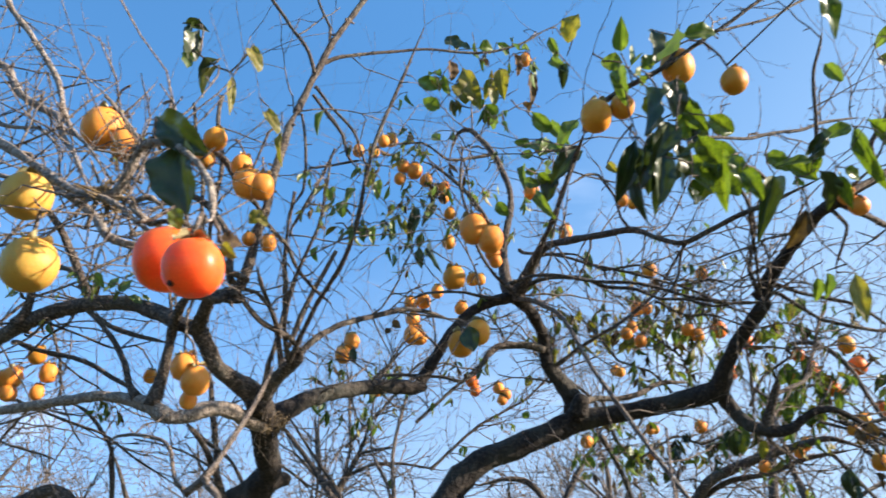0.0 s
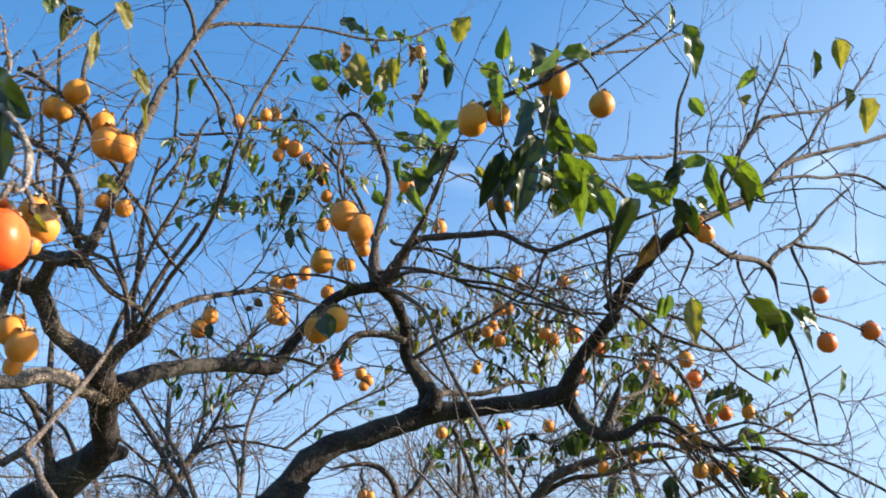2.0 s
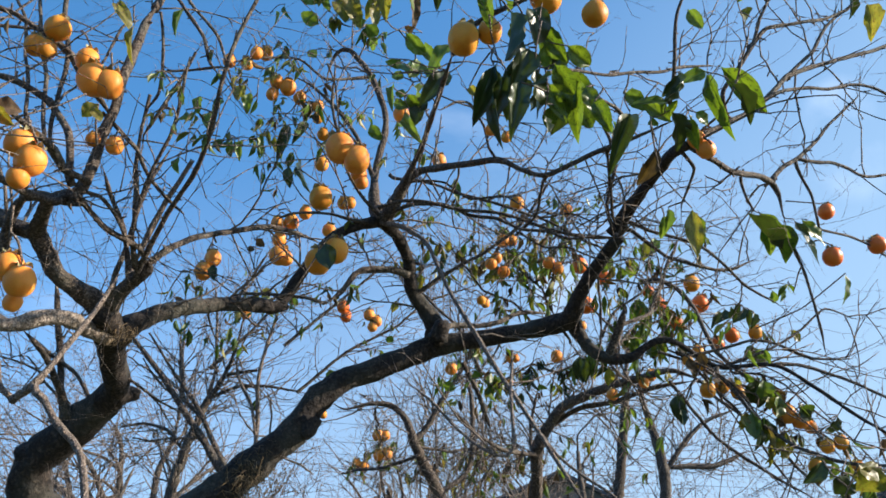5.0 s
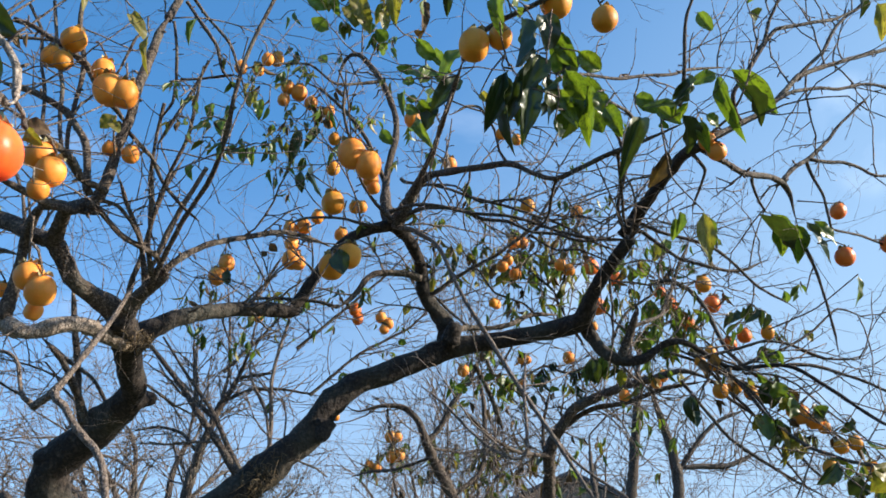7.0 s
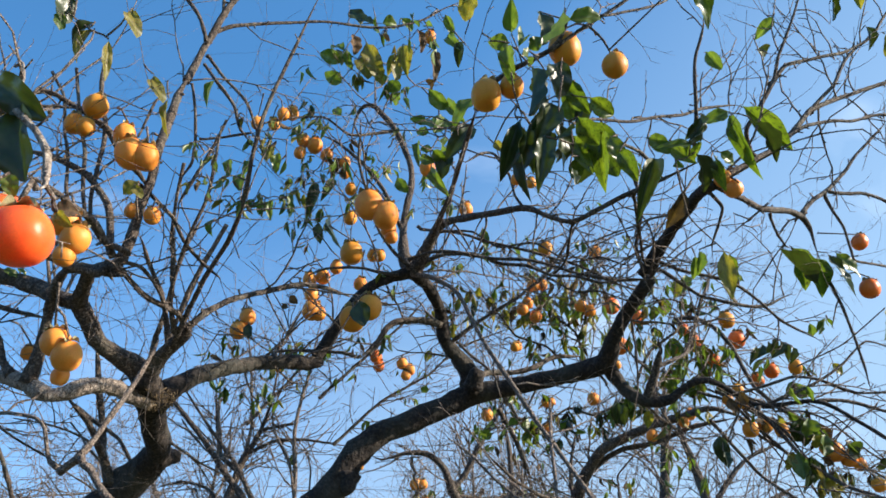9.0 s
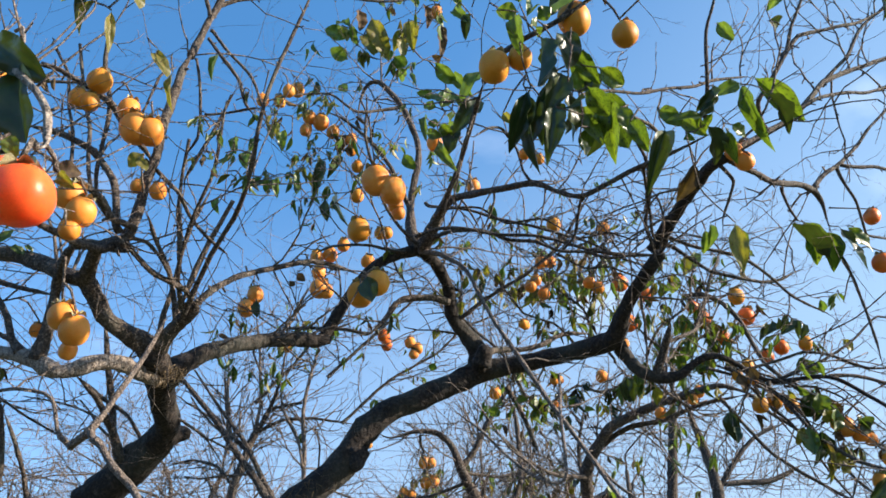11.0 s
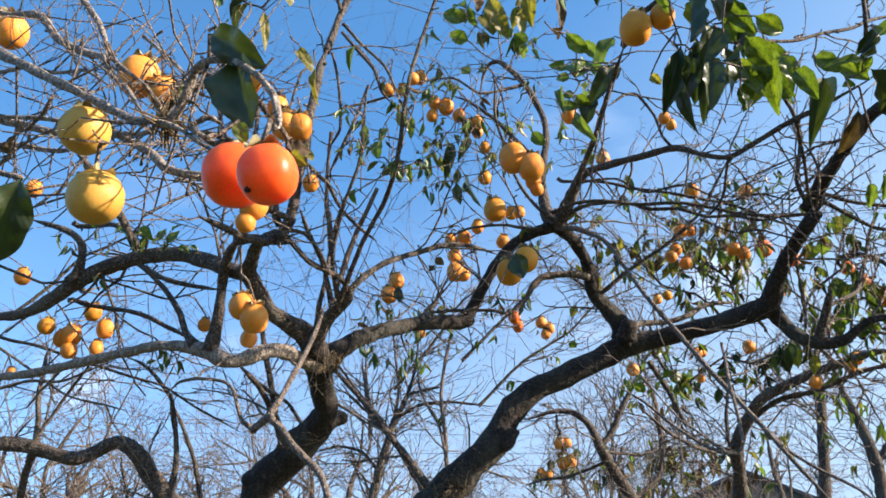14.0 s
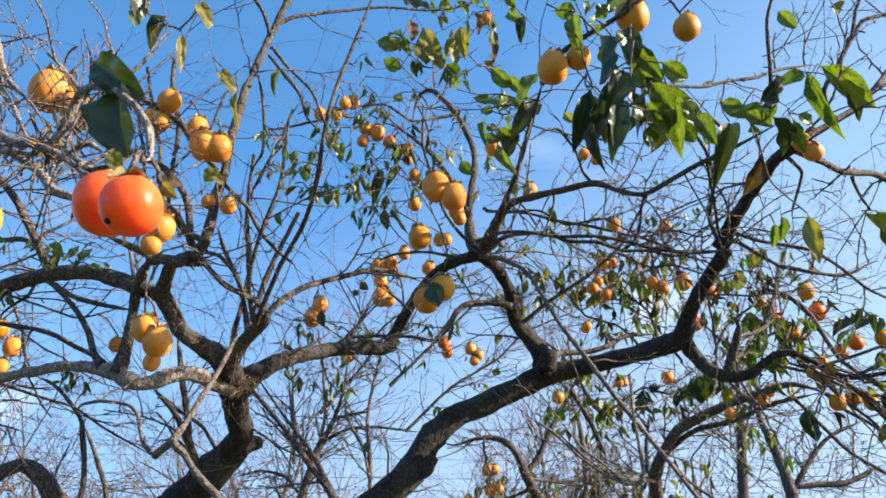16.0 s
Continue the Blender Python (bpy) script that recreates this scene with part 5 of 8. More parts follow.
branch(main, "branch", [(-0.606, 1.760, 2.855, 0.0056), (-0.582, 1.760, 2.726, 0.0061), (-0.568, 1.750, 2.642, 0.0059), (-0.560, 1.750, 2.567, 0.0052), (-0.551, 1.740, 2.502, 0.0050), (-0.540, 1.730, 2.410, 0.0043), (-0.498, 1.720, 2.357, 0.0042)], 1.4)
branch(main, "branch", [(-0.719, 1.850, 2.901, 0.0038), (-0.655, 1.830, 2.673, 0.0049), (-0.603, 1.800, 2.535, 0.0046), (-0.569, 1.780, 2.436, 0.0044), (-0.520, 1.750, 2.358, 0.0036)], 1.4)
branch(main, "branch", [(-0.778, 1.850, 2.884, 0.0038), (-0.734, 1.850, 2.812, 0.0037), (-0.704, 1.840, 2.691, 0.0043), (-0.656, 1.820, 2.542, 0.0047), (-0.605, 1.800, 2.447, 0.0039)], 0.9)
branch(main, "stick", [(-0.292, 1.900, 2.489, 0.0049), (-0.319, 1.920, 2.439, 0.0061), (-0.345, 1.940, 2.395, 0.0068), (-0.369, 1.960, 2.345, 0.0074), (-0.387, 1.970, 2.296, 0.0080), (-0.399, 1.980, 2.251, 0.0086)], 3.0)
branch(main, "branch", [(-0.408, 1.860, 2.634, 0.0040), (-0.408, 1.870, 2.569, 0.0046), (-0.410, 1.880, 2.512, 0.0046), (-0.425, 1.900, 2.445, 0.0059), (-0.419, 1.930, 2.386, 0.0065), (-0.404, 1.970, 2.317, 0.0072)], 1.4)
branch(main, "branch", [(-0.310, 1.820, 2.740, 0.0033), (-0.328, 1.830, 2.671, 0.0040), (-0.352, 1.840, 2.603, 0.0046), (-0.385, 1.860, 2.542, 0.0046), (-0.407, 1.880, 2.509, 0.0046)], 1.8)
branch(main, "branch", [(-0.405, 1.800, 2.831, 0.0034), (-0.384, 1.800, 2.749, 0.0040), (-0.372, 1.810, 2.676, 0.0040), (-0.374, 1.820, 2.604, 0.0039), (-0.408, 1.860, 2.578, 0.0040)], 1.8)
branch(main, "branch", [(-0.447, 1.710, 2.485, 0.0043), (-0.415, 1.740, 2.460, 0.0049), (-0.386, 1.780, 2.443, 0.0049), (-0.365, 1.820, 2.409, 0.0043), (-0.338, 1.860, 2.382, 0.0044), (-0.288, 1.900, 2.340, 0.0038)], 1.4)
branch(main, "branch", [(-0.376, 1.780, 2.878, 0.0041), (-0.322, 1.790, 2.808, 0.0047), (-0.291, 1.800, 2.769, 0.0047), (-0.266, 1.810, 2.705, 0.0046), (-0.245, 1.820, 2.679, 0.0039)], 1.4)
branch(main, "branch", [(-0.475, 1.720, 2.616, 0.0025), (-0.465, 1.730, 2.670, 0.0032), (-0.454, 1.740, 2.730, 0.0033), (-0.435, 1.760, 2.771, 0.0027)], 0.0)
branch(main, "branch", [(-0.374, 1.840, 2.694, 0.0027), (-0.315, 1.840, 2.704, 0.0033), (-0.241, 1.820, 2.705, 0.0039)], 0.9)
branch(main, "branch", [(-0.455, 1.720, 2.302, 0.0093), (-0.479, 1.680, 2.254, 0.0091), (-0.502, 1.620, 2.240, 0.0083), (-0.518, 1.560, 2.234, 0.0070), (-0.551, 1.500, 2.234, 0.0063)], 0.9)
branch(main, "branch", [(-0.932, 1.990, 2.369, 0.0118), (-0.950, 1.960, 2.413, 0.0112), (-0.972, 1.940, 2.455, 0.0105), (-1.003, 1.900, 2.515, 0.0099), (-1.029, 1.860, 2.555, 0.0084), (-1.087, 1.820, 2.630, 0.0072)], 1.4)
branch(main, "branch", [(-0.952, 1.990, 2.360, 0.0063), (-0.860, 1.970, 2.307, 0.0067), (-0.775, 1.950, 2.279, 0.0059), (-0.685, 1.930, 2.251, 0.0051)], 1.4)
branch(main, "branch", [(-1.178, 2.100, 2.289, 0.0062), (-1.101, 2.080, 2.267, 0.0067), (-0.965, 2.050, 2.233, 0.0064), (-0.827, 2.020, 2.183, 0.0060), (-0.757, 1.980, 2.133, 0.0052)], 1.8)
branch(main, "branch", [(-1.160, 2.020, 2.487, 0.0068), (-1.068, 2.000, 2.463, 0.0073), (-0.992, 1.980, 2.439, 0.0064), (-0.951, 1.970, 2.410, 0.0056)], 1.4)
branch(main, "branch", [(-0.958, 2.000, 2.365, 0.0042), (-0.988, 2.020, 2.314, 0.0042), (-1.056, 2.050, 2.281, 0.0033), (-1.136, 2.100, 2.238, 0.0027)], 5.0)
second = Tree((1.038, 4.200, 0.0), "persimmon tree behind with bare limbs and a few fruits", 2.0)
TREES.append(second)
branch(second, "trunk", [(1.038, 4.200, -0.1, 0.067), (1.038, 4.200, 0.640, 0.052), (1.038, 4.200, 1.301, 0.045)], 0)
branch(second, "limb", [(1.038, 4.200, 1.281, 0.0448), (1.034, 4.100, 1.633, 0.0410), (1.028, 4.000, 1.870, 0.0351), (1.016, 3.900, 2.033, 0.0306), (1.006, 3.850, 2.121, 0.0291), (1.047, 3.800, 2.218, 0.0265), (1.109, 3.750, 2.308, 0.0240), (1.238, 3.700, 2.376, 0.0216), (1.349, 3.650, 2.418, 0.0192), (1.453, 3.600, 2.443, 0.0168), (1.578, 3.550, 2.472, 0.0145), (1.723, 3.500, 2.412, 0.0109)], 15.0)
branch(second, "branch", [(1.075, 3.800, 2.238, 0.0131), (1.194, 3.750, 2.312, 0.0121), (1.352, 3.700, 2.344, 0.0110), (1.511, 3.650, 2.405, 0.0100), (1.683, 3.600, 2.439, 0.0089)], 13.0)
branch(second, "branch", [(1.016, 3.900, 2.033, 0.0111), (0.989, 3.900, 2.159, 0.0100), (0.996, 3.920, 2.265, 0.0090), (1.038, 3.950, 2.431, 0.0069)], 13.0)
branch(second, "branch", [(1.006, 3.850, 2.101, 0.0099), (0.883, 3.700, 2.082, 0.0094), (0.791, 3.600, 2.081, 0.0081), (0.662, 3.500, 2.125, 0.0068), (0.521, 3.400, 2.224, 0.0057)], 13.0)
third = Tree((0.851, 5.000, 0.0), "persimmon tree behind with bare limbs and a few fruits", 1.2)
TREES.append(third)
branch(third, "trunk", [(0.851, 5.000, -0.1, 0.080), (0.851, 5.000, 0.603, 0.061), (0.851, 5.000, 1.226, 0.053)], 0)
branch(third, "limb", [(0.851, 5.000, 1.206, 0.0530), (0.763, 4.850, 1.748, 0.0420), (0.639, 4.700, 1.961, 0.0334), (0.540, 4.650, 2.122, 0.0287), (0.473, 4.600, 2.232, 0.0270), (0.420, 4.600, 2.356, 0.0186), (0.330, 4.600, 2.427, 0.0171), (0.203, 4.600, 2.429, 0.0143), (0.074, 4.600, 2.392, 0.0128), (0.010, 4.600, 2.416, 0.0100)], 13.0)
branch(third, "branch", [(0.473, 4.600, 2.232, 0.0181), (0.552, 4.600, 2.330, 0.0169), (0.627, 4.600, 2.480, 0.0157), (0.712, 4.600, 2.621, 0.0119), (0.798, 4.600, 2.778, 0.0080)], 20.0)
branch(third, "branch", [(0.508, 4.600, 2.161, 0.0090), (0.401, 4.650, 2.117, 0.0091), (0.282, 4.800, 2.094, 0.0080), (0.162, 5.200, 2.119, 0.0073), (0.055, 5.400, 2.104, 0.0061)], 17.0)
branch(third, "branch", [(0.639, 4.700, 1.961, 0.0145), (0.818, 4.750, 2.131, 0.0148), (0.831, 4.800, 2.490, 0.0151), (0.794, 4.850, 2.705, 0.0112)], 15.0)
branch(third, "branch", [(0.496, 4.600, 2.207, 0.0077), (0.693, 4.700, 2.203, 0.0080), (0.870, 4.800, 2.246, 0.0068), (1.047, 4.900, 2.243, 0.0070)], 17.0)
branch(third, "branch", [(0.243, 4.600, 2.412, 0.0065), (0.282, 5.200, 2.396, 0.0073), (0.328, 5.500, 2.330, 0.0062)], 5.0)
fourth = Tree((2.094, 6.200, 0.0), "persimmon tree behind with bare limbs and a few fruits", 2.0)
TREES.append(fourth)
branch(fourth, "trunk", [(2.094, 6.200, -0.1, 0.083), (2.094, 6.200, 0.557, 0.063), (2.094, 6.200, 1.134, 0.055)], 0)
branch(fourth, "limb", [(2.094, 6.200, 1.114, 0.0550), (2.194, 6.200, 2.013, 0.0429), (2.251, 6.200, 2.407, 0.0392), (2.303, 6.200, 2.824, 0.0334), (2.325, 6.200, 3.085, 0.0190), (2.365, 6.200, 3.448, 0.0129)], 20.0)
fifth = Tree((2.360, 5.800, 0.0), "persimmon tree behind with bare limbs and a few fruits", 2.0)
TREES.append(fifth)
branch(fifth, "trunk", [(2.360, 5.800, -0.1, 0.079), (2.360, 5.800, 0.577, 0.060), (2.360, 5.800, 1.174, 0.052)], 0)
branch(fifth, "limb", [(2.360, 5.800, 1.154, 0.0525), (2.423, 5.800, 1.986, 0.0429), (2.425, 5.800, 2.307, 0.0392), (2.354, 5.800, 2.613, 0.0295), (2.303, 5.800, 2.780, 0.0197), (2.265, 5.800, 2.985, 0.0138)], 17.0)
branch(fifth, "branch", [(2.430, 5.800, 2.258, 0.0196), (2.576, 5.800, 2.464, 0.0198), (2.766, 5.800, 2.654, 0.0147), (3.016, 5.800, 2.768, 0.0112)], 17.0)
branch(fifth, "branch", [(2.425, 5.800, 2.307, 0.0142), (2.619, 5.800, 2.327, 0.0216), (2.842, 5.800, 2.348, 0.0201), (3.086, 5.800, 2.458, 0.0112)], 17.0)
sixth = Tree((-0.743, 4.200, 0.0), "persimmon tree behind with bare limbs and a few fruits", 2.0)
TREES.append(sixth)
branch(sixth, "trunk", [(-0.743, 4.200, -0.1, 0.045), (-0.743, 4.200, 0.628, 0.034), (-0.743, 4.200, 1.276, 0.030)], 0)
branch(sixth, "limb", [(-0.743, 4.200, 1.256, 0.0300), (-0.728, 4.200, 1.833, 0.0273), (-0.698, 4.200, 2.037, 0.0234), (-0.654, 4.200, 2.206, 0.0209), (-0.614, 4.200, 2.331, 0.0170), (-0.568, 4.200, 2.419, 0.0118), (-0.514, 4.200, 2.607, 0.0079), (-0.488, 4.200, 2.892, 0.0067)], 17.0)
branch(sixth, "branch", [(-0.641, 4.200, 2.249, 0.0107), (-0.744, 4.250, 2.332, 0.0109), (-0.791, 4.300, 2.479, 0.0099), (-0.831, 4.300, 2.670, 0.0062)], 17.0)
branch(sixth, "branch", [(-0.614, 4.200, 2.337, 0.0107), (-0.465, 4.200, 2.408, 0.0083), (-0.316, 4.200, 2.415, 0.0071), (-0.167, 4.200, 2.395, 0.0059)], 13.0)
branch(sixth, "branch", [(-0.599, 4.200, 2.351, 0.0071), (-0.557, 4.200, 2.455, 0.0084), (-0.376, 4.200, 2.497, 0.0083)], 6.0)
branch(sixth, "branch", [(-0.688, 4.200, 2.065, 0.0083), (-0.797, 4.250, 2.171, 0.0084), (-0.932, 4.300, 2.209, 0.0074), (-1.054, 4.300, 2.180, 0.0062)], 17.0)
branch(sixth, "stick", [(-0.316, 4.000, 1.978, 0.0120), (-0.332, 4.000, 2.217, 0.0109), (-0.352, 4.000, 2.413, 0.0098), (-0.332, 4.000, 2.585, 0.0087), (-0.302, 4.000, 2.734, 0.0075), (-0.278, 4.000, 2.949, 0.0051)], 9.0)
branch(sixth, "stick", [(-0.327, 4.000, 2.136, 0.0073), (-0.352, 4.000, 2.212, 0.0073), (-0.394, 4.000, 2.301, 0.0073), (-0.452, 4.000, 2.416, 0.0062), (-0.483, 4.000, 2.561, 0.0037)], 9.0)
branch(sixth, "stick", [(-0.614, 4.200, 2.358, 0.0091), (-0.602, 4.200, 2.492, 0.0078), (-0.621, 4.200, 2.646, 0.0079), (-0.641, 4.200, 2.805, 0.0067), (-0.677, 4.200, 2.970, 0.0041)], 9.0)
branch(sixth, "stick", [(-0.744, 4.200, 2.230, 0.0091), (-0.768, 4.200, 2.467, 0.0079), (-0.784, 4.200, 2.620, 0.0066), (-0.804, 4.200, 2.811, 0.0040)], 9.0)
branch(sixth, "branch", [(-0.936, 4.100, 2.631, 0.0048), (-0.791, 4.100, 2.447, 0.0082), (-0.638, 4.100, 2.269, 0.0104), (-0.518, 4.100, 2.072, 0.0137), (-0.461, 4.100, 1.985, 0.0160), (-0.418, 4.100, 1.884, 0.0182)], 4.0)
branch(main, "branch", [(0.563, 3.300, 2.386, 0.0106), (0.639, 3.350, 2.270, 0.0107), (0.701, 3.400, 2.140, 0.0095)], 10.0)
branch(main, "branch", [(0.939, 3.000, 2.414, 0.0055), (0.875, 3.000, 2.524, 0.0055), (0.844, 3.000, 2.615, 0.0045), (0.742, 3.000, 2.704, 0.0034), (0.663, 3.000, 2.820, 0.0034)], 16.0)
branch(main, "branch", [(0.808, 3.100, 2.515, 0.0057), (0.739, 3.100, 2.593, 0.0046), (0.623, 3.100, 2.634, 0.0046), (0.528, 3.100, 2.750, 0.0035), (0.468, 3.100, 2.821, 0.0035)], 16.0)
branch(main, "branch", [(1.064, 3.000, 2.445, 0.0055), (1.127, 3.000, 2.564, 0.0056), (1.225, 3.000, 2.642, 0.0045), (1.382, 3.000, 2.689, 0.0034), (1.523, 3.000, 2.785, 0.0035)], 16.0)
branch(main, "branch", [(1.240, 3.200, 2.510, 0.0059), (1.394, 3.200, 2.594, 0.0060), (1.489, 3.200, 2.550, 0.0048), (1.650, 3.200, 2.438, 0.0036)], 16.0)
branch(main, "branch", [(0.719, 3.300, 2.288, 0.0059), (0.851, 3.300, 2.390, 0.0048), (0.972, 3.300, 2.373, 0.0048), (1.109, 3.300, 2.430, 0.0036), (1.219, 3.300, 2.412, 0.0036)], 16.0)
branch(main, "stick", [(0.840, 3.000, 2.453, 0.0044), (0.878, 3.000, 2.618, 0.0045), (0.909, 3.000, 2.740, 0.0034), (0.897, 3.000, 2.863, 0.0035)], 12.0)
branch(main, "stick", [(1.228, 3.000, 2.364, 0.0044), (1.269, 3.000, 2.550, 0.0045), (1.264, 3.000, 2.692, 0.0034), (1.312, 3.000, 2.844, 0.0035)], 12.0)
branch(main, "bough", [(-0.689, 1.050, 2.187, 0.0034), (-0.630, 1.040, 2.170, 0.0034), (-0.511, 1.000, 2.118, 0.0028), (-0.443, 0.980, 2.106, 0.0027), (-0.379, 0.950, 2.084, 0.0022), (-0.307, 0.920, 2.055, 0.0018), (-0.234, 0.880, 1.998, 0.0011)], 0.0)
branch(main, "bough", [(-0.685, 1.100, 2.098, 0.0027), (-0.642, 1.080, 2.111, 0.0027), (-0.580, 1.050, 2.128, 0.0022), (-0.520, 1.020, 2.122, 0.0018), (-0.450, 1.000, 2.124, 0.0014)], 0.0)
branch(main, "branch", [(-0.799, 1.250, 2.157, 0.0018), (-0.639, 1.220, 2.139, 0.0017), (-0.584, 1.200, 2.145, 0.0017), (-0.532, 1.180, 2.160, 0.0012), (-0.411, 1.120, 2.166, 0.0012)], 10.0)
branch(main, "stick", [(-0.562, 1.300, 2.113, 0.0018), (-0.544, 1.280, 2.134, 0.0018), (-0.525, 1.250, 2.163, 0.0013), (-0.488, 1.200, 2.186, 0.0013)], 6.0)
branch(main, "branch", [(-0.591, 1.300, 2.223, 0.0014), (-0.496, 1.300, 2.206, 0.0014), (-0.415, 1.300, 2.188, 0.0014), (-0.268, 1.350, 2.219, 0.0009)], 8.0)
branch(main, "branch", [(-0.985, 1.500, 2.232, 0.0022), (-0.898, 1.500, 2.263, 0.0022), (-0.798, 1.500, 2.292, 0.0022), (-0.733, 1.550, 2.306, 0.0017), (-0.645, 1.600, 2.372, 0.0018)], 9.0)
branch(main, "stick", [(-1.451, 2.200, 2.197, 0.0040), (-1.406, 2.200, 2.170, 0.0040), (-1.169, 2.150, 2.049, 0.0030), (-1.065, 2.150, 2.012, 0.0030), (-0.944, 2.100, 1.983, 0.0022)], 9.0)
branch(main, "branch", [(-1.511, 2.300, 2.090, 0.0050), (-1.376, 2.300, 2.118, 0.0050), (-1.274, 2.300, 2.123, 0.0041), (-1.142, 2.300, 2.168, 0.0033)], 12.0)
branch(main, "branch", [(-1.791, 2.600, 2.356, 0.0059), (-1.417, 2.600, 2.249, 0.0057), (-1.247, 2.600, 2.192, 0.0047), (-1.104, 2.600, 2.149, 0.0037), (-0.839, 2.600, 2.010, 0.0036)], 12.0)
branch(main, "branch", [(-1.417, 2.400, 1.942, 0.0059), (-1.357, 2.400, 2.032, 0.0051), (-1.311, 2.400, 2.109, 0.0051), (-1.234, 2.350, 2.182, 0.0034), (-1.170, 2.300, 2.240, 0.0025)], 12.0)
branch(main, "branch", [(-1.419, 2.200, 2.277, 0.0049), (-1.319, 2.200, 2.374, 0.0050), (-1.215, 2.200, 2.465, 0.0042), (-1.051, 2.200, 2.550, 0.0034)], 12.0)
branch(main, "branch", [(-1.337, 2.000, 2.358, 0.0038), (-1.196, 2.000, 2.305, 0.0037), (-1.041, 2.000, 2.313, 0.0030), (-0.848, 2.000, 2.263, 0.0029), (-0.730, 2.000, 2.283, 0.0022)], 12.0)
branch(sixth, "branch", [(-0.249, 4.000, 2.583, 0.0086), (-0.103, 4.000, 2.729, 0.0087), (0.002, 4.000, 2.833, 0.0073), (0.169, 4.000, 3.000, 0.0059), (0.295, 4.000, 3.156, 0.0045)], 13.0)
branch(second, "branch", [(0.742, 3.800, 2.460, 0.0079), (0.584, 3.800, 2.711, 0.0068), (0.432, 3.800, 2.830, 0.0069), (0.250, 3.800, 3.014, 0.0042)], 13.0)
branch(third, "branch", [(-0.176, 4.200, 2.392, 0.0089), (0.067, 4.200, 2.628, 0.0075), (0.313, 4.200, 2.779, 0.0061), (0.473, 4.200, 2.934, 0.0061), (0.755, 4.200, 3.055, 0.0046)], 13.0)
branch(sixth, "branch", [(-0.611, 4.100, 2.466, 0.0088), (-0.436, 4.100, 2.673, 0.0075), (-0.317, 4.100, 2.826, 0.0060), (-0.134, 4.100, 2.917, 0.0046)], 13.0)
# large leaves
leaf("yellow", (-0.418, 1.300, 2.564), (-0.453, 1.300, 2.501), 0.031)
leaf("yellow", (-0.389, 1.300, 2.543), (-0.378, 1.300, 2.458), 0.021)
leaf("yellow", (-0.362, 1.300, 2.616), (-0.344, 1.300, 2.550), 0.027)
leaf("green", (-0.476, 1.300, 2.600), (-0.479, 1.300, 2.558), 0.016)
leaf("dark", (-0.478, 1.300, 2.677), (-0.515, 1.300, 2.594), 0.030)
leaf("dark", (-0.507, 1.300, 2.666), (-0.455, 1.300, 2.657), 0.023)
leaf("dark", (-0.472, 1.300, 2.654), (-0.478, 1.300, 2.572), 0.025)
leaf("dark", (-0.420, 1.300, 2.580), (-0.461, 1.300, 2.537), 0.031)
leaf("yellow", (-0.422, 1.600, 2.702), (-0.391, 1.600, 2.626), 0.027)
leaf("yellow", (-0.379, 1.600, 2.640), (-0.388, 1.600, 2.549), 0.031)
leaf("green", (-0.318, 1.700, 2.772), (-0.339, 1.700, 2.700), 0.023)
leaf("dark", (1.228, 2.130, 2.602), (1.298, 2.130, 2.465), 0.082)
leaf("dark", (1.372, 2.130, 2.588), (1.434, 2.130, 2.450), 0.066)
leaf("spotted", (1.277, 2.150, 2.616), (1.341, 2.150, 2.484), 0.069)
leaf("spotted", (1.329, 2.150, 2.585), (1.369, 2.150, 2.459), 0.073)
leaf("spotted", (1.410, 2.150, 2.600), (1.474, 2.150, 2.519), 0.060)
leaf("yellow", (0.825, 1.640, 2.344), (0.828, 1.640, 2.231), 0.038, (-0.5, -1.0, -0.2), None, 0)
leaf("green", (0.799, 1.700, 2.371), (0.801, 1.700, 2.310), 0.021)
leaf("spotted", (1.196, 1.700, 2.246), (1.191, 1.700, 2.169), 0.037, (0.5, -1.0, 0.1), None, 0)
leaf("spotted", (0.658, 1.250, 2.731), (0.713, 1.250, 2.634), 0.055)
leaf("spotted", (0.637, 1.250, 2.773), (0.638, 1.250, 2.704), 0.029)
leaf("dark", (0.044, 1.860, 2.288), (0.067, 1.860, 2.216), 0.055)
leaf("dark", (-0.145, 2.500, 2.816), (-0.137, 2.500, 2.731), 0.038)
leaf("dark", (-0.333, 2.500, 2.452), (-0.318, 2.500, 2.385), 0.029)
leaf("green", (0.400, 2.400, 2.765), (0.413, 2.400, 2.684), 0.037)
leaf("green", (0.486, 2.400, 2.716), (0.522, 2.400, 2.656), 0.037)
leaf("yellow", (1.186, 1.750, 1.842), (1.217, 1.750, 1.803), 0.083)
leaf("yellow", (1.236, 1.750, 1.838), (1.200, 1.750, 1.778), 0.084)
leaf("yellow", (1.260, 1.750, 1.828), (1.300, 1.750, 1.783), 0.076)
leaf("dark", (1.173, 1.850, 1.860), (1.132, 1.850, 1.801), 0.043)
leaf("dark", (1.225, 1.850, 1.830), (1.202, 1.850, 1.784), 0.064)
leaf("dark", (1.376, 1.850, 1.853), (1.410, 1.850, 1.818), 0.061)
leaf("green", (1.311, 2.300, 2.146), (1.321, 2.300, 2.081), 0.065)
leaf("green", (1.358, 2.300, 2.100), (1.324, 2.300, 2.032), 0.062)
leaf("green", (1.426, 2.300, 2.080), (1.456, 2.300, 2.041), 0.055)
leaf("green", (1.328, 2.300, 1.993), (1.348, 2.300, 1.947), 0.054)
leaf("green", (1.266, 2.300, 2.052), (1.274, 2.300, 1.966), 0.050)
leaf("green", (1.303, 2.300, 2.047), (1.282, 2.300, 1.966), 0.054)
leaf("yellow", (1.234, 2.300, 2.039), (1.243, 2.300, 1.995), 0.042)
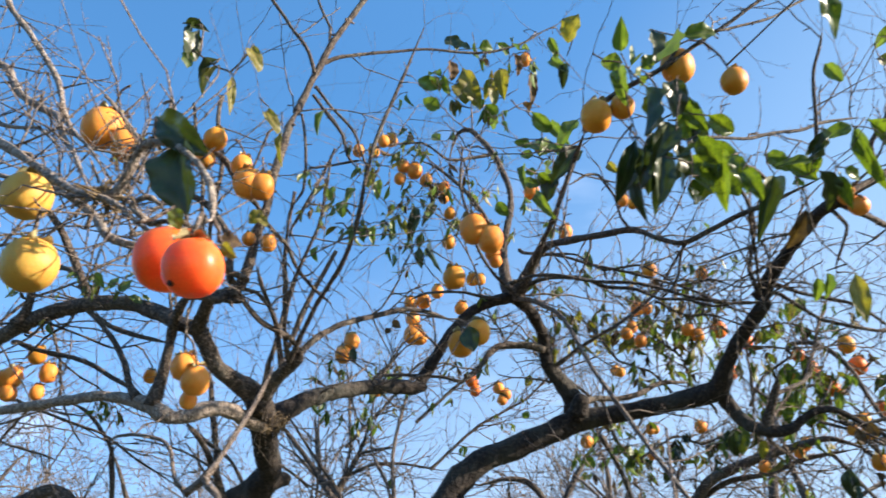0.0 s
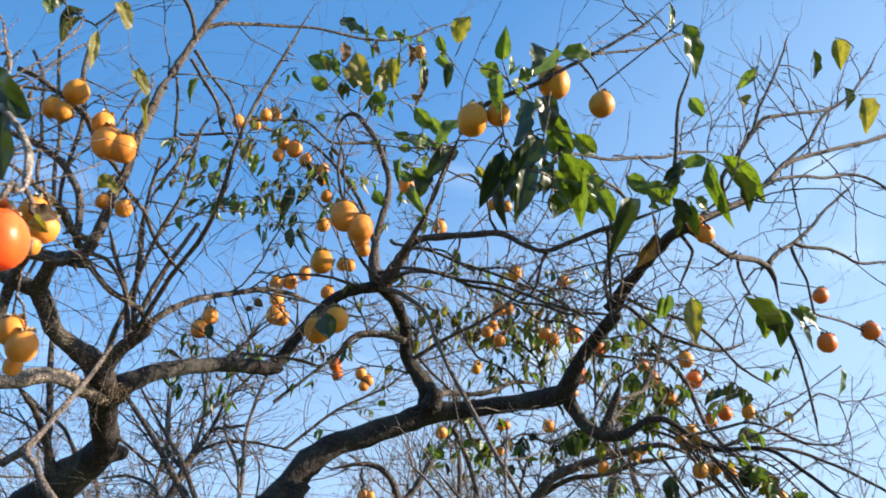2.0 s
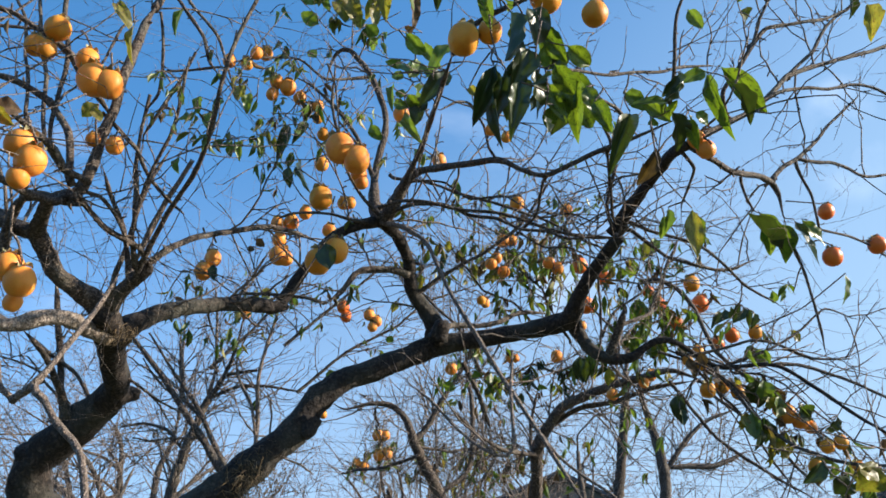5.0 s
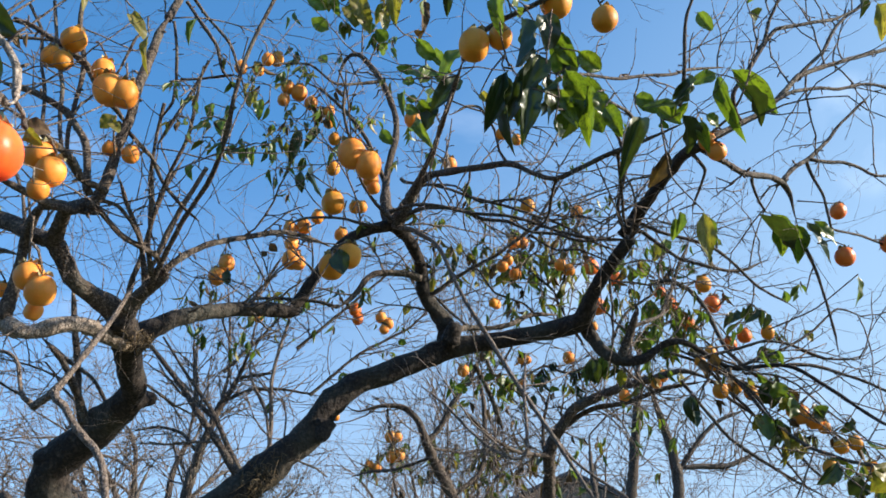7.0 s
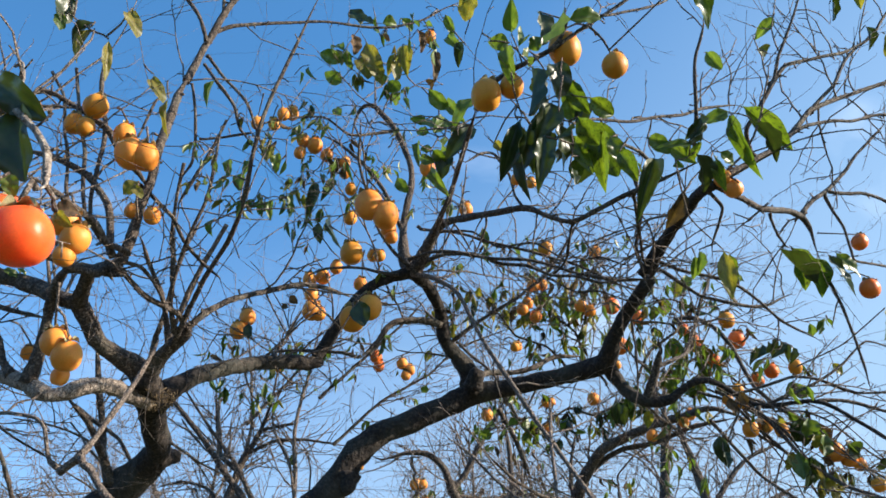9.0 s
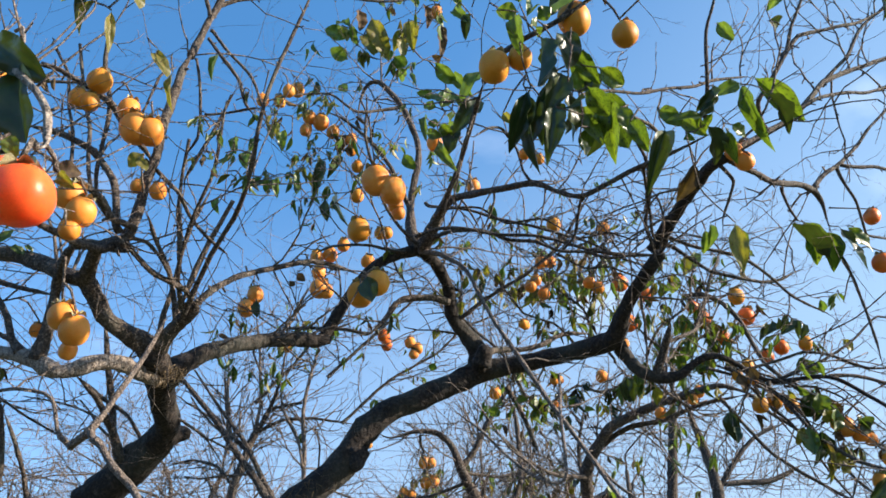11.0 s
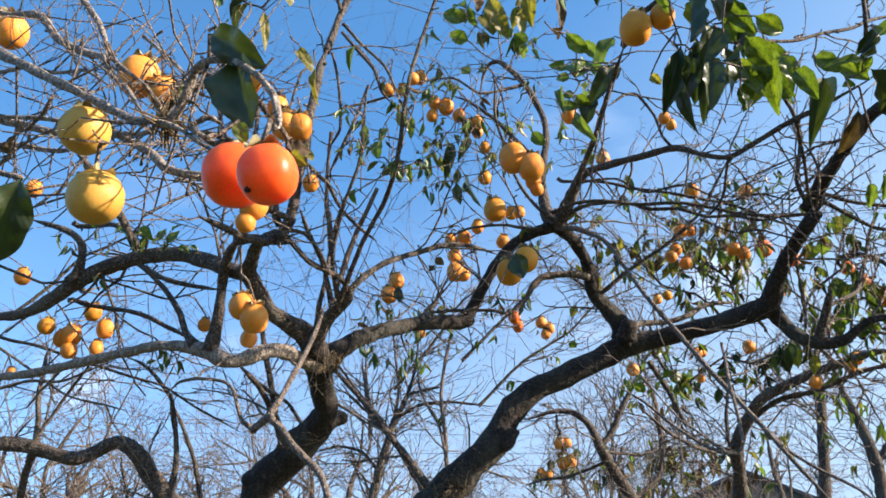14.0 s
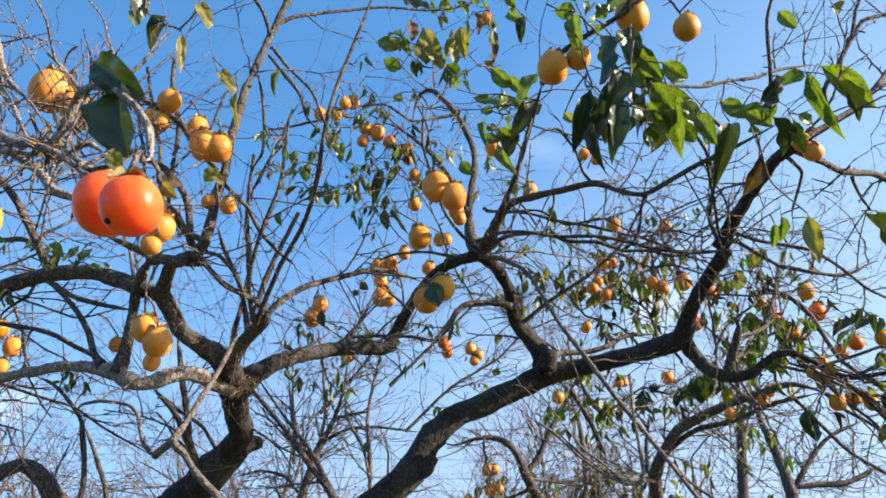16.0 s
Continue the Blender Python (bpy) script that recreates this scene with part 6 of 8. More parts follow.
leaf("yellow", (1.325, 2.300, 1.969), (1.356, 2.300, 1.947), 0.050)
leaf("yellow", (1.320, 2.300, 2.097), (1.336, 2.300, 2.057), 0.054)
leaf("dark", (1.528, 2.300, 2.054), (1.505, 2.300, 1.996), 0.030)
leaf("dark", (1.273, 2.300, 2.021), (1.287, 2.300, 1.935), 0.046)
leaf("dark", (1.415, 2.300, 2.062), (1.446, 2.300, 2.032), 0.051)
leaf("dark", (0.765, 2.300, 2.180), (0.756, 2.300, 2.106), 0.037)
leaf("dark", (0.782, 2.300, 2.173), (0.777, 2.300, 2.107), 0.033)
leaf("dry", (-0.215, 2.500, 2.545), (-0.188, 2.500, 2.515), 0.033)
leaf("dry", (-0.219, 2.500, 2.516), (-0.233, 2.500, 2.497), 0.026)
leaf("dry", (-0.091, 2.500, 3.074), (-0.101, 2.500, 3.006), 0.036)
leaf("dry", (-0.062, 2.500, 3.038), (-0.086, 2.500, 2.980), 0.032)
leaf("dry", (-0.109, 2.500, 3.052), (-0.121, 2.500, 2.996), 0.028)
leaf("dry", (-0.081, 2.500, 3.027), (-0.063, 2.500, 2.970), 0.028)
leaf("dry", (-0.614, 1.420, 2.495), (-0.585, 1.420, 2.442), 0.036)
leaf("dry", (-0.597, 1.420, 2.462), (-0.601, 1.420, 2.411), 0.031)
leaf("dry", (-0.623, 1.420, 2.444), (-0.579, 1.420, 2.416), 0.028)
leaf("dry", (-0.577, 1.420, 2.480), (-0.579, 1.420, 2.428), 0.024)
leaf("yellow", (-0.287, 1.300, 2.260), (-0.309, 1.300, 2.235), 0.028)
leaf("yellow", (-0.292, 1.300, 2.253), (-0.278, 1.300, 2.228), 0.017)
leaf("dry", (1.401, 2.350, 2.078), (1.442, 2.350, 2.048), 0.049)
leaf("dry", (1.361, 2.350, 2.042), (1.394, 2.350, 2.020), 0.044)
leaf("dry", (1.149, 2.350, 2.230), (1.172, 2.350, 2.189), 0.036)
leaf("dry", (1.112, 2.350, 2.210), (1.126, 2.350, 2.160), 0.036)
leaf("dry", (1.178, 2.350, 2.147), (1.211, 2.350, 2.124), 0.043)
leaf("yellow", (-0.037, 2.500, 3.535), (-0.014, 2.500, 3.415), 0.048)
leaf("yellow", (0.102, 2.500, 3.508), (0.091, 2.500, 3.415), 0.039)
leaf("yellow", (-0.135, 2.500, 3.549), (-0.105, 2.500, 3.454), 0.044)
leaf("green", (-0.900, 1.900, 2.407), (-0.855, 1.900, 2.376), 0.031, (0.2, -1.0, 0.3))
leaf("green", (-0.843, 1.900, 2.365), (-0.829, 1.900, 2.407), 0.031, (0.2, -1.0, 0.3))
leaf("green", (-0.820, 1.900, 2.357), (-0.793, 1.900, 2.400), 0.037, (0.2, -1.0, 0.3))
leaf("green", (-0.791, 1.900, 2.349), (-0.746, 1.900, 2.344), 0.027, (0.2, -1.0, 0.3))
leaf("green", (-0.813, 1.900, 2.394), (-0.783, 1.900, 2.412), 0.028, (0.2, -1.0, 0.3))
leaf("green", (-0.756, 1.900, 2.354), (-0.734, 1.900, 2.335), 0.021, (0.2, -1.0, 0.3))
leaf("green", (0.360, 1.501, 2.782), (0.345, 1.425, 2.807), 0.034, (-0.32, -1.11, -0.39), None, 4)
leaf("green", (0.331, 1.359, 2.633), (0.289, 1.352, 2.627), 0.033, (-0.57, -0.34, -0.25), None, 7)
leaf("green", (0.334, 1.418, 2.678), (0.333, 1.409, 2.594), 0.035, (-0.53, -1.21, -0.38), None, 8)
leaf("green", (0.359, 1.422, 2.675), (0.387, 1.450, 2.761), 0.029, (-0.04, -1.00, -0.04), None, 4)
leaf("green", (0.384, 1.449, 2.695), (0.411, 1.434, 2.717), 0.030, (0.58, -0.39, 0.23), None, 5)
leaf("green", (0.364, 1.421, 2.653), (0.408, 1.452, 2.691), 0.029, (-0.18, -1.06, -0.17), None, 8)
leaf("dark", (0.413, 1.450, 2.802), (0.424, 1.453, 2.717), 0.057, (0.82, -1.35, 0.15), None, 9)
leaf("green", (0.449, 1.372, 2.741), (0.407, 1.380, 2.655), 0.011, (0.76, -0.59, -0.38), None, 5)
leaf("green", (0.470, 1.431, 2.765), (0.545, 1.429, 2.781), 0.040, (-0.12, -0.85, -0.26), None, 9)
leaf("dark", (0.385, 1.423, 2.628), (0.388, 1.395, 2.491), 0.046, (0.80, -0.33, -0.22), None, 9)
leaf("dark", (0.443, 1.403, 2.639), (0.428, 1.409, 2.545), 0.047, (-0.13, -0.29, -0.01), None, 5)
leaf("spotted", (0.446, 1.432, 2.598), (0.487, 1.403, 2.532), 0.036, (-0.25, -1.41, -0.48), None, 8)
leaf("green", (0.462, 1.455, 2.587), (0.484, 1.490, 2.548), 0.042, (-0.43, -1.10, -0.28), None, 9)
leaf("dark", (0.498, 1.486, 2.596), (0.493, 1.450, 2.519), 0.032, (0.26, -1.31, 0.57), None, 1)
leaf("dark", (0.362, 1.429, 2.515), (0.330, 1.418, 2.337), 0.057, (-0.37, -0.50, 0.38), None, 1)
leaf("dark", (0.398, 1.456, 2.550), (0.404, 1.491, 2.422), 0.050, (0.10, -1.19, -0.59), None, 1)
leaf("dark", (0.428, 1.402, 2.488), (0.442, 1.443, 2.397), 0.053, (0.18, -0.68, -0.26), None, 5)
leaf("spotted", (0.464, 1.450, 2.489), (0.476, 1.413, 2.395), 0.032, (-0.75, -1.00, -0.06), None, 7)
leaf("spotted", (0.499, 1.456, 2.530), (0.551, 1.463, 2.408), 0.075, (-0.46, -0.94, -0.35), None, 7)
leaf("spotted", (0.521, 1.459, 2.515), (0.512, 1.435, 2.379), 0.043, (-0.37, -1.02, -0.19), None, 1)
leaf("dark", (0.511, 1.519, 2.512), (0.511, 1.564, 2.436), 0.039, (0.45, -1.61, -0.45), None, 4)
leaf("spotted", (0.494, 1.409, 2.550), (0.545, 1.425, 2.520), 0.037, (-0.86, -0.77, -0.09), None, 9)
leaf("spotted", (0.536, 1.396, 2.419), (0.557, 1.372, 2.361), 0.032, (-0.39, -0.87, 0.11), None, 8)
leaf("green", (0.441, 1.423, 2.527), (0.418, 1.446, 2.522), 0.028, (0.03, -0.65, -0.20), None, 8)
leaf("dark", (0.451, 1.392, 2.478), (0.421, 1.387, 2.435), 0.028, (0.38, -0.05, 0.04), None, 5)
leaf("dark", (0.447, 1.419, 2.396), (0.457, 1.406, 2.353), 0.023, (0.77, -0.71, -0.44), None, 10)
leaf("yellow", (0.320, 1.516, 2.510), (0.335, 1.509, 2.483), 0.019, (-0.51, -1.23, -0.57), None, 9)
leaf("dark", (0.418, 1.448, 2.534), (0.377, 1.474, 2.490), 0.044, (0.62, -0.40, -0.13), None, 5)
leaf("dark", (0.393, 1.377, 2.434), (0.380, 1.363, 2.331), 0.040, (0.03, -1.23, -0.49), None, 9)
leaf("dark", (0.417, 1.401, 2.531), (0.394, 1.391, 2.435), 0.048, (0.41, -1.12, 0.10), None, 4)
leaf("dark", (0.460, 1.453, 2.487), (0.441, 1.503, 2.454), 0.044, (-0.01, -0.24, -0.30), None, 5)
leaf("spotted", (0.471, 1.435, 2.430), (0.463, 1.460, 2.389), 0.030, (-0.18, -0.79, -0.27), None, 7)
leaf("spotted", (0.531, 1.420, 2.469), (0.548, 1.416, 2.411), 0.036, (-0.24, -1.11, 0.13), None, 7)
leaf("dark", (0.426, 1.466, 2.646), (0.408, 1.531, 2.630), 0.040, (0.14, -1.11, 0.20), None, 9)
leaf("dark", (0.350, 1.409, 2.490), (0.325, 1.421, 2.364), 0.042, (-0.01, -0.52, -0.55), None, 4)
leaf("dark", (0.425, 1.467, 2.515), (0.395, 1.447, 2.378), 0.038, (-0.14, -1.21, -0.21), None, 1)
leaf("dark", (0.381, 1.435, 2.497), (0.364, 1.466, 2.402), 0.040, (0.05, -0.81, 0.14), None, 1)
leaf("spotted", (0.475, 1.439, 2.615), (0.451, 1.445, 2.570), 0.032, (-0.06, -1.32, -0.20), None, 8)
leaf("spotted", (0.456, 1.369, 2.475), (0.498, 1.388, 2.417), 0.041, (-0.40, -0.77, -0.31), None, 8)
leaf("green", (0.317, 1.863, 2.879), (0.249, 1.846, 2.783), 0.052, (-0.44, -0.99, -0.33), None, 1)
leaf("dark", (0.314, 1.843, 2.774), (0.241, 1.818, 2.682), 0.056, (0.09, -1.64, 0.10), None, 8)
leaf("yellow", (0.317, 1.789, 3.174), (0.285, 1.827, 3.108), 0.061, (-0.79, -0.97, -0.33), None, 9)
leaf("green", (0.228, 1.713, 3.021), (0.251, 1.729, 2.969), 0.024, (-0.49, -1.35, -0.35), None, 9)
leaf("green", (0.237, 1.754, 2.987), (0.266, 1.717, 2.917), 0.028, (-0.28, -0.85, -0.53), None, 9)
leaf("dark", (0.262, 1.727, 2.951), (0.265, 1.725, 2.883), 0.026, (-0.02, -0.48, 0.21), None, 8)
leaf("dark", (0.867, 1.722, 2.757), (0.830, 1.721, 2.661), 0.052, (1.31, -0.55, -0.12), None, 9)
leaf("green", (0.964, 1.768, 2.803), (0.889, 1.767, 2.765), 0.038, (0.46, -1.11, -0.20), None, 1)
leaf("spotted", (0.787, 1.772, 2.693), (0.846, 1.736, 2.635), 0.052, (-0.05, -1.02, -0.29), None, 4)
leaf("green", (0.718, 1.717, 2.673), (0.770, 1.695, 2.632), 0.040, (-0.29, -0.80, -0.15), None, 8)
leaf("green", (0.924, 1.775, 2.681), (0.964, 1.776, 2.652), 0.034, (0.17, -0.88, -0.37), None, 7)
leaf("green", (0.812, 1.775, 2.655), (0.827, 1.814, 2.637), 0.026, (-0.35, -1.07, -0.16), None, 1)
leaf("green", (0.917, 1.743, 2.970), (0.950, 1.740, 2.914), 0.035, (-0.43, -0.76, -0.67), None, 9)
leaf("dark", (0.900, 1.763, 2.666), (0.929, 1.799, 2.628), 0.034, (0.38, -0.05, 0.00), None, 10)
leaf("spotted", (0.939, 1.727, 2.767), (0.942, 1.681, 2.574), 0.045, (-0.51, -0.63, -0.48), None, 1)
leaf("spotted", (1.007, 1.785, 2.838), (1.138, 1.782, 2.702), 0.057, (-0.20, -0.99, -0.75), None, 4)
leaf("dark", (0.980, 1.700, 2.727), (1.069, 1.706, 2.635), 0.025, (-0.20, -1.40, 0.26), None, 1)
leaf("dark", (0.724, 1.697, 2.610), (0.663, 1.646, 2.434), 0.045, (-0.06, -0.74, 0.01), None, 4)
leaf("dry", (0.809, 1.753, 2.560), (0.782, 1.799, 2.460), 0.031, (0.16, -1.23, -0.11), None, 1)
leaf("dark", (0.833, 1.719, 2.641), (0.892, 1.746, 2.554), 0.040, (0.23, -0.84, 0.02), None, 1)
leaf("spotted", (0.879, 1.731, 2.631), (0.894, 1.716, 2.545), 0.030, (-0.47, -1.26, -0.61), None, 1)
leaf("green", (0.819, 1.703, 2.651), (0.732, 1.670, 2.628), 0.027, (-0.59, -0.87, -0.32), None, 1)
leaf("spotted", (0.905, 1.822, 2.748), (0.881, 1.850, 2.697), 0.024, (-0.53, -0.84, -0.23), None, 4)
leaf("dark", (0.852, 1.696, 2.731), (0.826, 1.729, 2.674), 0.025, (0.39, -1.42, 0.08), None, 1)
leaf("yellow", (0.459, 3.028, 2.819), (0.454, 3.073, 2.760), 0.031, (-0.13, -1.24, -0.04), None, 1)
leaf("dry", (0.492, 3.012, 2.776), (0.502, 3.018, 2.713), 0.027, (0.29, -0.98, -0.37), None, 1)
leaf("green", (0.527, 3.054, 2.823), (0.516, 3.079, 2.747), 0.027, (-0.16, -0.88, -0.23), None, 1)
leaf("yellow", (0.572, 3.132, 2.769), (0.582, 3.122, 2.672), 0.037, (-0.18, -0.85, -0.43), None, 1)
leaf("dry", (0.607, 3.060, 2.755), (0.596, 3.064, 2.676), 0.031, (0.23, -1.13, -0.37), None, 1)
leaf("yellow", (0.623, 2.961, 2.700), (0.634, 2.934, 2.619), 0.034, (0.31, -1.14, -0.49), None, 1)
leaf("green", (0.722, 3.007, 2.802), (0.705, 3.025, 2.716), 0.045, (0.04, -1.24, -0.22), None, 1)
leaf("green", (0.762, 3.059, 2.721), (0.778, 3.082, 2.647), 0.050, (-0.13, -0.65, -0.27), None, 1)
leaf("yellow", (0.810, 3.046, 2.815), (0.797, 3.030, 2.711), 0.036, (-0.05, -0.83, -0.40), None, 1)
leaf("green", (0.845, 3.088, 2.764), (0.868, 3.105, 2.699), 0.027, (0.27, -0.84, -0.36), None, 1)
leaf("dark", (0.863, 2.983, 2.645), (0.852, 2.992, 2.579), 0.026, (0.24, -0.95, -0.18), None, 1)
leaf("green", (0.925, 3.033, 2.857), (0.928, 3.022, 2.767), 0.032, (-0.19, -0.73, -0.32), None, 1)
leaf("dark", (0.443, 3.033, 2.762), (0.431, 2.993, 2.683), 0.029, (-0.05, -0.57, -0.21), None, 1)
leaf("yellow", (0.406, 3.025, 2.794), (0.418, 3.068, 2.740), 0.029, (0.29, -0.80, -0.19), None, 1)
leaf("green", (0.378, 3.090, 2.787), (0.374, 3.107, 2.729), 0.027, (0.16, -1.16, -0.05), None, 1)
leaf("yellow", (0.668, 3.058, 2.885), (0.689, 3.119, 2.842), 0.032, (-0.41, -0.86, -0.15), None, 1)
leaf("green", (1.127, 3.038, 2.817), (1.114, 3.052, 2.727), 0.036, (0.15, -0.88, -0.46), None, 1)
leaf("green", (1.171, 3.045, 2.772), (1.190, 3.076, 2.703), 0.041, (0.26, -0.98, -0.33), None, 1)
leaf("green", (1.235, 3.057, 2.813), (1.231, 3.088, 2.725), 0.055, (-0.21, -1.27, -0.33), None, 1)
leaf("yellow", (1.267, 3.011, 2.873), (1.267, 2.994, 2.789), 0.041, (0.02, -0.90, -0.56), None, 1)
leaf("green", (1.345, 3.078, 2.928), (1.303, 3.025, 2.815), 0.042, (0.11, -1.32, -0.60), None, 1)
leaf("green", (1.362, 3.072, 2.618), (1.370, 3.060, 2.532), 0.045, (-0.16, -1.09, -0.26), None, 1)
leaf("green", (1.247, 3.048, 2.640), (1.223, 3.047, 2.540), 0.054, (0.21, -1.14, -0.44), None, 1)
leaf("yellow", (1.175, 3.032, 2.485), (1.194, 3.067, 2.408), 0.044, (0.20, -0.74, -0.36), None, 1)
leaf("green", (1.255, 3.045, 2.521), (1.234, 3.070, 2.427), 0.049, (-0.08, -0.83, -0.21), None, 1)
leaf("yellow", (1.295, 3.026, 2.473), (1.303, 3.023, 2.387), 0.048, (-0.02, -0.65, 0.17), None, 1)
leaf("green", (1.354, 3.047, 2.527), (1.335, 3.047, 2.446), 0.040, (-0.46, -0.96, -0.35), None, 1)
leaf("dark", (1.395, 3.012, 2.458), (1.409, 3.036, 2.379), 0.044, (-0.47, -1.06, -0.31), None, 1)
leaf("spotted", (0.980, 3.006, 2.363), (0.965, 3.032, 2.270), 0.051, (0.21, -1.28, -0.63), None, 1)
leaf("yellow", (1.041, 3.071, 2.367), (1.056, 3.070, 2.291), 0.039, (-0.24, -1.06, -0.37), None, 1)
leaf("green", (0.493, 3.045, 2.249), (0.464, 3.070, 2.205), 0.046, (0.08, -0.65, -0.08), None, 1)
leaf("green", (0.577, 3.074, 2.302), (0.609, 3.106, 2.261), 0.047, (0.26, -0.86, -0.60), None, 1)
leaf("green", (0.801, 3.080, 2.308), (0.782, 3.082, 2.251), 0.047, (0.32, -0.98, -0.24), None, 1)
leaf("green", (0.828, 3.062, 2.263), (0.862, 3.112, 2.229), 0.039, (0.04, -1.05, -0.29), None, 1)
leaf("dark", (0.756, 3.035, 2.221), (0.745, 3.039, 2.156), 0.029, (-0.00, -0.92, 0.23), None, 1)
leaf("yellow", (1.098, 3.036, 2.342), (1.105, 3.037, 2.259), 0.039, (-0.04, -0.87, -0.59), None, 1)
leaf("yellow", (0.263, 3.026, 2.546), (0.250, 3.025, 2.493), 0.030, (0.11, -1.01, -0.45), None, 1)
leaf("green", (0.253, 3.020, 2.404), (0.237, 3.035, 2.369), 0.030, (0.29, -0.94, -0.31), None, 1)
leaf("green", (-0.107, 2.496, 3.482), (-0.200, 2.467, 3.514), 0.056, (-0.46, -1.05, -0.24), None, 7)
leaf("green", (-0.100, 2.479, 3.377), (-0.166, 2.442, 3.392), 0.053, (-0.17, -0.66, -0.35), None, 7)
leaf("green", (-0.103, 2.494, 3.537), (-0.168, 2.502, 3.603), 0.046, (0.16, -1.30, -0.03), None, 8)
leaf("green", (-0.096, 2.464, 3.526), (-0.078, 2.502, 3.447), 0.045, (-0.38, -1.08, -0.33), None, 1)
leaf("green", (-0.089, 2.450, 3.211), (-0.128, 2.439, 3.246), 0.038, (-0.50, -1.34, -0.04), None, 1)
leaf("dark", (-0.050, 2.500, 3.671), (-0.091, 2.500, 3.754), 0.068, (0.97, -0.79, -0.18), None, 5)
leaf("dark", (-0.052, 2.514, 3.711), (-0.013, 2.448, 3.666), 0.042, (-0.85, -1.31, 0.47), None, 7)
leaf("yellow", (-0.021, 2.463, 3.557), (0.036, 2.457, 3.384), 0.067, (-0.28, -1.18, -0.26), None, 7)
leaf("spotted", (0.030, 2.496, 3.683), (0.100, 2.508, 3.705), 0.059, (-0.52, -0.90, -0.39), None, 4)
leaf("green", (0.102, 2.526, 3.742), (0.161, 2.603, 3.747), 0.041, (-0.55, -1.43, -0.39), None, 9)
leaf("dry", (0.170, 2.517, 3.682), (0.194, 2.549, 3.594), 0.047, (0.46, -0.66, 0.09), None, 9)
leaf("green", (0.230, 2.442, 3.630), (0.180, 2.474, 3.675), 0.032, (-0.45, -0.85, -0.16), None, 4)
leaf("dry", (0.236, 2.509, 3.581), (0.251, 2.479, 3.433), 0.043, (0.21, -1.00, 0.21), None, 7)
leaf("yellow", (0.112, 2.523, 3.609), (0.142, 2.515, 3.471), 0.060, (0.01, -1.15, 0.09), None, 4)
leaf("green", (0.066, 2.451, 3.378), (0.116, 2.486, 3.342), 0.057, (-0.34, -1.05, -0.57), None, 8)
leaf("green", (0.114, 2.489, 3.355), (0.082, 2.509, 3.315), 0.047, (-0.75, -0.76, 0.03), None, 7)
leaf("dry", (0.244, 2.497, 3.429), (0.208, 2.570, 3.433), 0.046, (0.25, -1.18, -0.35), None, 4)
leaf("yellow", (-0.311, 2.475, 3.094), (-0.336, 2.470, 3.015), 0.042, (-0.87, -0.85, -0.43), None, 8)
leaf("dry", (-0.075, 2.475, 3.605), (-0.061, 2.501, 3.527), 0.057, (0.56, -0.66, -0.05), None, 9)
leaf("yellow", (0.089, 2.529, 3.570), (0.073, 2.520, 3.472), 0.046, (0.27, -0.95, -0.46), None, 1)
leaf("green", (0.195, 1.871, 2.904), (0.251, 1.902, 2.860), 0.041, (-0.50, -0.91, -0.55), None, 9)
leaf("green", (0.224, 1.871, 2.776), (0.178, 1.903, 2.864), 0.050, (-0.36, -0.99, -0.39), None, 1)
leaf("green", (0.243, 1.851, 2.795), (0.211, 1.817, 2.734), 0.036, (-0.03, -1.17, -0.49), None, 9)
leaf("green", (0.200, 1.897, 2.781), (0.161, 1.893, 2.789), 0.029, (-0.44, -0.67, -0.10), None, 8)
leaf("green", (0.193, 1.899, 2.718), (0.192, 1.884, 2.741), 0.028, (-0.69, -1.07, -0.72), None, 1)
leaf("green", (0.216, 1.880, 2.679), (0.172, 1.902, 2.708), 0.028, (-0.08, -0.81, -0.47), None, 9)
leaf("green", (0.257, 1.872, 2.769), (0.287, 1.897, 2.838), 0.040, (-0.42, -0.83, 0.21), None, 8)
leaf("green", (0.226, 1.932, 2.782), (0.271, 2.002, 2.796), 0.038, (0.04, -1.07, -0.08), None, 8)
leaf("spotted", (0.209, 1.881, 2.719), (0.243, 1.883, 2.674), 0.034, (-0.69, -1.04, -0.12), None, 8)
leaf("dark", (0.256, 1.897, 2.733), (0.222, 1.880, 2.649), 0.047, (-0.27, -0.89, 0.39), None, 7)
leaf("green", (0.193, 1.909, 2.822), (0.157, 1.871, 2.811), 0.027, (-0.05, -1.01, -0.33), None, 7)
leaf("green", (0.206, 1.926, 2.682), (0.224, 1.861, 2.605), 0.031, (-0.41, -1.03, -0.23), None, 8)
leaf("green", (0.240, 1.917, 2.895), (0.275, 1.862, 2.831), 0.032, (-0.07, -0.96, -0.32), None, 8)
leaf("green", (0.170, 1.855, 2.721), (0.160, 1.805, 2.657), 0.023, (-0.29, -0.93, -0.30), None, 8)
leaf("dark", (-0.106, 2.512, 2.847), (-0.105, 2.425, 2.704), 0.038, (-0.11, -0.37, -0.40), None, 1)
leaf("dark", (-0.168, 2.458, 2.949), (-0.159, 2.423, 2.805), 0.035, (0.56, -1.39, 0.23), None, 1)
leaf("dark", (-0.098, 2.455, 2.961), (-0.127, 2.423, 2.860), 0.032, (0.27, -1.42, -0.56), None, 4)
leaf("green", (-0.408, 2.449, 2.961), (-0.417, 2.437, 2.894), 0.044, (-0.31, -0.82, -0.36), None, 7)
leaf("green", (-0.451, 2.432, 3.002), (-0.454, 2.421, 2.943), 0.038, (-0.24, -1.04, -0.22), None, 8)
leaf("green", (-0.379, 2.447, 3.007), (-0.401, 2.421, 2.960), 0.035, (-0.23, -1.21, -0.30), None, 8)
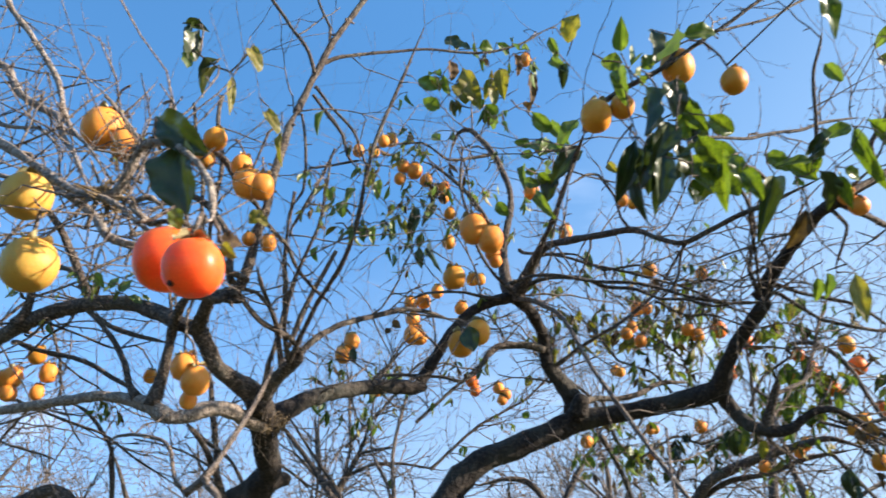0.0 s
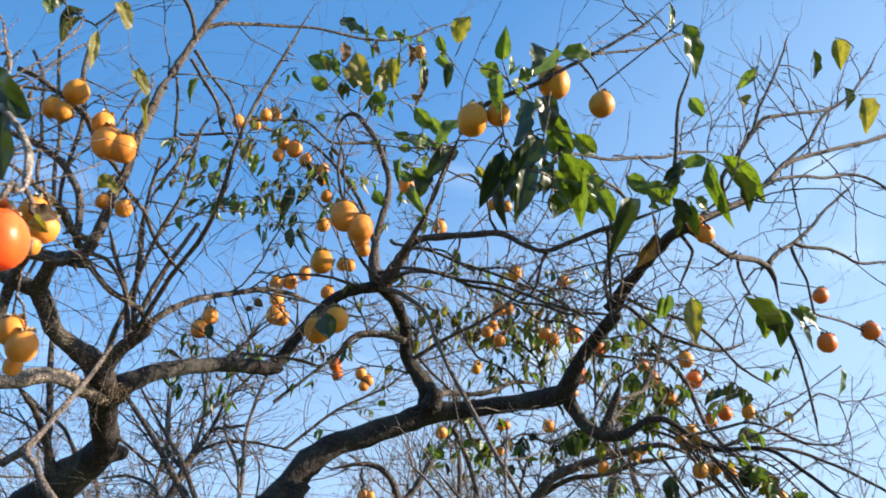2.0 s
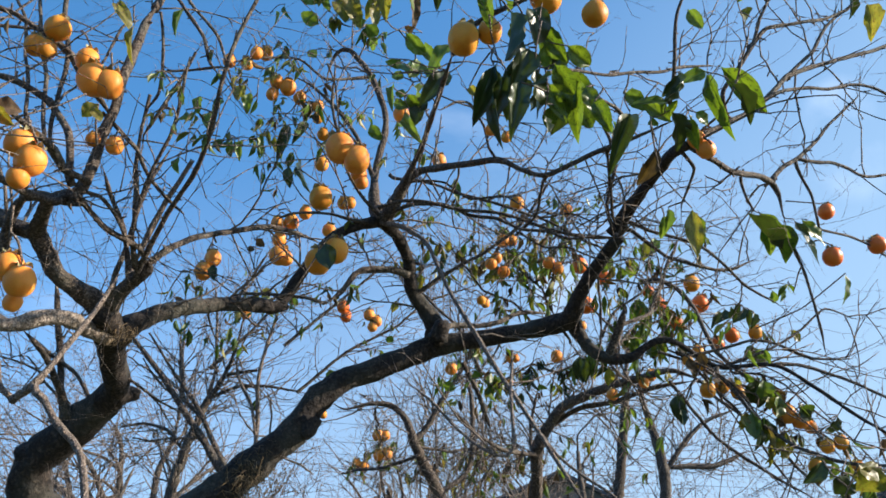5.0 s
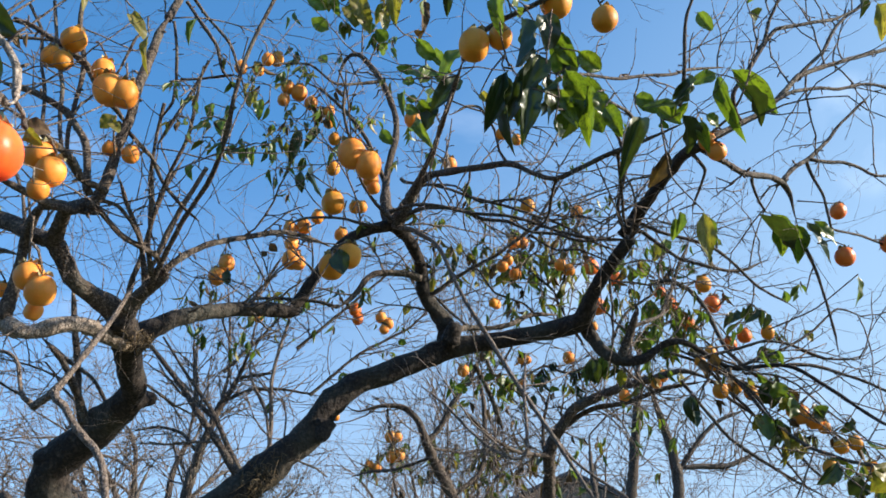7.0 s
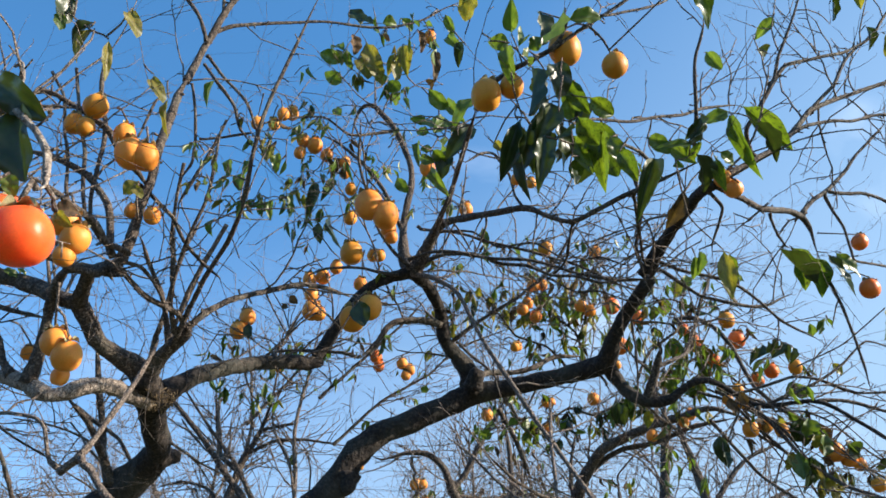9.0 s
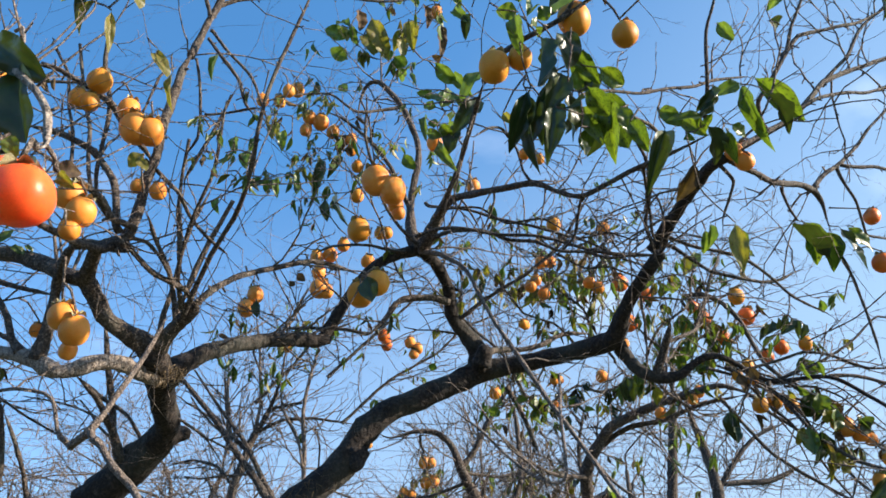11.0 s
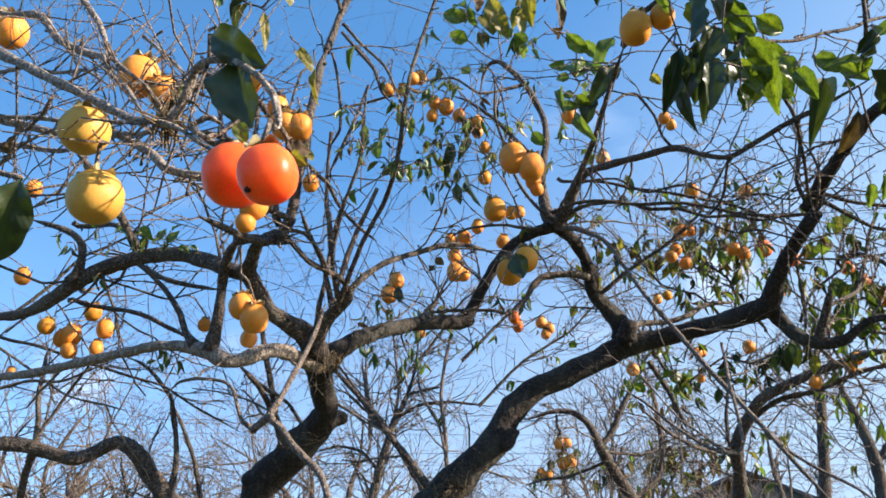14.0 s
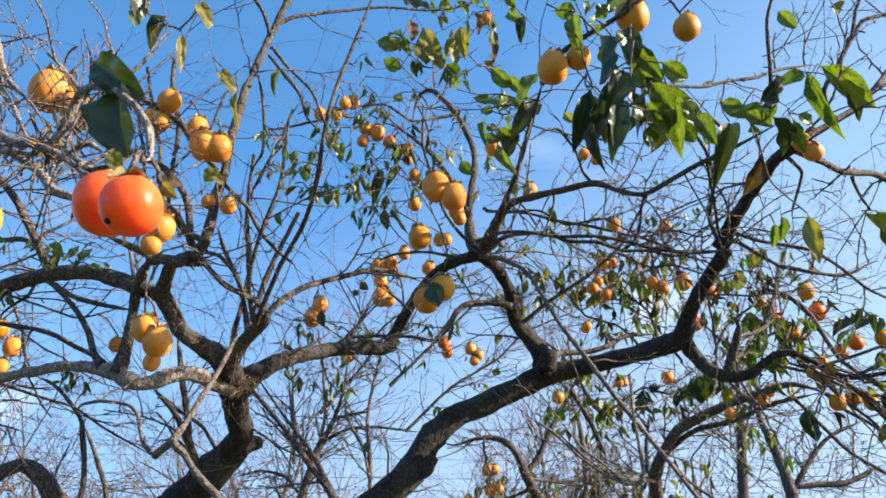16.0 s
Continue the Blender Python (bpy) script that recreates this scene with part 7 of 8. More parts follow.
leaf("green", (-0.470, 2.412, 2.764), (-0.474, 2.410, 2.703), 0.039, (-0.72, -1.10, -0.60), None, 4)
leaf("yellow", (-0.315, 2.437, 3.068), (-0.331, 2.421, 2.996), 0.039, (-0.37, -0.68, -0.24), None, 9)
leaf("green", (-0.292, 2.448, 3.049), (-0.302, 2.441, 2.968), 0.030, (-0.17, -1.36, -0.34), None, 7)
leaf("green", (-0.341, 2.507, 2.891), (-0.348, 2.521, 2.839), 0.024, (-0.11, -0.67, -0.44), None, 9)
leaf("green", (-0.290, 2.408, 2.839), (-0.284, 2.379, 2.754), 0.023, (-0.05, -0.60, -0.39), None, 9)
leaf("green", (-0.231, 2.414, 2.871), (-0.226, 2.396, 2.801), 0.020, (-0.04, -1.34, -0.32), None, 7)
leaf("yellow", (-0.197, 2.461, 2.900), (-0.191, 2.479, 2.836), 0.024, (-0.26, -1.34, -0.09), None, 1)
leaf("green", (-0.173, 2.488, 2.902), (-0.165, 2.442, 2.812), 0.021, (0.04, -0.99, -0.24), None, 4)
leaf("green", (0.113, 2.432, 2.957), (0.148, 2.438, 2.902), 0.041, (-0.37, -1.01, -0.67), None, 7)
leaf("green", (-0.436, 2.345, 2.856), (-0.455, 2.321, 2.848), 0.028, (-0.73, -0.95, -0.16), None, 8)
leaf("spotted", (1.008, 1.987, 2.506), (1.008, 1.989, 2.390), 0.039, (-0.17, -1.15, -0.12), None, 7)
leaf("green", (0.931, 2.025, 2.512), (0.930, 2.033, 2.446), 0.026, (-0.11, -1.14, -0.11), None, 8)
leaf("dark", (1.490, 2.867, 2.547), (1.453, 2.844, 2.474), 0.024, (-0.17, -0.87, -0.13), None, 1)
leaf("dark", (1.533, 2.902, 2.572), (1.495, 2.868, 2.489), 0.024, (0.47, -0.45, 0.22), None, 1)
leaf("dark", (1.589, 2.958, 2.604), (1.580, 2.974, 2.531), 0.025, (0.80, -0.97, -0.32), None, 1)
leaf("dark", (1.613, 2.952, 2.616), (1.597, 2.948, 2.531), 0.025, (-0.16, -1.20, -0.34), None, 1)
leaf("dark", (1.603, 2.894, 2.584), (1.578, 2.862, 2.497), 0.024, (0.60, -0.80, -0.35), None, 1)
leaf("dark", (1.599, 2.847, 2.556), (1.587, 2.830, 2.480), 0.024, (-0.43, -1.03, 0.14), None, 1)
leaf("dark", (1.634, 2.873, 2.553), (1.629, 2.857, 2.482), 0.024, (0.30, -0.57, 0.60), None, 1)
leaf("green", (1.736, 2.901, 2.660), (1.763, 2.927, 2.600), 0.030, (-0.15, -0.92, -0.54), None, 1)
leaf("green", (1.750, 2.857, 2.651), (1.730, 2.828, 2.589), 0.026, (-0.00, -0.89, -0.64), None, 9)
leaf("yellow", (1.779, 2.881, 2.493), (1.829, 2.885, 2.446), 0.033, (-0.35, -1.17, -0.28), None, 7)
leaf("green", (1.196, 2.949, 2.591), (1.241, 2.966, 2.494), 0.057, (-0.66, -1.44, -0.28), None, 7)
leaf("green", (1.170, 2.941, 2.442), (1.171, 2.947, 2.370), 0.044, (-0.22, -1.10, -0.57), None, 9)
leaf("green", (1.627, 2.903, 2.422), (1.706, 2.924, 2.356), 0.055, (-0.68, -0.96, -0.43), None, 4)
leaf("dark", (0.974, 2.928, 2.355), (0.974, 2.911, 2.241), 0.043, (-0.18, -1.18, 0.03), None, 4)
leaf("dark", (0.935, 2.873, 2.326), (0.933, 2.843, 2.227), 0.031, (-0.31, -0.56, -0.89), None, 9)
leaf("dark", (1.018, 2.870, 2.326), (1.032, 2.889, 2.254), 0.035, (0.50, -1.04, 0.39), None, 8)
leaf("yellow", (1.315, 2.435, 2.071), (1.311, 2.436, 2.016), 0.046, (0.33, -0.96, -0.04), None, 7)
leaf("dark", (1.332, 2.362, 2.164), (1.319, 2.391, 2.089), 0.065, (-0.22, -1.44, 0.31), None, 9)
leaf("dry", (1.386, 2.372, 2.151), (1.384, 2.386, 2.073), 0.065, (-0.21, -0.67, -0.34), None, 1)
leaf("dark", (1.476, 2.408, 2.103), (1.501, 2.435, 2.058), 0.058, (-0.07, -0.83, 0.78), None, 9)
leaf("dark", (1.387, 2.432, 2.056), (1.367, 2.433, 1.988), 0.065, (-0.01, -0.81, -0.29), None, 1)
leaf("dark", (1.091, 2.400, 2.112), (1.088, 2.382, 2.017), 0.043, (-0.31, -0.46, -0.29), None, 4)
leaf("dark", (1.081, 2.368, 2.059), (1.078, 2.334, 2.008), 0.030, (0.17, -1.23, -0.51), None, 9)
leaf("yellow", (1.404, 2.405, 1.975), (1.444, 2.410, 1.940), 0.056, (-0.36, -0.73, 0.05), None, 8)
leaf("dark", (1.427, 1.895, 3.370), (1.473, 1.974, 3.314), 0.028, (0.06, -0.61, -0.55), None, 9)
leaf("yellow", (1.562, 1.960, 3.502), (1.583, 1.966, 3.388), 0.057, (-0.21, -0.86, -0.49), None, 4)
leaf("dark", (1.547, 1.948, 3.288), (1.584, 1.973, 3.218), 0.032, (0.38, -1.08, 0.09), None, 4)
leaf("yellow", (1.574, 1.914, 3.226), (1.574, 1.878, 3.099), 0.048, (-0.07, -1.06, -0.27), None, 1)
leaf("green", (1.247, 1.926, 3.289), (1.195, 1.968, 3.224), 0.038, (-0.03, -1.03, -0.18), None, 1)
leaf("yellow", (1.218, 2.014, 3.227), (1.297, 2.044, 3.234), 0.046, (-0.55, -0.74, -0.21), None, 1)
leaf("dark", (1.325, 2.367, 2.144), (1.359, 2.380, 2.071), 0.043, (-0.03, -1.14, 0.36), None, 1)
leaf("spotted", (1.354, 2.351, 2.129), (1.369, 2.325, 2.054), 0.038, (0.02, -1.03, -0.40), None, 4)
leaf("yellow", (1.265, 2.328, 2.057), (1.264, 2.351, 1.997), 0.031, (0.21, -0.94, -0.16), None, 1)
leaf("dark", (1.295, 2.300, 2.038), (1.301, 2.291, 1.969), 0.028, (0.03, -0.98, 0.32), None, 1)
leaf("green", (1.404, 2.281, 2.074), (1.478, 2.377, 2.050), 0.025, (-0.56, -0.92, -0.12), None, 4)
leaf("dark", (1.094, 2.382, 2.105), (1.105, 2.391, 2.018), 0.022, (-0.71, -1.31, 0.39), None, 1)
leaf("green", (1.288, 2.320, 2.240), (1.285, 2.290, 2.180), 0.018, (-0.86, -0.75, -0.19), None, 1)
leaf("green", (1.337, 2.320, 2.244), (1.356, 2.318, 2.195), 0.017, (-0.41, -1.22, -0.35), None, 1)
leaf("dark", (1.567, 2.360, 2.067), (1.559, 2.378, 2.001), 0.020, (0.39, -0.98, -0.48), None, 1)
leaf("dry", (1.368, 2.365, 2.004), (1.362, 2.347, 1.942), 0.025, (-0.25, -0.77, -0.42), None, 1)
leaf("yellow", (1.370, 2.355, 1.956), (1.426, 2.375, 1.940), 0.031, (-0.62, -0.87, -0.21), None, 4)
leaf("dark", (1.344, 2.347, 1.983), (1.357, 2.360, 1.924), 0.020, (-0.07, -1.66, 0.07), None, 1)
leaf("green", (1.265, 2.319, 2.168), (1.309, 2.345, 2.128), 0.022, (-0.34, -1.10, -0.29), None, 1)
leaf("yellow", (1.275, 2.398, 2.178), (1.311, 2.433, 2.138), 0.017, (0.08, -0.91, -0.40), None, 1)
leaf("dry", (1.202, 2.346, 2.147), (1.219, 2.364, 2.104), 0.018, (-0.02, -0.94, -0.57), None, 1)
leaf("dry", (1.644, 2.292, 1.995), (1.618, 2.242, 1.949), 0.016, (-0.08, -0.73, -0.11), None, 1)
leaf("dry", (1.445, 2.316, 1.932), (1.448, 2.269, 1.862), 0.035, (0.31, -0.90, -0.12), None, 1)
leaf("green", (1.544, 2.388, 1.938), (1.556, 2.393, 1.878), 0.027, (0.27, -0.93, -0.17), None, 1)
leaf("yellow", (1.600, 2.362, 1.946), (1.564, 2.334, 1.888), 0.023, (-0.04, -1.13, -0.18), None, 1)
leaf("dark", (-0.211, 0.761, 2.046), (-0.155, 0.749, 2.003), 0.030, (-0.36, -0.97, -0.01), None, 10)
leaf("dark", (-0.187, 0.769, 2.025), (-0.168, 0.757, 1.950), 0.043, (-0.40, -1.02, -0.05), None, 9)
leaf("green", (-0.172, 0.756, 1.953), (-0.167, 0.756, 1.933), 0.013, (0.06, -1.19, -0.32), None, 7)
leaf("dry", (-0.126, 0.745, 1.916), (-0.108, 0.745, 1.920), 0.014, (0.36, -0.79, 0.23), None, 1)
leaf("yellow", (-0.122, 0.742, 1.913), (-0.112, 0.739, 1.901), 0.011, (-0.15, -1.09, -0.44), None, 8)
leaf("dark", (-0.222, 0.597, 1.819), (-0.233, 0.601, 1.771), 0.027, (0.32, -0.97, -0.31), None, 7)
leaf("dry", (-0.441, 0.864, 2.026), (-0.479, 0.870, 2.019), 0.040, (-0.16, -1.26, 0.42), None, 8)
FAR = [(-3.2, 5.4, 3.9, 11), (-1.4, 6.6, 4.2, 12), (0.5, 7.4, 4.2, 13), (2.6, 8.4, 4.4, 14), (-4.8, 7.6, 4.6, 15), (4.6, 7.4, 4.0, 16), (-2.6, 9.4, 4.9, 17), (1.4, 10.4, 4.9, 18), (7.2, 9.0, 4.2, 19), (-0.5, 5.2, 3.5, 20), (-2.0, 4.6, 3.4, 21)]


def LATER_SPRAYS():
    spray("green", (-0.166, 2.500, 2.954), 0.198, 46, 0.053)
    spray("green", (-0.232, 2.500, 2.891), 0.147, 25, 0.057)
    spray("green", (-0.193, 1.620, 2.421), 0.053, 12, 0.030)
    spray("green", (0.111, 2.500, 2.637), 0.139, 18, 0.042)
    spray("green", (0.868, 2.700, 2.738), 0.366, 53, 0.054)
    spray("green", (0.649, 3.000, 2.792), 0.256, 49, 0.054)
    spray("green", (1.235, 2.900, 2.527), 0.197, 38, 0.062)
    spray("green", (1.653, 3.000, 2.522), 0.153, 21, 0.053)
    spray("green", (1.191, 2.800, 2.429), 0.162, 21, 0.060)
    spray("green", (1.163, 2.400, 2.602), 0.145, 16, 0.049)
    spray("green", (0.311, 5.500, 2.310), 0.130, 20, 0.089)
    spray("green", (0.572, 3.500, 2.467), 0.159, 32, 0.055)
    spray("green", (-0.446, 4.000, 2.596), 0.332, 28, 0.066)
    spray("green", (-0.013, 4.000, 2.720), 0.258, 18, 0.059)
    spray("green", (0.715, 5.000, 2.272), 0.318, 22, 0.081)
    spray("green", (0.162, 2.400, 2.861), 0.117, 18, 0.050)
    spray("green", (1.101, 2.700, 2.650), 0.238, 24, 0.055)
    spray("green", (1.080, 4.000, 2.480), 0.260, 19, 0.064)
    spray("green", (0.033, 2.500, 3.059), 0.126, 18, 0.049)
    spray("yellow", (0.010, 2.500, 3.496), 0.138, 14, 0.064)
    spray("yellow", (0.719, 3.000, 2.774), 0.257, 29, 0.054)
    spray("yellow", (0.911, 2.700, 2.720), 0.288, 24, 0.054)
    spray("yellow", (1.305, 2.900, 2.556), 0.171, 10, 0.049)
    spray("yellow", (0.220, 4.100, 2.738), 0.226, 10, 0.054)
    spray("yellow", (1.346, 2.300, 2.002), 0.102, 14, 0.053)
    spray("yellow", (0.308, 5.500, 2.348), 0.130, 9, 0.080)
    spray("yellow", (1.068, 2.800, 2.593), 0.216, 14, 0.051)
    spray("green", (-0.912, 1.900, 2.388), 0.115, 21, 0.041)
    spray("green", (-1.059, 1.950, 2.425), 0.082, 14, 0.040)
    spray("green", (-0.815, 2.000, 2.085), 0.056, 10, 0.037)
    spray("green", (-0.222, 2.500, 3.261), 0.131, 18, 0.056)
    spray("green", (-0.283, 1.660, 2.495), 0.063, 14, 0.031)
    spray("green", (-0.408, 2.400, 2.318), 0.086, 14, 0.046)
    spray("green", (0.604, 3.000, 2.569), 0.250, 32, 0.048)
    spray("green", (1.189, 2.900, 2.432), 0.168, 16, 0.062)
    spray("green", (0.830, 2.900, 2.592), 0.219, 32, 0.052)
    spray("green", (0.589, 3.800, 2.379), 0.172, 16, 0.060)
    spray("green", (0.897, 5.000, 2.192), 0.273, 22, 0.082)
    spray("green", (0.072, 2.100, 3.319), 0.093, 7, 0.050)
    spray("green", (0.179, 2.100, 3.272), 0.080, 9, 0.054)
    spray("green", (-0.286, 1.680, 2.521), 0.071, 16, 0.031)
    spray("green", (-0.239, 1.800, 2.690), 0.053, 10, 0.035)
    spray("yellow", (-0.027, 2.550, 3.549), 0.125, 10, 0.070)
    spray("yellow", (-0.299, 2.200, 2.830), 0.129, 18, 0.046)
    spray("yellow", (-0.182, 2.500, 3.199), 0.128, 14, 0.050)
    spray("yellow", (0.934, 4.800, 2.130), 0.197, 23, 0.094)
    spray("yellow", (0.832, 4.800, 2.140), 0.174, 12, 0.086)
    spray("dry", (0.934, 4.800, 2.114), 0.196, 18, 0.078)
    spray("dry", (1.324, 2.500, 2.170), 0.146, 10, 0.046)
    spray("dry", (1.432, 2.350, 2.039), 0.094, 10, 0.044)
    spray("green", (1.878, 6.000, 2.344), 0.398, 20, 0.102)
    spray("green", (2.151, 6.000, 2.487), 0.289, 12, 0.093)
    spray("green", (1.325, 5.000, 2.241), 0.278, 14, 0.075)
    spray("green", (1.298, 1.900, 1.841), 0.095, 14, 0.058)
    spray("green", (1.446, 2.300, 1.976), 0.138, 18, 0.054)
    spray("green", (-0.238, 2.500, 3.068), 0.152, 18, 0.046)
    spray("green", (0.073, 2.500, 3.254), 0.157, 18, 0.056)
    spray("yellow", (0.392, 2.900, 2.651), 0.134, 25, 0.058)
    spray("yellow", (0.658, 3.000, 2.681), 0.169, 29, 0.054)
    spray("yellow", (0.872, 3.000, 2.720), 0.173, 29, 0.055)
    spray("yellow", (1.106, 3.000, 2.643), 0.175, 14, 0.060)
    spray("yellow", (0.344, 2.800, 2.679), 0.130, 21, 0.056)
    spray("yellow", (1.174, 2.900, 2.351), 0.167, 14, 0.053)
    spray("green", (0.675, 3.100, 2.672), 0.203, 29, 0.055)
    spray("green", (0.927, 3.000, 2.672), 0.201, 29, 0.055)
    spray("green", (1.122, 2.900, 2.476), 0.168, 24, 0.062)
    spray("green", (1.242, 2.800, 2.520), 0.138, 16, 0.061)
    spray("green", (1.166, 2.900, 2.311), 0.166, 19, 0.062)
    spray("green", (0.961, 2.900, 2.316), 0.108, 21, 0.064)
    spray("green", (1.428, 3.400, 2.256), 0.197, 19, 0.062)
    spray("green", (0.952, 5.000, 2.094), 0.319, 23, 0.082)
    spray("green", (0.131, 5.400, 2.174), 0.194, 12, 0.078)
    spray("dry", (-0.573, 1.360, 2.407), 0.056, 18, 0.037)
    spray("dry", (-0.513, 1.300, 2.392), 0.040, 9, 0.033)
    spray("dry", (0.600, 5.200, 2.207), 0.160, 14, 0.093)
    spray("dry", (0.659, 5.200, 2.275), 0.141, 9, 0.084)
    spray("dry", (1.088, 5.000, 2.238), 0.229, 20, 0.099)
    spray("dry", (1.244, 5.000, 2.168), 0.207, 20, 0.107)
    spray("dry", (0.878, 4.400, 2.459), 0.202, 21, 0.070)
    spray("dark", (1.154, 5.000, 2.236), 0.230, 18, 0.099)
    spray("dark", (0.560, 5.200, 2.157), 0.141, 12, 0.092)
    spray("dark", (0.807, 3.800, 2.496), 0.174, 29, 0.061)
    spray("dark", (0.626, 3.600, 2.529), 0.131, 21, 0.052)
    spray("dark", (0.028, 3.600, 2.852), 0.134, 14, 0.060)
    spray("dark", (0.843, 3.000, 2.291), 0.110, 24, 0.061)
    spray("green", (-0.497, 3.400, 2.642), 0.189, 21, 0.068)
    spray("green", (-0.271, 3.400, 2.607), 0.186, 21, 0.061)
    spray("green", (-0.394, 3.400, 2.535), 0.155, 14, 0.061)
    spray("green", (0.722, 3.600, 2.385), 0.098, 21, 0.077)
    spray("dry", (0.826, 2.700, 2.756), 0.287, 29, 0.054)
    spray("dry", (1.079, 2.700, 2.647), 0.238, 19, 0.055)
    spray("dry", (0.720, 3.000, 2.750), 0.199, 24, 0.054)
    spray("dry", (1.374, 2.900, 2.562), 0.173, 14, 0.059)
    spray("dry", (-0.117, 2.500, 3.016), 0.150, 14, 0.054)


TUFTS = [((-0.154, 2.660, 1.840), 0.09), ((-0.435, 2.100, 2.103), 0.04), ((-0.277, 0.830, 2.006), 0.02)]
# persimmons
fruit("red", (-0.178, 0.775, 1.914), 0.0533)
fruit("red", (-0.126, 0.710, 1.877), 0.0432)
fruit("lemon", (-0.382, 0.870, 2.026), 0.049)
fruit("lemon", (-0.356, 0.870, 1.950), 0.053)
fruit("orange", (-0.678, 1.420, 2.505), 0.080)
fruit("orange", (-0.620, 1.420, 2.463), 0.061)
fruit("orange", (-0.977, 1.420, 2.639), 0.068)
fruit("yellow", (-0.572, 1.620, 2.576), 0.042)
fruit("yellow", (-0.537, 1.620, 2.623), 0.052)
fruit("yellow", (-0.548, 1.620, 2.568), 0.041)
fruit("orange", (-0.476, 1.650, 2.573), 0.047)
fruit("orange", (-0.454, 1.650, 2.525), 0.066)
fruit("orange", (-0.421, 1.650, 2.518), 0.056)
fruit("orange", (-0.446, 1.700, 2.412), 0.031)
fruit("orange", (-0.401, 1.700, 2.402), 0.036)
fruit("orange", (-0.408, 1.350, 2.204), 0.046)
fruit("orange", (-0.387, 1.350, 2.177), 0.047)
fruit("orange", (-0.398, 1.350, 2.146), 0.034)
fruit("orange", (-0.434, 1.470, 2.041), 0.048)
fruit("orange", (-0.411, 1.470, 2.018), 0.048)
fruit("orange", (-0.436, 1.520, 1.997), 0.030)
fruit("orange", (-0.782, 2.100, 2.209), 0.036)
fruit("yellow", (-1.332, 2.250, 2.265), 0.049)
fruit("yellow", (-1.195, 2.250, 2.304), 0.050)
fruit("orange", (-1.283, 2.300, 2.249), 0.061)
fruit("orange", (-1.308, 2.300, 2.241), 0.051)
fruit("orange", (-1.178, 2.300, 2.267), 0.051)
fruit("orange", (-1.279, 2.300, 2.205), 0.047)
fruit("orange", (-1.195, 2.300, 2.209), 0.041)
fruit("orange", (-1.481, 2.300, 2.444), 0.049)
fruit("orange", (-1.514, 2.300, 2.751), 0.055)
fruit("orange", (-1.445, 2.300, 2.141), 0.030)
fruit("orange", (-0.377, 2.440, 3.157), 0.045)
fruit("orange", (-0.292, 2.440, 3.199), 0.043)
fruit("orange", (-0.230, 2.500, 3.082), 0.043)
fruit("orange", (-0.180, 2.500, 3.114), 0.056)
fruit("orange", (-0.221, 2.500, 3.133), 0.048)
fruit("orange", (-0.136, 2.500, 3.077), 0.045)
fruit("orange", (-0.071, 2.500, 3.050), 0.039)
fruit("yellow", (-0.077, 2.600, 3.066), 0.040)
fruit("yellow", (-0.052, 2.600, 2.999), 0.041)
fruit("orange", (0.047, 2.000, 2.613), 0.075)
fruit("orange", (0.093, 2.000, 2.584), 0.070)
fruit("orange", (0.100, 2.100, 2.593), 0.044)
fruit("orange", (0.108, 2.100, 2.570), 0.037)
fruit("yellow", (-0.012, 2.300, 2.608), 0.068)
fruit("yellow", (0.034, 2.800, 2.833), 0.047)
fruit("yellow", (-0.062, 2.800, 2.987), 0.052)
fruit("orange", (-0.082, 2.600, 2.691), 0.043)
fruit("orange", (0.003, 2.600, 2.633), 0.046)
fruit("orange", (-0.346, 2.540, 2.480), 0.050)
fruit("orange", (-0.370, 2.540, 2.434), 0.055)
fruit("yellow", (0.029, 1.900, 2.254), 0.060)
fruit("yellow", (0.067, 1.900, 2.284), 0.058)
fruit("orange", (-0.164, 2.700, 2.569), 0.067)
fruit("orange", (-0.140, 2.700, 2.559), 0.051)
fruit("orange", (-0.170, 2.700, 2.628), 0.049)
fruit("orange", (-0.180, 2.700, 2.684), 0.050)
fruit("orange", (-0.135, 2.700, 2.696), 0.052)
fruit("vermilion", (0.025, 4.100, 2.840), 0.066)
fruit("vermilion", (0.044, 4.100, 2.789), 0.059)
fruit("orange", (0.166, 4.100, 2.805), 0.059)
fruit("orange", (0.206, 4.100, 2.773), 0.059)
fruit("orange", (0.187, 4.100, 2.742), 0.053)
fruit("orange", (-0.473, 4.100, 2.765), 0.053)
fruit("orange", (0.293, 5.500, 2.386), 0.076)
fruit("orange", (0.342, 5.500, 2.386), 0.069)
fruit("orange", (0.309, 5.500, 2.257), 0.082)
fruit("orange", (0.361, 5.500, 2.264), 0.082)
fruit("orange", (0.163, 5.500, 2.192), 0.067)
fruit("orange", (0.215, 5.500, 2.177), 0.067)
fruit("yellow", (-0.044, 4.500, 2.336), 0.043)
fruit("orange", (0.602, 4.000, 2.520), 0.062)
fruit("orange", (0.783, 3.400, 2.443), 0.039)
fruit("orange", (0.993, 3.400, 2.462), 0.054)
fruit("orange", (0.782, 3.400, 2.336), 0.034)
fruit("vermilion", (1.033, 3.150, 2.799), 0.066)
fruit("vermilion", (1.136, 3.150, 2.752), 0.057)
fruit("vermilion", (1.054, 3.150, 2.624), 0.070)
fruit("vermilion", (1.268, 3.000, 2.648), 0.049)
fruit("vermilion", (1.306, 3.000, 2.594), 0.062)
fruit("vermilion", (1.481, 3.000, 2.614), 0.067)
fruit("vermilion", (1.374, 3.000, 2.522), 0.053)
fruit("vermilion", (1.601, 3.000, 2.490), 0.055)
fruit("vermilion", (1.538, 3.000, 2.452), 0.053)
fruit("yellow", (1.644, 2.900, 2.478), 0.051)
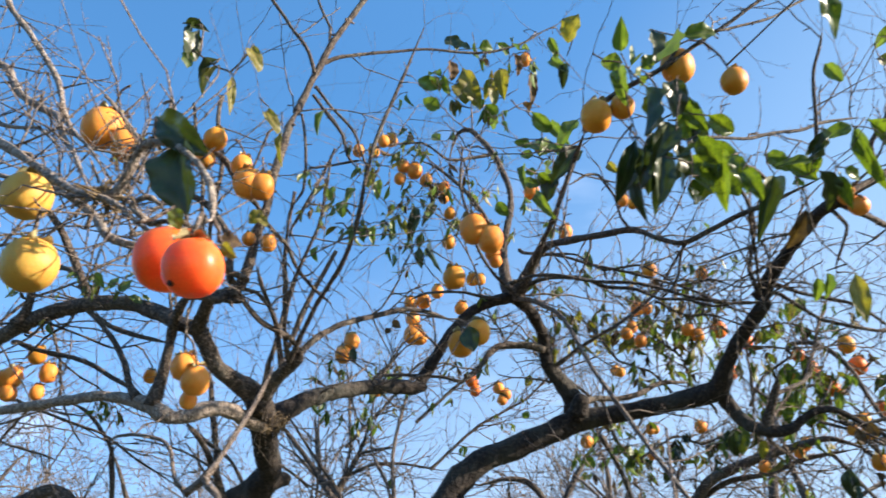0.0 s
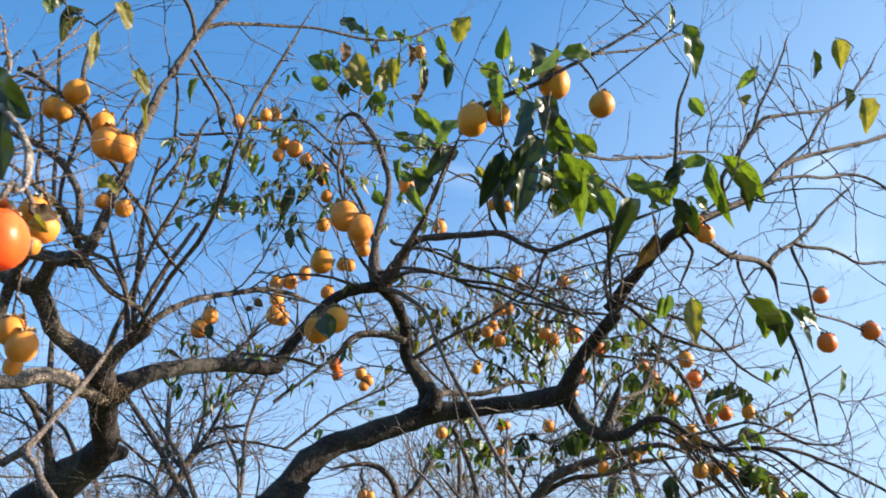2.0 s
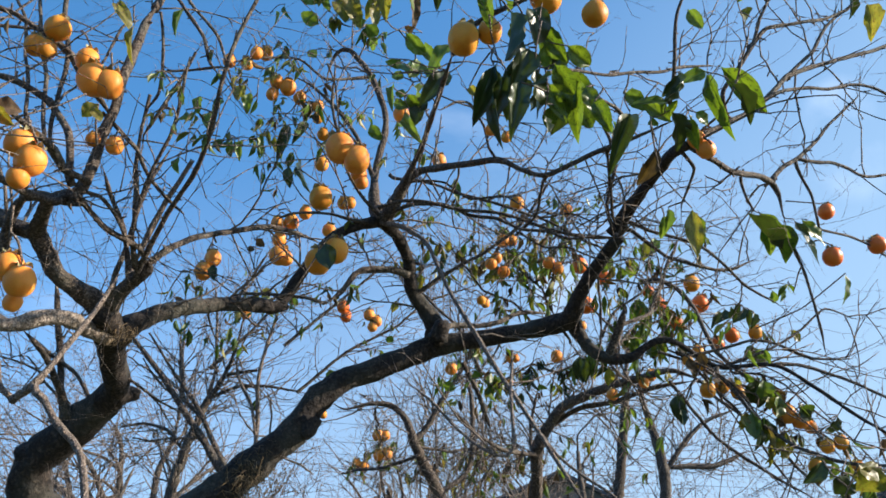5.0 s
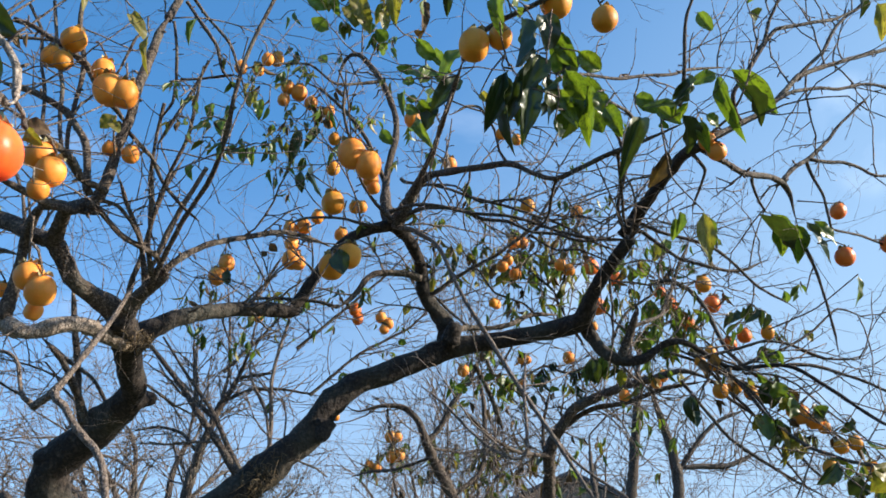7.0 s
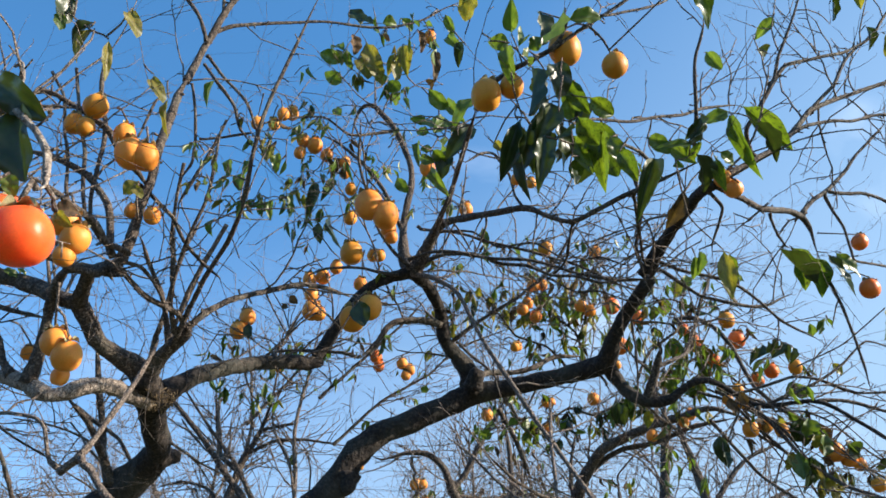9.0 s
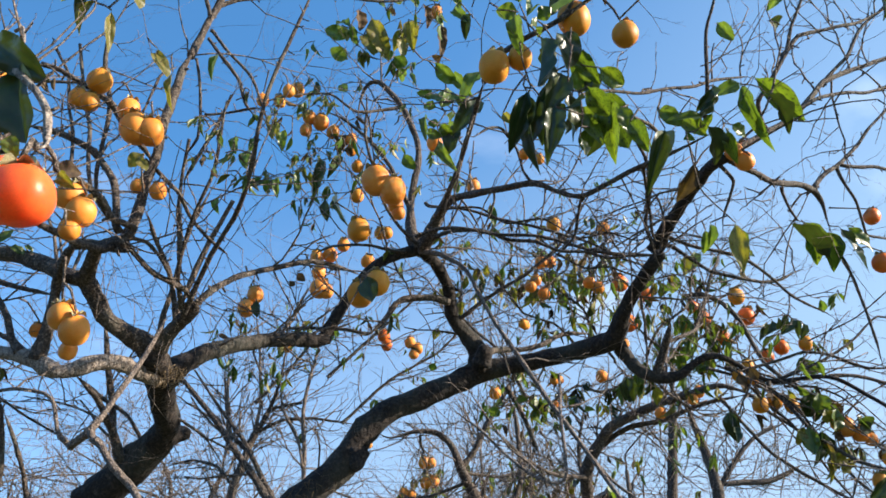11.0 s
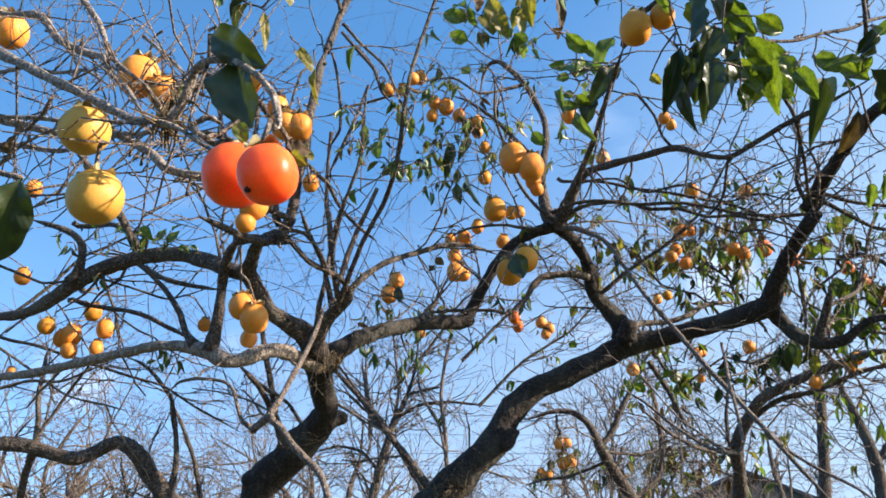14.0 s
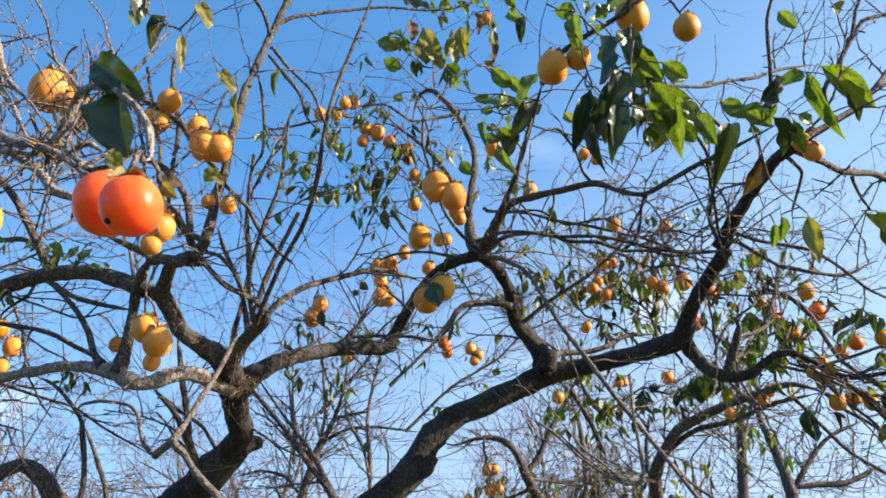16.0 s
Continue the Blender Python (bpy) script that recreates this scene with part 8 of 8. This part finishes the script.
fruit("yellow", (1.405, 2.900, 2.658), 0.061)
fruit("yellow", (1.273, 2.600, 2.262), 0.047)
fruit("yellow", (1.262, 2.600, 2.300), 0.040)
fruit("yellow", (1.285, 2.600, 2.172), 0.051)
fruit("yellow", (1.335, 2.600, 2.187), 0.048)
fruit("yellow", (1.389, 2.600, 2.172), 0.047)
fruit("yellow", (1.224, 2.600, 2.268), 0.037)
fruit("orange", (1.494, 3.600, 2.455), 0.052)
fruit("orange", (1.459, 3.600, 2.420), 0.051)
fruit("orange", (1.304, 3.600, 2.353), 0.053)
fruit("orange", (1.050, 3.600, 2.510), 0.046)
fruit("orange", (0.849, 3.600, 2.494), 0.039)
fruit("orange", (1.402, 2.350, 2.058), 0.052)
fruit("orange", (1.441, 2.350, 2.039), 0.045)
fruit("orange", (1.379, 2.350, 2.068), 0.039)
fruit("orange", (1.469, 2.350, 2.025), 0.038)
fruit("yellow", (1.415, 2.200, 1.947), 0.039)
fruit("yellow", (1.457, 2.200, 1.960), 0.038)
fruit("yellow", (1.374, 2.200, 1.891), 0.039)
fruit("yellow", (1.497, 2.200, 1.892), 0.037)
fruit("orange", (0.986, 1.860, 2.628), 0.049)
fruit("orange", (0.962, 1.860, 2.657), 0.047)
fruit("vermilion", (1.671, 2.400, 2.764), 0.052)
fruit("vermilion", (1.835, 2.400, 2.655), 0.060)
fruit("vermilion", (1.504, 2.170, 2.495), 0.056)
fruit("yellow", (0.616, 2.650, 3.088), 0.039)
fruit("yellow", (0.656, 2.650, 2.818), 0.051)
fruit("yellow", (0.063, 2.650, 2.764), 0.040)
fruit("yellow", (0.534, 2.650, 2.442), 0.031)
fruit("orange", (0.866, 2.750, 2.857), 0.047)
fruit("orange", (0.379, 2.750, 3.017), 0.052)
fruit("orange", (0.626, 2.750, 2.712), 0.050)
fruit("orange", (0.658, 2.750, 2.715), 0.042)
fruit("orange", (0.796, 2.750, 2.639), 0.045)
fruit("orange", (0.828, 2.750, 2.620), 0.045)
fruit("orange", (0.629, 2.750, 2.590), 0.044)
fruit("orange", (0.582, 2.750, 2.618), 0.045)
fruit("orange", (0.602, 2.750, 2.642), 0.041)
fruit("yellow", (0.310, 1.560, 2.658), 0.068)
fruit("yellow", (0.367, 1.560, 2.685), 0.053)
fruit("yellow", (0.476, 1.500, 2.746), 0.070)
fruit("yellow", (0.541, 1.380, 2.609), 0.050)
fruit("orange", (0.201, 2.000, 2.735), 0.043)
fruit("orange", (0.446, 2.000, 2.712), 0.031)
fruit("orange", (0.228, 2.000, 2.878), 0.032)
fruit("orange", (0.224, 2.690, 3.797), 0.052)
fruit("yellow", (-0.291, 2.600, 3.317), 0.050)
fruit("yellow", (-0.352, 2.600, 3.265), 0.045)
fruit("orange", (1.447, 4.500, 2.954), 0.054)
fruit("orange", (0.854, 4.500, 3.053), 0.054)
fruit("orange", (0.434, 4.500, 2.701), 0.045)
fruit("orange", (1.520, 4.500, 3.068), 0.047)


def bough(tree, p, d, length, r, level, rng):
    """A curved bough that splits again and again; the thin ones join the twigs."""
    steps = 6
    rows, turn = [np.array((*p, r))], rng.normal(0, 0.09, 3)
    p, d = np.array(p, float), np.array(d, float) / np.linalg.norm(d)
    for i in range(steps):
        d = d + turn + rng.normal(0, 0.13, 3)
        d /= np.linalg.norm(d)
        p = p + d * length / steps
        rows.append(np.array((*p, r * (1 - 0.45 * (i + 1) / steps))))
    if level < 2:
        branch(tree, ("limb", "branch")[level], [tuple(q) for q in rows], 0)
    else:
        tube(tree.twig_v, tree.twig_f, np.array(rows), 5)
        tree.points.extend(tuple(q) for q in rows)
    for k in range((4, 4, 3, 2)[level]):
        i = int(rng.integers(2, steps + 1))
        side = np.cross(d, rng.normal(0, 1, 3))
        way = d + side / (np.linalg.norm(side) + 1e-6) * rng.uniform(0.5, 1.1) + np.array((0, 0, rng.uniform(-0.05, 0.35)))
        if level < 3:
            bough(tree, rows[i][:3], way, length * rng.uniform(0.5, 0.8), rows[i][3] * rng.uniform(0.45, 0.65), level + 1, rng)
        else:
            grow(tree, rows[i][:3], way, rng.uniform(0.15, 0.45), max(rows[i][3] * 0.6, 0.0027), rng, 1)


def far_tree(x, y, high, seed):
    """A bare orchard tree behind: a low trunk, spreading limbs, a haze of shoots."""
    rng = np.random.default_rng(seed)
    tree = Tree((x, y, 0), "bare grey persimmon tree with a haze of twigs", 1.0)
    top = np.array((x + rng.normal(0, 0.1), y, high * 0.3))
    branch(tree, "trunk", [(x, y, -0.1, 0.10), (x, y, high * 0.12, 0.08), (*top, 0.07)], 0)
    for i in range(4):
        a = 2 * math.pi * (i + rng.uniform(-0.3, 0.3)) / 4
        bough(tree, top, (math.cos(a) * 0.7, math.sin(a) * 0.7, rng.uniform(0.5, 1.0)), high * rng.uniform(0.26, 0.36), 0.04, 0, rng)
    TREES.append(tree)
    return tree


for place in FAR:
    far_tree(*place)

LATER_SPRAYS()
for kind, place, across in FRUITS:
    hang(kind, place, across)



def tuft(tree, place, spread, count, length):
    """Dry straw and moss caught on the bark."""
    v, f = [], []
    for _ in range(count):
        p = np.array(place) + RNG.normal(0, 0.4, 3) * spread
        d = RNG.normal(0, 0.5, 3) + np.array((0, -0.2, -0.6))
        q = p + d / np.linalg.norm(d) * length * RNG.uniform(0.5, 1.2)
        rows = spline([(*p, 0.0011), (*((p + q) / 2 + RNG.normal(0, 0.01, 3)), 0.0009), (*q, 0.0005)], 0.02)
        tube(v, f, rows, 3)
    under("moss", mesh_of("moss", v, f, STRAW), tree.root, "dry straw-coloured moss", "stuff")


for place, spread in TUFTS:
    tuft(main, place, spread, int(1800 * spread), 0.5 * spread)

for tree in TREES:
    under("brushwood", mesh_of("brushwood", tree.twig_v, tree.twig_f, TWIG), tree.root, "tangle of thin knobby grey twigs", "stuff")
    for kind in LEAF:
        if tree.leaf_v[kind]:
            under("foliage", mesh_of("foliage", tree.leaf_v[kind], tree.leaf_f[kind], LEAF[kind]), tree.root, "small %s leaves" % {"dark": "dark green", "green": "green", "spotted": "spotted", "yellow": "yellowing", "dry": "dead brown"}[kind], "stuff")
